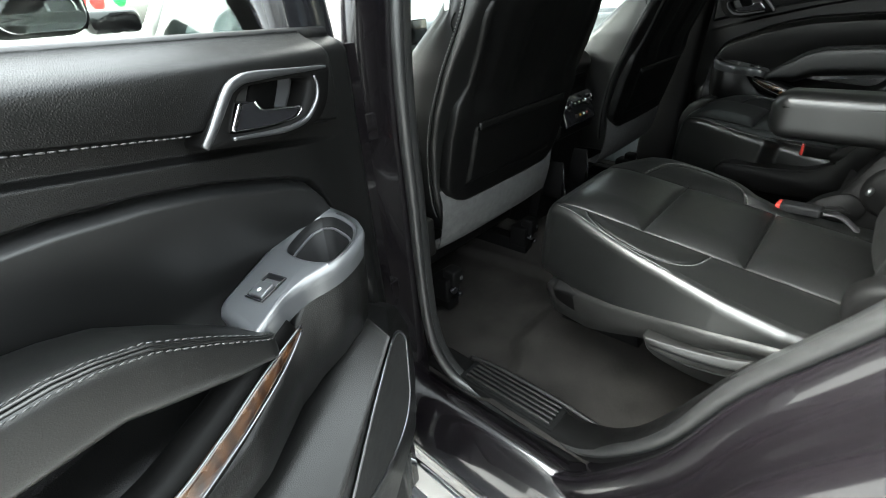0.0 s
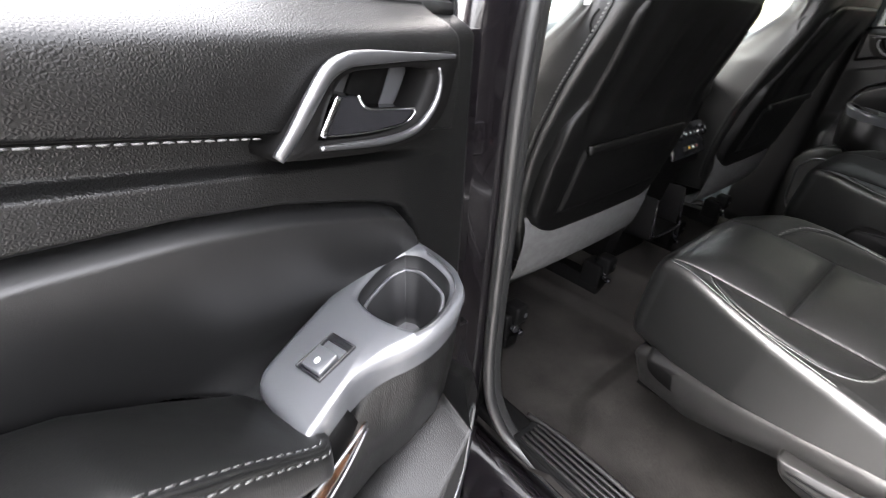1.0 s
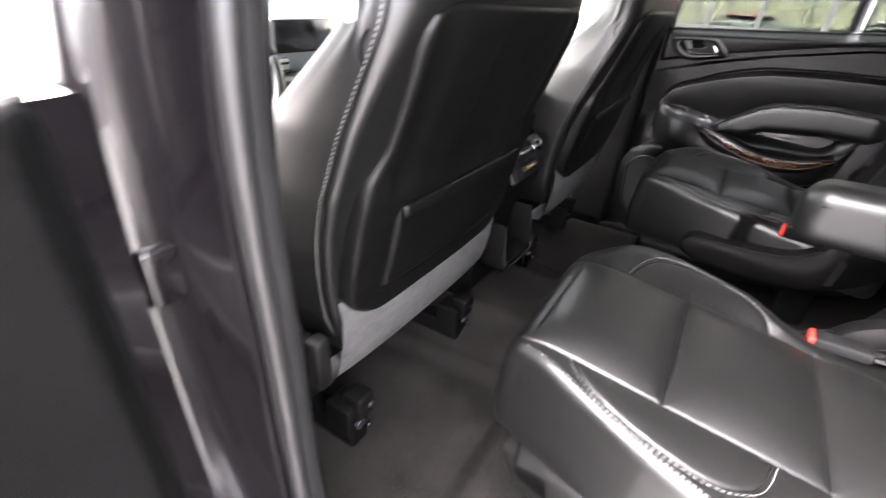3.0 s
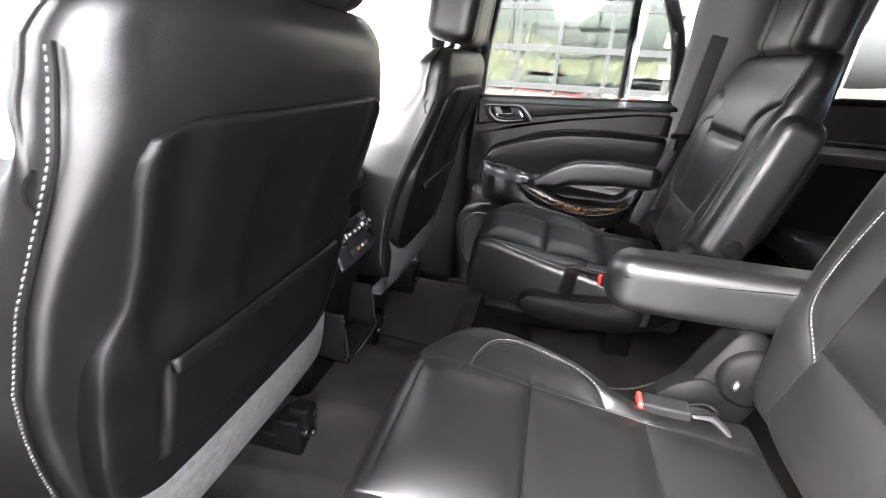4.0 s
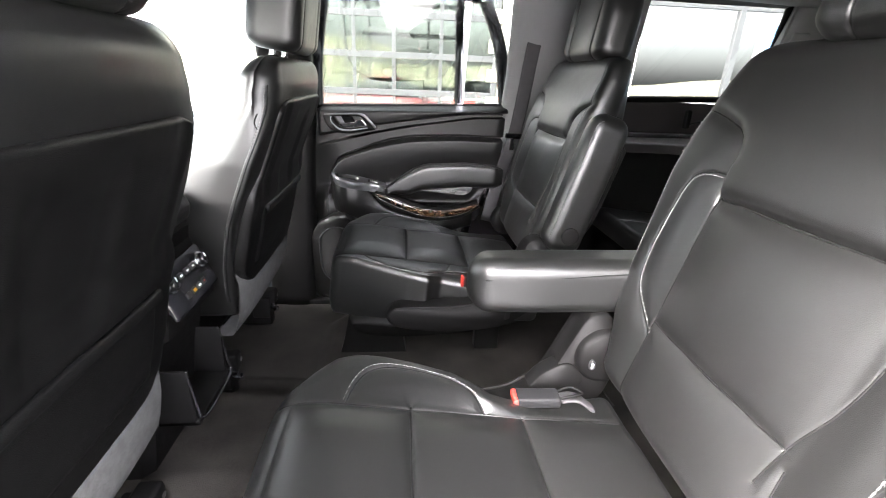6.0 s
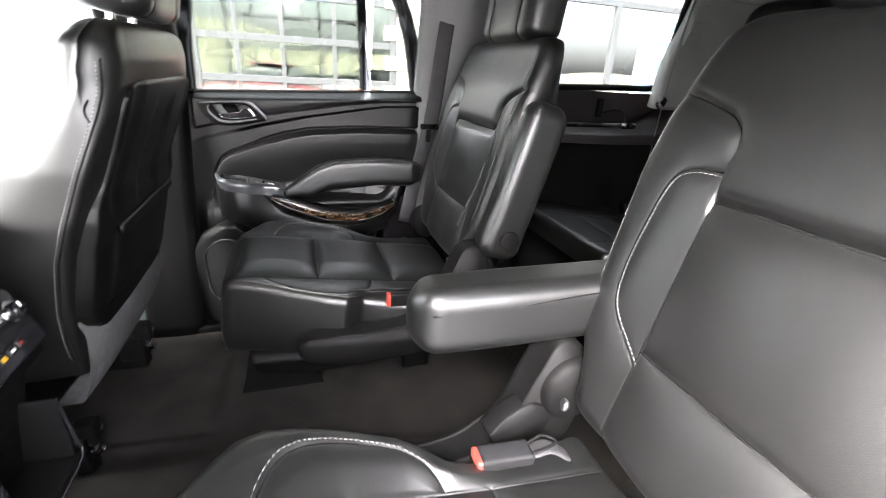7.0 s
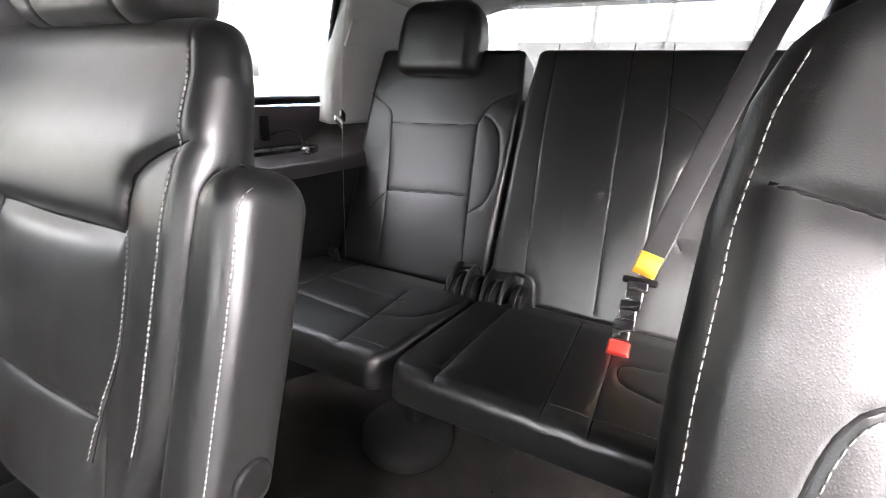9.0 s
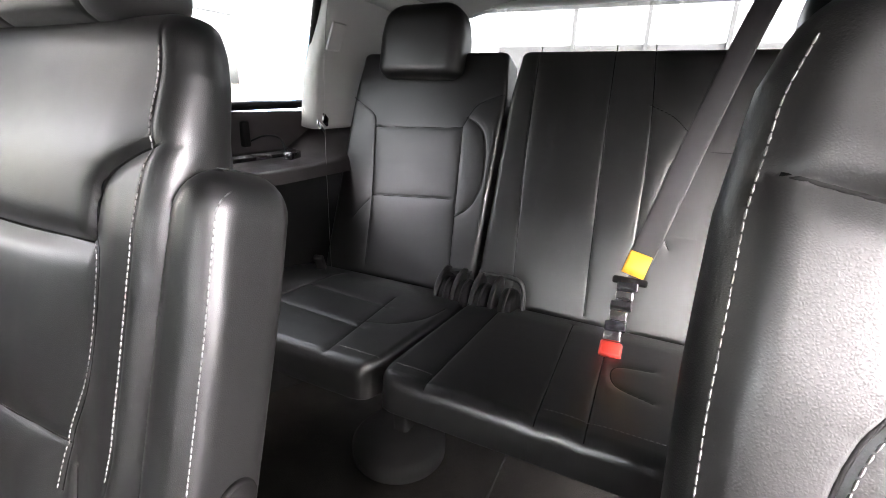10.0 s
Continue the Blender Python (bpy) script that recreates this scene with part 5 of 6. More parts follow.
    for sg in (-1, 1):
        edge = [(sg * (back_half(y) - (0.036 if sg < 0 else 0.010)), y) for y in np.linspace(zy(0.50), zy(0.86), 14)]
        part("edge_stitching", world(bp.stitches(edge, 0.0, 0.0058), bm), THREAD, back, "pale grey thread")
    shell = Pad(lambda y: back_half(y) - 0.085, 0.34, 0.03, (), puff=0, groove=0, edge=0.012, ends=(0.02, 0.02), across=40, along=30)
    part("back_shell", world(shell.geo(), seat_frame(cx, s, -0.608, 0.355, 14.6)), SHELL, seat, "charcoal hard back shell")
    # head restraint
    hp = Pad(lambda y: 0.135 - 0.02 * float(sm(0.10, 0.2, y)), 0.20, 0.090, [[(-0.075, 0.0), (-0.08, 0.2)], [(0.075, 0.0), (0.08, 0.2)]], puff=0.004, groove=0.003, edge=0.035, ends=(0.03, 0.045), across=110, along=60)
    part("head_restraint", world(hp.geo(), seat_frame(cx, s, -0.645, 0.876, 8)), LEATHER, seat, "black leather head restraint")
    for xx in (-0.055, 0.055):
        part("post", tube([(cx + xx, -0.645, 0.82), (cx + xx, -0.652, 0.92)], 0.006, 6, 10), CHROME, seat, "chrome post")
    # armrest on the aisle side
    ax = cx - s * (0.257 if arm_down else 0.247)
    aw = 0.043 if arm_down else 0.033
    rim = lambda x, y: -0.0012 * np.exp(-(((np.abs(x) - aw + 0.010) / 0.002) ** 2))
    ap = Pad(lambda y: aw - 0.004 * float(sm(0.2, 0.32, y)), 0.335, 0.095, [], puff=0, groove=0.003, edge=0.026, ends=(0.03, 0.036), across=70, along=120, relief=rim)
    if arm_down:
        am = basis((ax, -0.585, 0.512), (s, 0, 0), (0, 1, 0), (0, 0, 1))
    else:
        am = basis((ax, -0.520, 0.438), (s, 0, 0), (0, -0.276, 0.961), (0, 0.961, 0.276))
    arm = part("armrest", world(ap.geo(), am), LEATHER, seat, "black leather armrest folded %s" % ("down" if arm_down else "up"))
    for sg in (-1,) if arm_down else (-1, 1):
        e = [(sg * (aw - 0.006 - 0.004 * float(sm(0.2, 0.32, y))), y) for y in np.linspace(0.03, 0.318, 14)]
        part("stitching", world(ap.stitches(e, 0.0, 0.0058), am), THREAD, arm, "pale grey thread")
    for sg in (-1, 1) if arm_down else ():
        line = [(sg * (aw - 0.0012 - 0.004 * float(sm(0.2, 0.32, y))), y, 0.030 - 0.012 * float(sm(0.05, 0.30, y))) for y in np.linspace(0.02, 0.312, 30)]
        part("side_seam", world(sweep(line, oval(0.0012, 0.0012, 6), plain=True, up=(1, 0, 0.01)), am), CAVITY, arm, "dark side seam")
    if arm_down:
        up = np.array([(aw + 0.0004, 0.075, z) for z in np.arange(-0.030, 0.024, 0.0058)])
        part("rear_seam", world(sweep(np.array([(aw + 0.0003, 0.071, z) for z in np.linspace(-0.036, 0.026, 12)]), oval(0.0011, 0.0011, 6), plain=True, up=(1, 0, 0.01)), am), CAVITY, arm, "dark upright seam")
        part("rear_stitching", world(thread_geo(up, up + np.array((0, 0, 0.0042)), np.array([1.0, 0, 0]), (0.004, 0.0012, 0.0008)), am), THREAD, arm, "pale grey thread")
    k = am @ Vector((-aw - 0.001, 0.050, -0.006))
    part("pivot_knob", disc(tuple(k), (-s, 0, 0), 0.0215, 0.010, 36, 0.004), PLASTIC, arm, "round black pivot cap")
    # buckle lying in the notch beside the cushion
    if s > 0:
        bb = basis((0.205, -0.335, 0.338), (0, 0, 1), (0.02, 1, 0.02), (1, 0, 0))
    else:
        bb = basis((-0.263, -0.358, 0.352), (1, -0.05, 0), (0.12, 0.985, -0.06), (0, 0.06, 1))
    bk = part("belt_buckle", mapped(box(-0.016, 0.016, -0.036, 0.034, -0.009, 0.009, 0.005), bb), PLASTIC if s > 0 else BUCKLE, seat, "black seat belt buckle" if s > 0 else "grey seat belt buckle")
    part("release_button", mapped(box(-0.0155, 0.0155, 0.031, 0.040, -0.0075, 0.0075, 0.003), bb), RED, bk, "red release button")
    e = bb @ Vector((0, -0.036, 0))
    part("buckle_strap", sweep([tuple(e), (e.x - s * 0.004, e.y - 0.03, e.z - 0.004), (e.x - s * 0.004, e.y - 0.065, e.z - 0.03)], oval(0.013, 0.003, 10, 3), 20, (0, 0, 1) if s < 0 else (1, 0, 0)), WEB, bk, "grey webbing")
    part("buckle_boot", tube([(e.x + 0.008, e.y + 0.006, e.z + 0.004), (e.x + 0.010, e.y - 0.02, e.z + 0.012), (e.x, e.y - 0.036, e.z + 0.008), (e.x - 0.010, e.y - 0.02, e.z + 0.012), (e.x - 0.008, e.y + 0.006, e.z + 0.004)], 0.0022, 40, 8), CAVITY, bk, "black wire loop")
    return seat


second_row_seat(1, False, "black leather captain's chair with its armrest folded up")
second_row_seat(-1, True, "black leather captain's chair with its armrest folded down")


# ---- front seats, seen from behind ----
VINYL = material("dull_black_vinyl", (0.002, 0.002, 0.002), 0.42, spec=0.2, grain=0.2, grain_scale=560, cells=True, vary=0.2, vary_scale=7, rough_vary=0.06)


def front_half(z):
    """Half width of a front seat's back at a height."""
    return float(np.interp(z, [0.26, 0.34, 0.45, 0.56, 0.64, 0.70, 0.77, 0.82, 0.86], [0.215, 0.245, 0.268, 0.284, 0.283, 0.274, 0.262, 0.250, 0.225]))


def front_rear(z):
    """Where the rear of the back stands, from the seat's own origin; it leans back as it rises."""
    return np.interp(z, [0.24, 0.32, 0.40, 0.50, 0.60, 0.717, 0.80, 0.84, 0.875], [0.285, 0.276, 0.264, 0.238, 0.197, 0.149, 0.120, 0.114, 0.118])


def front_depth(z):
    return np.interp(z, [0.26, 0.45, 0.55, 0.62, 0.74, 0.83, 0.875], [0.25, 0.25, 0.225, 0.185, 0.105, 0.080, 0.07])


def plate_half(z):
    """Half width of the hard panel: slim above, and broad below its shoulders."""
    return np.interp(z, [0.331, 0.336, 0.346, 0.362, 0.385, 0.43, 0.50, 0.555, 0.575, 0.592, 0.61, 0.66, 0.725, 0.742, 0.756, 0.765, 0.769], [0.150, 0.180, 0.205, 0.228, 0.240, 0.246, 0.248, 0.249, 0.244, 0.232, 0.223, 0.221, 0.226, 0.223, 0.213, 0.190, 0.165])


def front_seat(s, label, dy):
    cx = s * 0.40
    seat = thing("front_seat", (cx, 0.45, 0.0), label, "car seat", "front seats")
    top = 0.872 if s < 0 else 0.852

    def rear(x, z):
        """The rear of the cover, a little rounded across."""
        return front_rear(z) + (0.012 + 0.040 * sm(0.74, 0.85, z)) * (np.abs(x) / 0.27) ** 3 + dy
    # leather cover: flat rear, crisp rear corners, deep sides, a hollow front between the bolsters
    rings = []
    zs = np.r_[np.linspace(0.255, top - 0.045, 80), top - 0.045 + 0.045 * np.sin(np.linspace(0, math.pi / 2, 12))[1:]]
    for z in zs:
        cut = 0.045 - math.sqrt(max(0.0, 0.045 ** 2 - max(0.0, z - top + 0.045) ** 2))
        h = front_half(z) - cut * 0.9
        d = max(0.014, float(front_depth(z)) - 1.1 * cut)
        rc, rf = min(0.016 + 0.032 * float(sm(0.66, 0.80, z)), d * 0.5), min(0.045, d * 0.45)
        back_y = lambda x: float(rear(x, z)) + cut * 0.55
        o = [(x, back_y(x)) for x in np.linspace(-(h - rc), h - rc, 60)]
        yb = back_y(h - rc)
        o += [(h - rc + rc * math.sin(a), yb + rc - rc * math.cos(a)) for a in np.linspace(0, math.pi / 2, 7)[1:]]
        yf = float(front_rear(z)) + dy + cut * 0.55 + d
        yf = max(yf, yb + rc + rf + 0.002)
        o += [(h + 0.004 * math.sin(math.pi * k), yb + rc + (yf - rf - yb - rc) * k) for k in np.linspace(0, 1, 12)[1:]]
        o += [(h - rf + rf * math.cos(a), yf - rf + rf * math.sin(a)) for a in np.linspace(0, math.pi / 2, 8)[1:]]
        o += [(x, yf - 0.05 * min(1.0, d / 0.2) * math.cos(x / (h - rf) * math.pi / 2) ** 0.7) for x in np.linspace(h - rf, -(h - rf), 24)[1:-1]]
        o += [(-h + rf - rf * math.sin(a), yf - rf + rf * math.cos(a)) for a in np.linspace(0, math.pi / 2, 8)]
        o += [(-h - 0.004 * math.sin(math.pi * k), yf - rf + (yb + rc - yf + rf) * k) for k in np.linspace(0, 1, 12)[1:]]
        o += [(-(h - rc) - rc * math.cos(a), yb + rc - rc * math.sin(a)) for a in np.linspace(0, math.pi / 2, 7)[1:-1]]
        rings.append([(cx + x, y, z) for x, y in o])
    back = part("backrest", rings_geo(rings), LEATHER, seat, "black leather backrest")
    # the hard panel on its rear, with a dished middle and a map pocket below
    zs = 0.3315 + (0.7685 - 0.3315) * (0.5 - 0.5 * np.cos(np.linspace(0, math.pi, 130)))
    fs = np.r_[-1.0, -1.0, -0.994, -0.975, -0.95, np.linspace(-0.92, 0.92, 120), 0.95, 0.975, 0.994, 1.0, 1.0]
    proud = np.r_[-0.022, -0.002, 0.005, 0.0075, 0.0085, np.full(120, 0.0085), 0.0085, 0.0075, 0.005, -0.002, -0.022]
    sheet = []
    for z in zs:
        x = fs * float(plate_half(z))
        end = min(1.0, min(z - 0.3315, 0.7685 - z) / 0.010)
        out = np.where(proud > 0, proud * math.sqrt(max(0.0, 1 - (1 - end) ** 2)), proud)
        dish = -0.007 * sm(0.082, 0.040, np.abs(x + 0.012)) * sm(0.52, 0.56, z) * sm(0.755, 0.70, z) - 0.004 * sm(0.150, 0.185, np.abs(x)) * sm(0.215, 0.19, np.abs(x)) * sm(0.53, 0.57, z)
        inner = np.minimum(np.minimum(0.182 - np.abs(x), z - 0.380), 0.523 - z)
        pocket = 0.006 * sm(0.0, 0.010, inner) - 0.003 * np.exp(-((inner / 0.0025) ** 2))
        lower = 0.012 * sm(0.60, 0.54, z) + 0.006 * np.sin(np.clip((z - 0.315) / 0.24, 0, 1) * math.pi)
        sheet.append(np.stack([cx + x, rear(x, z) - out - lower * (proud > 0) - dish - pocket, np.full_like(x, z)], 1))
    g = rings_geo(sheet, closed=False)
    part("back_panel", (g[0], [tuple(reversed(q)) for q in g[1]]), VINYL, back, "dull black vinyl back panel with a map pocket")
    lx = np.linspace(-0.178, 0.178, 30)
    lip = np.stack([cx + lx, rear(lx, 0.519) - 0.0295, np.full_like(lx, 0.519) + 0.003 * np.cos(lx * 9)], 1)
    part("pocket_lip", sweep(lip, oval(0.0045, 0.009, 12, 3), 40, (0, 0, 1)), VINYL, back, "black vinyl pocket edge")
    # sewn edges along the rear corners, and the seam that crosses each side
    for sg in (-1, 1):
        ez = np.linspace(0.30, top - 0.055, 90)
        e = np.array([(cx + sg * (front_half(z) + 0.001), float(rear(front_half(z) - 0.016, z)) + 0.012, z) for z in ez])
        part("corner_seam", sweep(e, oval(0.0016, 0.0016, 6), plain=True, up=(sg, 0.1, 0)), CAVITY, back, "dark corner seam")
        f = e + np.array((sg * 0.0008, 0.006, 0))
        part("stitching", thread_geo(f[:-1], f[:-1] + (f[1:] - f[:-1]) * 0.62, np.array([sg, 0, 0.01]), (0.004, 0.0014, 0.001)), THREAD, back, "pale grey thread")
        k = np.linspace(0, 1, 16)
        cz = 0.712 + 0.03 * k
        c = np.array([(cx + sg * (front_half(z) + 0.0015 + 0.004 * math.sin(math.pi * q * 0.9)), float(rear(front_half(z) - 0.016, z)) + 0.018 + (float(front_depth(z)) - 0.095) * q, z) for q, z in zip(k, cz)])
        part("cross_seam", sweep(c, oval(0.0014, 0.0014, 6), plain=True, up=(sg, 0, 0.01)), CAVITY, back, "dark cross seam")
    tx = cx + s * (front_half(0.77) + 0.002)
    part("side_tag", box(tx - 0.002, tx + 0.002, 0.195 + dy, 0.207 + dy, 0.745, 0.785, 0.0018), WHITEPRINT, back, "small pale sewn tag")
    # grey lower panel
    kp = [[(cx + x, 0.262 + 0.012 * (abs(x) / 0.27) ** 3 + d2 + dy, z) for x in np.linspace(-0.243, 0.243, 28)] for z, d2 in ((0.375, 0.004), (0.350, -0.004), (0.30, 0.0), (0.25, 0.010), (0.222, 0.020), (0.214, 0.027), (0.214, 0.07))]
    part("lower_panel", rings_geo(kp, closed=False), KICK, seat, "grey fabric-faced lower back panel")
    # head restraint and posts
    hp = Pad(lambda y: 0.135 - 0.02 * float(sm(0.12, 0.22, y)), 0.215, 0.12, [[(-0.08, 0.0), (-0.085, 0.21)], [(0.08, 0.0), (0.085, 0.21)]], puff=0.004, groove=0.003, edge=0.038, ends=(0.03, 0.05), across=110, along=50)
    part("head_restraint", mapped(hp.geo(), basis((cx, 0.180 + dy, 0.872 if s < 0 else 0.868), (-s, 0, 0), (0, -0.14, 0.990), (0, -0.990, -0.14))), LEATHER, seat, "black leather head restraint")
    for xx in (-0.06, 0.06):
        part("post", tube([(cx + xx, 0.202 + dy, 0.80), (cx + xx, 0.180 + dy, 0.92)], 0.007, 6, 12), CHROME, seat, "chrome post")
        part("post_collar", disc((cx + xx, 0.190 + dy, top), (0, 0, 1), 0.014, 0.012, 18, 0.003), PLASTIC, seat)
    # cushion, base and rails
    cp = Pad(lambda y: 0.25, 0.50, 0.16, [[(-0.14, 0.05), (-0.14, 0.45)], [(0.14, 0.05), (0.14, 0.45)]], ends=(0.05, 0.07), across=80, along=50)
    part("seat_cushion", mapped(cp.geo(), basis((cx, 0.38, 0.30), (s, 0, 0), (0, 0.99, 0.12), (0, -0.12, 0.99))), LEATHER, seat)
    part("seat_base", box(cx - 0.22, cx + 0.22, 0.38, 0.82, 0.10, 0.24, 0.03), PLASTIC, seat, "black plastic seat base")
    for xx in (-0.19, 0.19):
        rail = part("seat_rail", box(cx + xx - 0.022, cx + xx + 0.022, 0.30, 0.86, 0.0, 0.05, 0.006), PLASTIC, seat, "black steel seat rail")
        part("rail_bracket", merge(box(cx + xx - 0.028, cx + xx + 0.028, 0.30, 0.36, 0.03, 0.10, 0.006), box(cx + xx - 0.012, cx + xx + 0.03, 0.285, 0.33, 0.075, 0.125, 0.008)), PLASTIC, rail)
        for bx, bz, br in ((-0.010, 0.070, 0.011), (0.014, 0.045, 0.008), (0.018, 0.098, 0.007)):
            part("bolt", disc((cx + xx + bx, 0.292, bz), (0, -1, 0), br, 0.016, 14, 0.002), SATIN if br < 0.008 else GLOSSBLACK, rail)
    xo = cx + s * 0.24
    tr = part("side_trim", box(min(xo, xo + s * 0.035), max(xo, xo + s * 0.035), 0.33, 0.84, 0.16, 0.29, 0.015), PLASTIC, seat, "black plastic side trim")
    part("trim_cap", box(min(xo, xo + s * 0.03), max(xo, xo + s * 0.03), 0.30, 0.33, 0.20, 0.30, 0.008), SHELL, tr)
    return seat


front_seat(-1, "black leather driver's seat seen from behind", 0.0)
front_seat(1, "black leather front passenger seat seen from behind", -0.03)


# ---- centre console, dashboard, steering wheel ----
def console():
    c = thing("centre_console", (0.0, 0.6, 0.0), "black centre console with rear climate controls", "console")
    rings = []
    for z, y, hw in ((0.0, 0.36, 0.115), (0.12, 0.340, 0.118), (0.26, 0.318, 0.12), (0.345, 0.300, 0.122), (0.365, 0.272, 0.122), (0.40, 0.268, 0.122), (0.49, 0.305, 0.122), (0.52, 0.300, 0.12), (0.545, 0.315, 0.118), (0.555, 0.36, 0.11)):
        rings.append([(x, yy, z) for x, yy in ((-hw, y + 0.02), (-hw + 0.02, y), (hw - 0.02, y), (hw, y + 0.02), (hw, 1.25), (-hw, 1.25))])
    part("housing", rings_geo(rings), PLASTIC, c, "", False)
    lid = Pad(lambda y: 0.115, 0.36, 0.07, (), puff=0, groove=0, edge=0.030, ends=(0.035, 0.03), across=60, along=24)
    part("lid", mapped(lid.geo(), basis((0, 0.285, 0.560), (1, 0, 0), (0, 1, 0), (0, 0, 1))), LEATHER, c, "black leather lid")
    # the controls lie on a face that leans back
    m = basis((0, 0.276, 0.437), (1, 0, 0), (0, 0.38, 0.925), (0, -0.925, 0.38))
    at = lambda g: mapped(g, m)
    pan = part("control_panel", at(box(-0.092, 0.092, -0.046, 0.046, -0.006, 0.008, 0.006)), GLOSSBLACK, c, "glossy climate control panel")
    for x in (-0.062, 0.062):
        part("dial", at(disc((x, 0.016, 0.016), (0, 0, 1), 0.0125, 0.018, 28, 0.003)), GLOSSBLACK, pan, "glossy black dial")
        part("dial_ring", at(disc((x, 0.016, 0.010), (0, 0, 1), 0.0175, 0.006, 32, 0.0015)), CHROME, pan, "bright dial ring")
        part("dial_mark", at(box(x - 0.001, x + 0.001, 0.018, 0.027, 0.0245, 0.0258, 0.0004)), WHITEPRINT, pan)
    for x in (-0.022, 0.004, 0.028):
        part("button", at(box(x - 0.009, x + 0.009, 0.010, 0.022, 0.006, 0.012, 0.002)), SHELL, pan, "black push button")
        part("button_mark", at(box(x - 0.004, x + 0.004, 0.0145, 0.018, 0.0118, 0.0126, 0.0003)), WHITEPRINT, pan)
    for x in (-0.03, -0.008, 0.014, 0.036):
        part("button", at(box(x - 0.008, x + 0.008, -0.028, -0.016, 0.006, 0.011, 0.002)), SHELL, pan, "black push button")
    part("indicator", at(box(-0.013, -0.003, -0.025, -0.019, 0.0108, 0.0118, 0.0004)), YELLOW, pan, "amber mark")
    part("indicator", at(box(0.009, 0.019, -0.024, -0.020, 0.0108, 0.0118, 0.0004)), WHITEPRINT, pan, "white mark")
    part("indicator", at(box(0.032, 0.038, -0.024, -0.020, 0.0108, 0.0118, 0.0004)), RED, pan, "red mark")
    # open bin below, with a bright rim
    part("bin", merge(box(-0.085, 0.085, 0.255, 0.36, 0.155, 0.168, 0.004), box(-0.085, -0.077, 0.262, 0.36, 0.155, 0.285, 0.004), box(0.077, 0.085, 0.262, 0.36, 0.155, 0.285, 0.004)), PLASTIC, c, "open storage bin")
    part("bin_rim", tube([(-0.081, 0.266, 0.285), (-0.081, 0.256, 0.20), (-0.075, 0.250, 0.170), (0.0, 0.247, 0.168), (0.075, 0.250, 0.170), (0.081, 0.256, 0.20), (0.081, 0.266, 0.285)], 0.003, 60, 8), GLOSSBLACK, c, "glossy bin rim")
    return c


console()
dash = thing("dashboard", (0, 1.2, 0.6), "slate and black dashboard", "dashboard")
rings = []
for x in np.linspace(-0.80, 0.80, 41):
    h = 0.70 + (0.05 * math.exp(-((x + 0.40) / 0.16) ** 2))
    rings.append([(x, 1.48, 0.30), (x, 1.10, 0.32), (x, 1.04, 0.45), (x, 1.03, 0.58), (x, 1.06, h - 0.03), (x, 1.12, h), (x, 1.30, h - 0.01), (x, 1.50, 0.66)])
part("dash_top", rings_geo(rings), DASH, dash)
for x in (-0.55, -0.12, 0.12, 0.62):
    v = part("air_vent", box(x - 0.055, x + 0.055, 1.015, 1.04, 0.53, 0.60, 0.008), SATIN, dash, "silver framed air vent")
    for z in (0.545, 0.565, 0.585):
        part("vent_slat", box(x - 0.045, x + 0.045, 1.008, 1.02, z - 0.003, z + 0.003, 0.001), GLOSSBLACK, v)
part("screen", box(-0.11, 0.11, 1.012, 1.03, 0.61, 0.70, 0.006), GLOSSBLACK, dash, "dark display screen")
wheel = thing("steering_wheel", (-0.40, 0.92, 0.62), "black leather steering wheel", "steering wheel")
wm = basis((-0.40, 0.90, 0.62), (1, 0, 0), (0, 0.45, 0.893), (0, -0.893, 0.45))
ringp = [(0.185 * math.cos(t), 0.185 * math.sin(t), 0) for t in np.linspace(0, 2 * math.pi, 64)]
part("rim", mapped(sweep(ringp, oval(0.015, 0.015, 12), plain=True), wm), LEATHER, wheel)
part("hub", mapped(disc((0, 0, -0.01), (0, 0, 1), 0.075, 0.05, 28, 0.015), wm), PLASTIC, wheel)
for t in (0, 180, 270):
    a = radians(t)
    part("spoke", mapped(sweep([(0.05 * math.cos(a), 0.05 * math.sin(a), -0.005), (0.18 * math.cos(a), 0.18 * math.sin(a), 0)], oval(0.02, 0.008, 10, 3), 8), wm), SATIN, wheel, "silver spoke")

# ---- outside mirror of the driver's door ----
mir = thing("door_mirror", (-1.10, 1.20, 0.80), "black framed outside mirror of the front door", "car mirror")
mp = Pad(lambda y: 0.115, 0.17, 0.10, (), puff=0, groove=0, ends=(0.05, 0.05), across=60, along=24)
mm = basis((-1.10, 1.20, 0.745), (0.98, 0.2, 0), (0, 0, 1), (0.2, -0.98, 0))
part("housing", mapped(mp.geo(), mm), PLASTIC, mir)
mg = Pad(lambda y: 0.10, 0.145, 0.012, (), puff=0, groove=0, ends=(0.04, 0.04), across=40, along=16)
part("mirror_glass", mapped(mg.geo(), basis((-1.088, 1.148, 0.757), (0.98, 0.2, 0), (0, 0, 1), (0.2, -0.98, 0))), MIRROR, mir)
part("arm", box(-1.0, -0.86, 1.18, 1.26, 0.74, 0.80, 0.02), PAINT, mir)


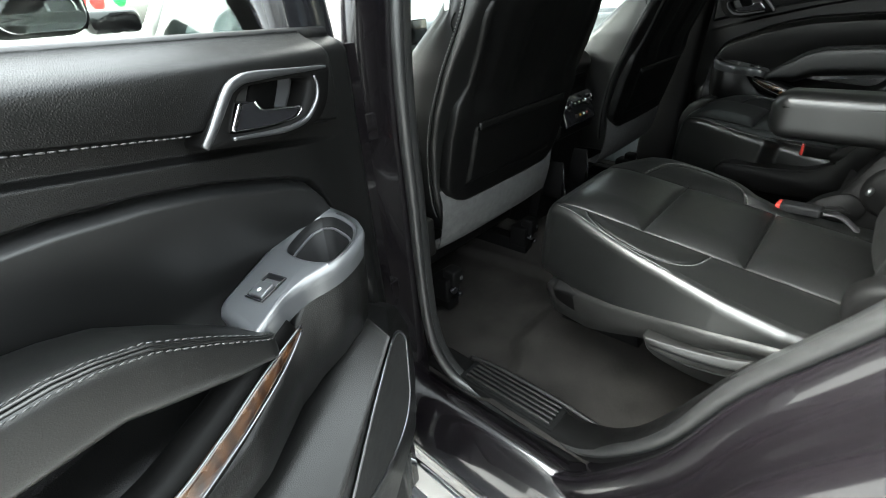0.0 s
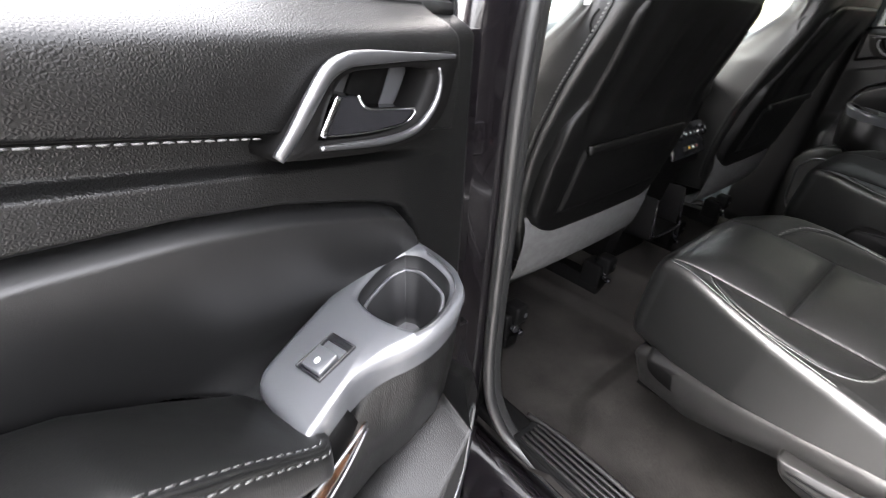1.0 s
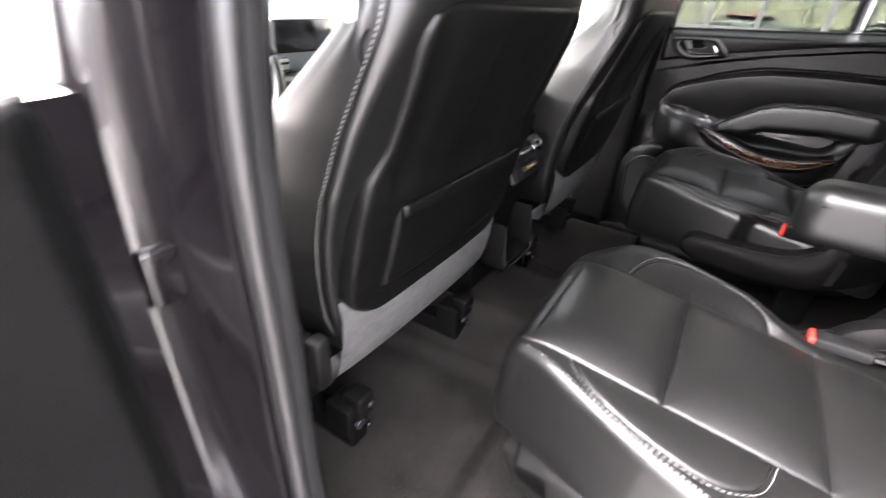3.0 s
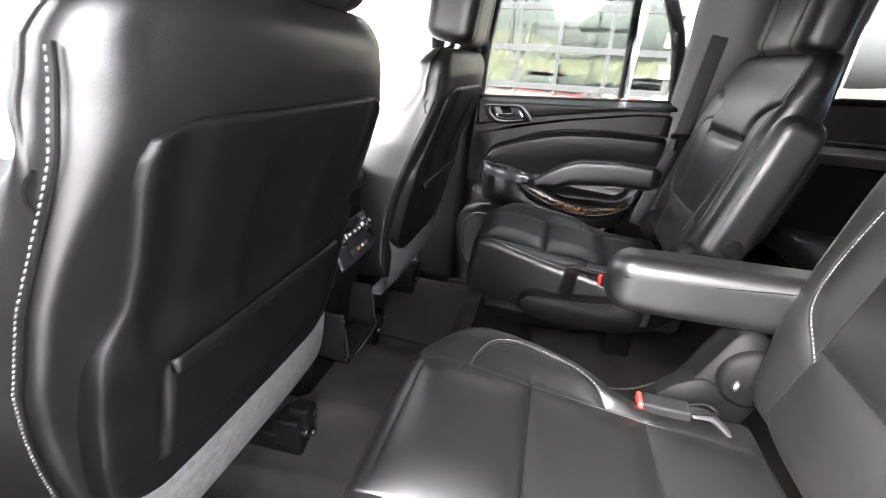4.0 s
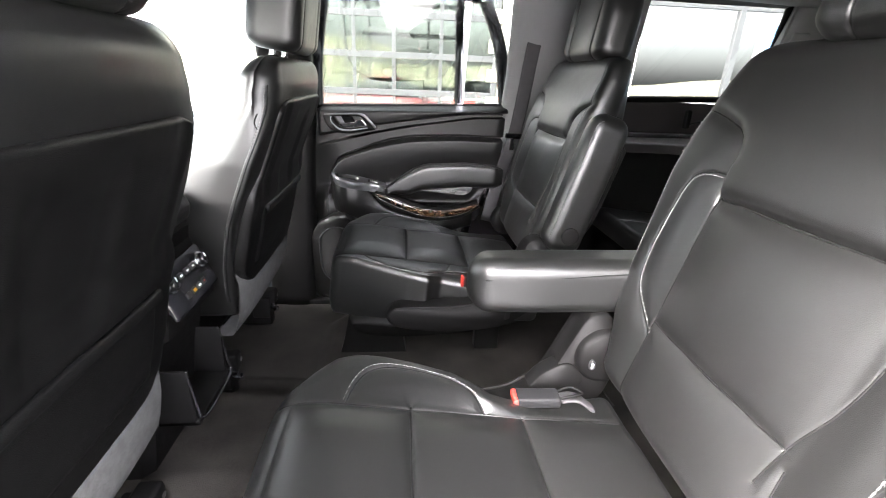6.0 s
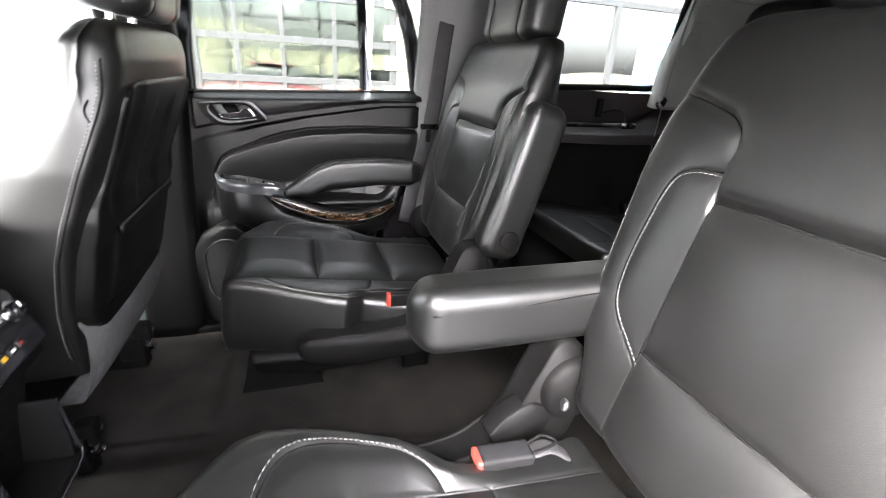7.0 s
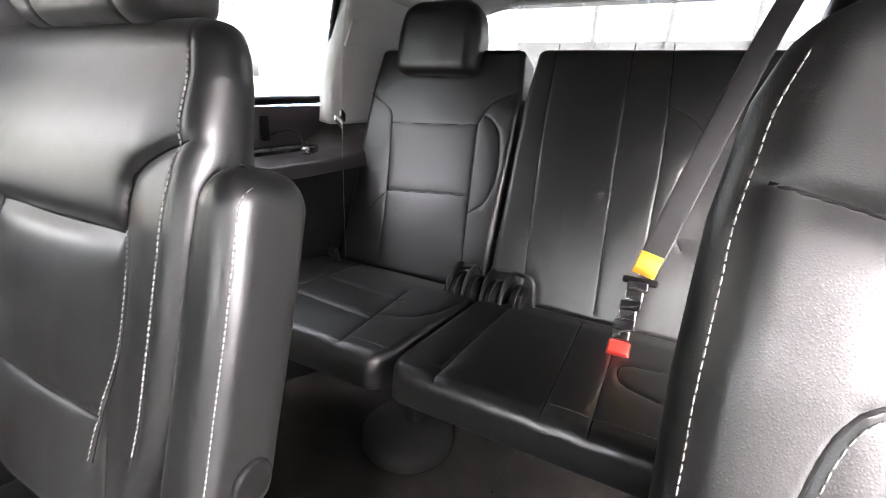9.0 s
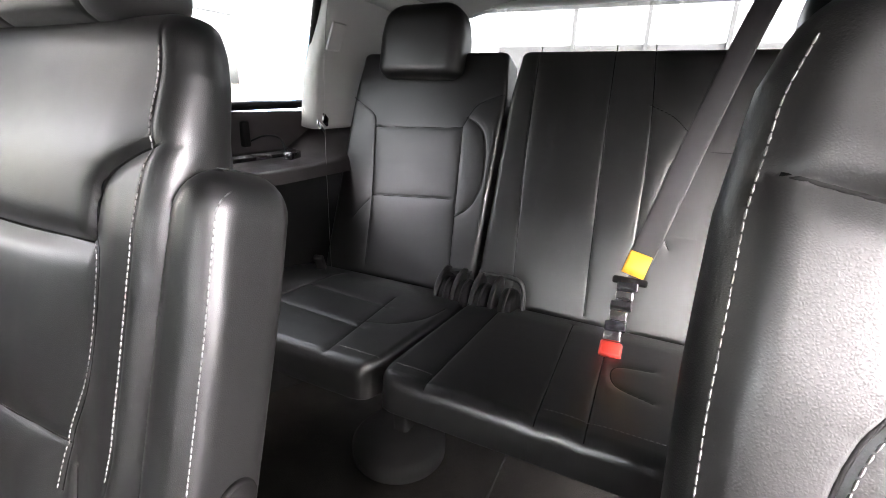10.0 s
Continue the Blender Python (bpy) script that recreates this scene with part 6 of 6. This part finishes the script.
# ---- third row bench ----
def third_back(name, x0, x1, lines, stitched, label, hinge):
    mid, hw = (x0 + x1) / 2, (x1 - x0) / 2
    seat = thing(name, (mid, -1.2, 0.0), label, "car seat", "third row seats")
    bm = basis((mid, -1.445, 0.275), (1, 0, 0), (0, -0.347, 0.938), (0, 0.938, 0.347))

    def hh(y):
        return hw - 0.012 * float(sm(0.55, 0.69, y))
    seams = [[(x - mid, y) for x, y in ln] for ln in lines]
    bp = Pad(hh, 0.70, 0.11, seams, puff=0.0018, groove=0.0013, sew=0.0018, edge=0.016, ends=(0.02, 0.02), spread=0.012, across=max(240, int(hw * 800)), along=160)
    back = part("backrest", mapped(bp.geo(), bm), LEATHER, seat, "black leather backrest with stitched panels")
    for ln in seams:
        part("seam", mapped(bp.seam(ln), bm), CAVITY, back, "dark seam")
    for ln in stitched:
        part("stitching", mapped(bp.stitches([(x - mid, y) for x, y in ln], 0.004, 0.008, (0.0045, 0.001, 0.0008)), bm), SHELL, back, "dark thread")
    return seat, bm, mid


Y3 = lambda z: (z - 0.275) / 0.938
r_lines = [[(0.335, Y3(0.31)), (0.356, Y3(0.53)), (0.374, Y3(0.725))], [(0.374, Y3(0.725)), (0.350, Y3(0.772)), (0.325, Y3(0.793)), (0.268, Y3(0.815))],
           [(0.615, Y3(0.31)), (0.634, Y3(0.512)), (0.664, Y3(0.710))], [(0.664, Y3(0.710)), (0.672, Y3(0.738)), (0.692, Y3(0.756)), (0.775, Y3(0.800))],
           [(0.374, Y3(0.722)), (0.664, Y3(0.710))], [(0.356, Y3(0.53)), (0.634, Y3(0.512))],
           [(0.366, Y3(0.750)), (0.330, Y3(0.735)), (0.301, Y3(0.698)), (0.288, Y3(0.63)), (0.288, Y3(0.567)), (0.310, Y3(0.515)), (0.350, Y3(0.484))],
           [(0.640, Y3(0.50)), (0.665, Y3(0.475)), (0.69, Y3(0.44))]]
r3, m3, _ = third_back("third_row_seat", 0.262, 0.765, r_lines, [r_lines[6]], "black leather third row single seat with a raised head restraint", True)
hp = Pad(lambda y: 0.135 - 0.015 * float(sm(0.1, 0.2, y)), 0.21, 0.12, (), puff=0, groove=0, edge=0.038, ends=(0.03, 0.05), across=100, along=50)
part("head_restraint", mapped(hp.geo(), basis((0.535, -1.615, 0.868), (1, 0, 0), (0, -0.2, 0.98), (0, 0.98, 0.2))), LEATHER, r3, "black leather head restraint")
for xx in (0.455, 0.575):
    part("post", tube([(xx, -1.66, 0.86), (xx, -1.67, 0.95)], 0.006, 6, 10), CHROME, r3, "chrome post")
l_lines = [[(0.145, Y3(0.30)), (0.178, Y3(0.65)), (0.190, Y3(0.95))], [(-0.040, Y3(0.30)), (-0.017, Y3(0.667)), (-0.003, Y3(0.95))], [(-0.128, Y3(0.30)), (-0.120, Y3(0.677)), (-0.094, Y3(0.95))],
           [(-0.105, Y3(0.80)), (-0.16, Y3(0.775)), (-0.20, Y3(0.74))], [(-0.37, Y3(0.30)), (-0.37, Y3(0.72))], [(-0.65, Y3(0.30)), (-0.65, Y3(0.72))],
           [(-0.20, Y3(0.70)), (-0.65, Y3(0.71))], [(-0.19, Y3(0.51)), (-0.65, Y3(0.51))],
           [(-0.20, Y3(0.70)), (-0.17, Y3(0.66)), (-0.160, Y3(0.56)), (-0.20, Y3(0.48))]]
l3, n3, lm = third_back("third_row_seat", -0.765, 0.250, l_lines, [l_lines[8]], "black leather third row double seat with a fastened belt", False)
part("head_restraint", mapped(hp.geo(), basis((-0.51, -1.655, 0.905), (1, 0, 0), (0, -0.2, 0.98), (0, 0.98, 0.2))), LEATHER, l3, "black leather head restraint")


def third_cushion(seat, x0, x1, lines, stitched):
    mid, hw = (x0 + x1) / 2, (x1 - x0) / 2
    m = basis((mid, -1.36, 0.283), (1, 0, 0), (0, 0.994, 0.11), (0, -0.11, 0.994))
    seams = [[(x - mid, y + 1.36) for x, y in ln] for ln in lines]
    def slim_front(p):
        p = np.array(p)
        k = 1 - 0.72 * sm(0.25, 0.45, p[..., 1])
        p[..., 2] = np.where(p[..., 2] < 0, p[..., 2] * k, p[..., 2])
        return p
    cp = Pad(lambda y: hw - 0.01 * float(sm(0.44, 0.5, y)), 0.497, 0.105, seams, puff=0.003, groove=0.0014, sew=0.0018, edge=0.016, ends=(0.03, 0.024), spread=0.012, bend=slim_front, across=max(240, int(hw * 800)), along=140,
             relief=lambda x, y: -0.012 * sm(0.12, 0.0, y))
    cu = part("seat_cushion", mapped(cp.geo(), m), LEATHER, seat, "black leather cushion")
    for ln in seams:
        part("seam", mapped(cp.seam(ln), m), CAVITY, cu, "dark seam")
    for ln in stitched:
        part("stitching", mapped(cp.stitches([(x - mid, y + 1.36) for x, y in ln], 0.004, 0.0075, (0.005, 0.0012, 0.001)), m), THREAD, cu, "pale grey thread")


third_cushion(r3, 0.232, 0.765, [[(0.335, -0.88), (0.385, -1.20)], [(0.60, -0.88), (0.62, -1.30)], [(0.34, -1.00), (0.61, -1.02)], [(0.36, -1.13), (0.61, -1.15)], [(0.365, -1.03), (0.30, -1.06), (0.262, -1.12), (0.25, -1.20)]],
              [[(0.335, -0.905), (0.24, -0.905)]])
third_cushion(l3, -0.765, 0.222, [[(0.133, -0.87), (0.14, -1.30)], [(-0.045, -0.87), (-0.03, -1.30)], [(-0.115, -0.87), (-0.11, -1.30)], [(-0.20, -1.02), (-0.14, -1.05), (-0.135, -1.12), (-0.20, -1.14)]],
              [[(-0.05, -0.905), (-0.40, -0.905)], [(0.215, -0.905), (0.135, -0.905)]])
for seat, x in ((r3, 0.31), (l3, -0.35)):
    part("seat_leg", box(x - 0.02, x + 0.02, -1.18, -1.10, 0.0, 0.25, 0.01), MAT, seat)
    ft = [[(x + r * math.cos(t), -1.10 + r * math.sin(t), z) for t in np.linspace(0, 2 * math.pi, 40, endpoint=False)] for r, z in ((0.10, 0.0), (0.112, 0.012), (0.112, 0.04), (0.10, 0.055), (0.03, 0.06))]
    part("foot", rings_geo(ft), MAT, seat, "round black plastic foot")
for seat, xs, plates in ((r3, (0.285, 0.240), (0.308, 0.262)), (l3, (0.190, 0.128), (0.163, 0.212))):
    for x in xs:
        hc = part("hinge_cover", disc((x, -1.318, 0.335), (1, 0, 0), 0.050, 0.034, 36, 0.006), PLASTIC, seat, "round black hinge cover")
        part("hinge_ring", disc((x, -1.318, 0.335), (1, 0, 0), 0.053, 0.006, 36, 0.002), SHELL, hc)
    for x in plates:
        part("hinge_plate", side_plate([(-1.275, 0.30), (-1.268, 0.345), (-1.30, 0.392), (-1.36, 0.40), (-1.37, 0.33), (-1.33, 0.285)], x - 0.006, x + 0.006), SHELL, seat, "dark hinge plate")
part("notch_edge", tube([(0.318, -1.335, 0.30), (0.318, -1.345, 0.375), (0.29, -1.352, 0.392), (0.245, -1.352, 0.394)], 0.006, 30, 8), LEATHER, r3)
part("notch_edge", tube([(0.222, -1.352, 0.400), (0.14, -1.352, 0.402), (0.105, -1.345, 0.385), (0.095, -1.325, 0.30)], 0.006, 30, 8), LEATHER, l3)
ob = part("outer_buckle", mapped(box(-0.014, 0.014, -0.028, 0.028, -0.009, 0.009, 0.004), basis((0.675, -1.275, 0.365), (0.9, 0.3, 0), (-0.15, 0.45, 0.88), (0.3, -0.85, 0.45))), SHELL, r3, "black belt buckle")

# centre belt of the third row, fastened into its buckle
belt_ = thing("seat_belt", (-0.13, -1.2, 0.35), "grey seat belt with a yellow label, fastened in a red buckle", "seat belt", "seat belts")
web = smooth_path([(-0.135, -1.285, 0.49), (-0.17, -1.33, 0.62), (-0.235, -1.45, 0.85), (-0.30, -1.56, 1.05), (-0.36, -1.65, 1.17)], 40)
part("webbing", sweep(web, oval(0.024, 0.0012, 10, 5), plain=True, up=(0.1, 0.9, 0.4)), WEB, belt_, "grey woven webbing")
part("label", sweep(smooth_path([(-0.134, -1.279, 0.49), (-0.145, -1.292, 0.535)], 4), oval(0.0225, 0.0015, 8, 5), plain=True, up=(0.1, 0.9, 0.4)), YELLOW, belt_, "yellow warning label")
part("tongue_guide", mapped(box(-0.034, 0.034, -0.008, 0.008, -0.006, 0.006, 0.005), basis((-0.132, -1.275, 0.478), (1, 0, 0), (0, -0.3, 0.95), (0, 0.95, 0.3))), PLASTIC, belt_)
chain = smooth_path([(-0.130, -1.262, 0.47), (-0.124, -1.235, 0.435), (-0.120, -1.205, 0.395), (-0.115, -1.185, 0.37)], 7)
for i, p in enumerate(chain[:-1]):
    part("tongue" if i % 2 else "latch", mapped(box(-0.017 if i % 2 else -0.02, 0.017 if i % 2 else 0.02, -0.010, 0.010, -0.006, 0.006, 0.003), basis(tuple(p), (1, 0.1, 0), (-0.05, 0.55, -0.83), (0, 0.83, 0.55))),
         (GLOSSBLACK, CHROME)[i % 2], belt_, "chrome tongue" if i % 2 else "")
part("buckle_head", mapped(box(-0.021, 0.021, -0.016, 0.016, -0.010, 0.010, 0.005), basis((-0.120, -1.175, 0.368), (1, 0, 0), (0, 0.85, -0.5), (0, 0.5, 0.85))), RED, belt_, "red buckle")

# ---- right quarter trim behind the rear door ----
qt = thing("quarter_trim", (0.8, -1.3, 0.4), "black plastic quarter trim with a shelf below the window", "trim panel")
part("lower_panel", grid_geo(lambda u, v: (0.80 + 0.03 * sm(0.45, 0.62, v) + 0.0 * u, u, v), np.linspace(-0.62, -2.2, 40), np.linspace(0.0, 0.60, 30)), PLASTIC, qt)
part("wheel_housing", grid_geo(lambda u, v: (0.62 + 0.18 * sm(0.0, 1.0, np.abs(u + 1.45) / 0.5) + 0.0 * v, u, 0.30 * v * (1 - 0.0 * u)), np.linspace(-0.9, -2.0, 30), np.linspace(0, 1, 8)), PLASTIC, qt)
part("shelf", grid_geo(lambda u, v: (0.725 + 0.175 * v + 0.04 * sm(-1.25, -1.0, u) * (1 - v), u, 0.625 + 0.02 * v - 0.03 * (1 - sm(0, 0.12, v)) + 0.10 * sm(-1.35, -1.6, u) * v), np.linspace(-0.90, -1.75, 50), np.linspace(0, 1, 24)), SHELF, qt, "black plastic shelf")
part("window_base", grid_geo(lambda u, v: (0.90 - 0.012 * v, u, 0.645 + 0.125 * v), np.linspace(-0.90, -1.75, 20), np.linspace(0, 1, 8)), SHELF, qt)
part("window_surround", merge(tube([(0.888, -0.97, 0.775), (0.888, -1.3, 0.785), (0.888, -1.475, 0.79), (0.876, -1.49, 0.82), (0.775, -1.455, 1.10)], 0.012, 40, 8), tube([(0.888, -0.975, 0.775), (0.775, -0.93, 1.10)], 0.014, 12, 8)), PLASTIC, qt, "black window surround")
part("speaker_cover", mapped(box(-0.03, 0.03, -0.04, 0.04, 0, 0.006, 0.004), basis((0.812, -1.585, 0.985), (0, -1, 0), (-0.26, 0, 0.965), (-0.965, 0, -0.26))), LIGHTTRIM, qt, "square grey cover")
st = thing("standing_sign", (2.6, -3.2, GROUND), "blue and white printed standing sign on the lot", "sign")
part("board", box(2.60, 2.63, -3.62, -2.78, GROUND + 0.03, 1.31, 0.004), WHITEPRINT, st, "white edged board", False)
part("print_panel", box(2.594, 2.599, -3.58, -2.83, GROUND + 0.08, 1.28, 0.002), BLUE, st, "blue printed panel", False)
for ya, yb, za, zb in ((-3.12, -2.88, 1.12, 1.2), (-3.2, -2.93, 1.0, 1.08), (-3.14, -2.88, 0.87, 0.90), (-3.35, -2.88, 0.80, 0.84), (-3.3, -2.95, 0.72, 0.75)):
    part("print_bar", box(2.589, 2.593, ya, yb, za, zb, 0.001), WHITEPRINT, st, "", False)
for y in (-3.5, -2.9):
    part("foot", box(2.40, 2.83, y - 0.03, y + 0.03, GROUND, GROUND + 0.03, 0.006), ALU, st, "grey metal foot", False)
sb = thing("seat_belt", (0.76, -1.45, 0.8), "pale hanging seat belt of the third row with its tongue", "seat belt", "seat belts")
part("webbing", sweep([(0.735, -1.46, 1.15), (0.75, -1.435, 0.95), (0.752, -1.42, 0.74), (0.735, -1.395, 0.5), (0.715, -1.37, 0.25)], oval(0.018, 0.001, 8, 5), 40, (0.8, 0.6, 0.1), [1, 0.8, 0.4, 0.35, 0.4]), LIGHTTRIM, sb)
part("tongue", mapped(box(-0.02, 0.02, -0.012, 0.012, -0.004, 0.004, 0.003), basis((0.745, -1.415, 0.75), (0.5, -0.7, 0.5), (0.2, 0.6, 0.7), (0.85, 0.3, -0.4))), GLOSSBLACK, sb)
part("tongue_plate", mapped(box(-0.012, 0.012, -0.018, 0.018, -0.0015, 0.0015, 0.001), basis((0.75, -1.40, 0.732), (0.5, -0.7, 0.5), (0.2, 0.6, 0.7), (0.85, 0.3, -0.4))), CHROME, sb)
gd = thing("clip_gadget", (0.80, -1.30, 0.65), "small black clip with a thin cable on the shelf", "clip")
part("clip", mapped(box(-0.035, 0.035, -0.013, 0.013, 0, 0.022, 0.006), basis((0.785, -1.315, 0.645), (0.35, -0.93, 0), (0.93, 0.35, 0), (0, 0, 1))), GLOSSBLACK, gd)
part("cable", tube([(0.80, -1.31, 0.665), (0.83, -1.315, 0.70), (0.86, -1.29, 0.705), (0.885, -1.26, 0.69)], 0.003, 24, 8), PLASTIC, gd)
part("hook", mapped(box(-0.012, 0.012, -0.01, 0.01, -0.035, 0.035, 0.006), basis((0.888, -1.25, 0.71), (0, 1, 0), (1, 0, 0), (0, 0, 1))), PLASTIC, gd)

# right rear outboard belt
rbelt = thing("seat_belt", (0.80, -0.6, 0.8), "grey seat belt hanging on the pillar beside the seat", "seat belt", "seat belts")
part("webbing", sweep([(0.735, -0.585, 1.065), (0.755, -0.57, 0.90), (0.775, -0.545, 0.66), (0.765, -0.50, 0.50), (0.75, -0.46, 0.33)], oval(0.024, 0.0012, 10, 5), 40, (1, 0, 0.2)), WEB, rbelt, "grey woven webbing")
part("belt_guide", tube([(0.735, -0.535, 1.115), (0.73, -0.555, 1.082), (0.725, -0.59, 1.064), (0.72, -0.635, 1.066)], 0.006, 24, 8), GLOSSBLACK, rbelt, "black belt guide")
part("tongue", mapped(box(-0.03, 0.03, -0.009, 0.009, -0.006, 0.006, 0.004), basis((0.775, -0.54, 0.64), (0, 1, 0), (0, 0, 1), (1, 0, 0))), GLOSSBLACK, rbelt)
part("tongue_plate", mapped(box(-0.009, 0.009, -0.02, 0.02, -0.0015, 0.0015, 0.001), basis((0.77, -0.535, 0.612), (0, 1, 0), (0, 0, 1), (1, 0, 0))), CHROME, rbelt, "chrome tongue")

# right door seal and sill inside
solid("door_seal_right", sweep([(0.79, 0.20, 0.7), (0.795, 0.20, 0.3), (0.785, 0.17, 0.05), (0.77, 0.08, 0.0), (0.77, -0.15, 0.0), (0.78, -0.28, 0.09), (0.80, -0.38, 0.33)], oval(0.012, 0.012, 12), 80, (1, 0, 0.2)), RUBBER,
      "black rubber seal round the door opening", "seal", "structure")
solid("sill_right", box(0.755, 0.86, -0.3, 1.4, -0.04, 0.004, 0.01), PLASTIC, "black plastic door sill", "sill", "structure")


# ---- balloons on a string over the lot ----
def balloon(x, y, z, mat, label):
    b = thing("balloon", (x, y, z), label, "balloon", "balloons on a string")
    rings = []
    for t in np.linspace(0.02, math.pi - 0.02, 20):
        r = 0.10 * math.sin(t) * (1 - 0.12 * math.cos(t))
        rings.append([(x + r * math.cos(a), y + r * math.sin(a), z - 0.12 * math.cos(t)) for a in np.linspace(0, 2 * math.pi, 24, endpoint=False)])
    part("skin", rings_geo(rings), mat, b)
    part("string", tube([(x, y, z + 0.115), (x, y, 1.42 + 0.008 * (x - 1.0) ** 2)], 0.004, 4, 6), TYRE, b)


lines = thing("balloon_line", (-3.0, 9.0, GROUND), "thin line between two slim posts over the lot", "line")
part("post", tube([(-3.0, 9.0, GROUND), (-3.0, 9.0, 1.6)], 0.03, 4, 10), ALU, lines)
part("post", tube([(5.0, 9.0, GROUND), (5.0, 9.0, 1.6)], 0.03, 4, 10), ALU, lines)
part("line", tube([(-3.0, 9.0, 1.55), (1.0, 9.0, 1.42), (5.0, 9.0, 1.55)], 0.004, 40, 6), TYRE, lines)
BALLOONS = [(0.45, 9.0, 1.12, GREEN, "shiny green balloon hanging from a line"), (0.68, 9.0, 1.10, REDBALL, "shiny red balloon hanging from a line"), (0.92, 9.0, 1.07, REDBALL, "shiny red balloon hanging from a line"), (1.24, 9.0, 1.11, GREEN, "shiny green balloon hanging from a line")]
for b in BALLOONS:
    balloon(*b)

# joins in the carpet between the rows
for pts in ([(0.403, -0.713, 0.003), (0.26, -0.722, 0.003), (0.115, -0.725, 0.003)], [(0.07, -1.06, 0.003), (0.072, -1.13, 0.003), (0.07, -1.21, 0.003)]):
    solid("carpet_join", tube(pts, 0.003, 24, 8), MAT, "dark stitched join in the charcoal carpet", "trim", "structure")
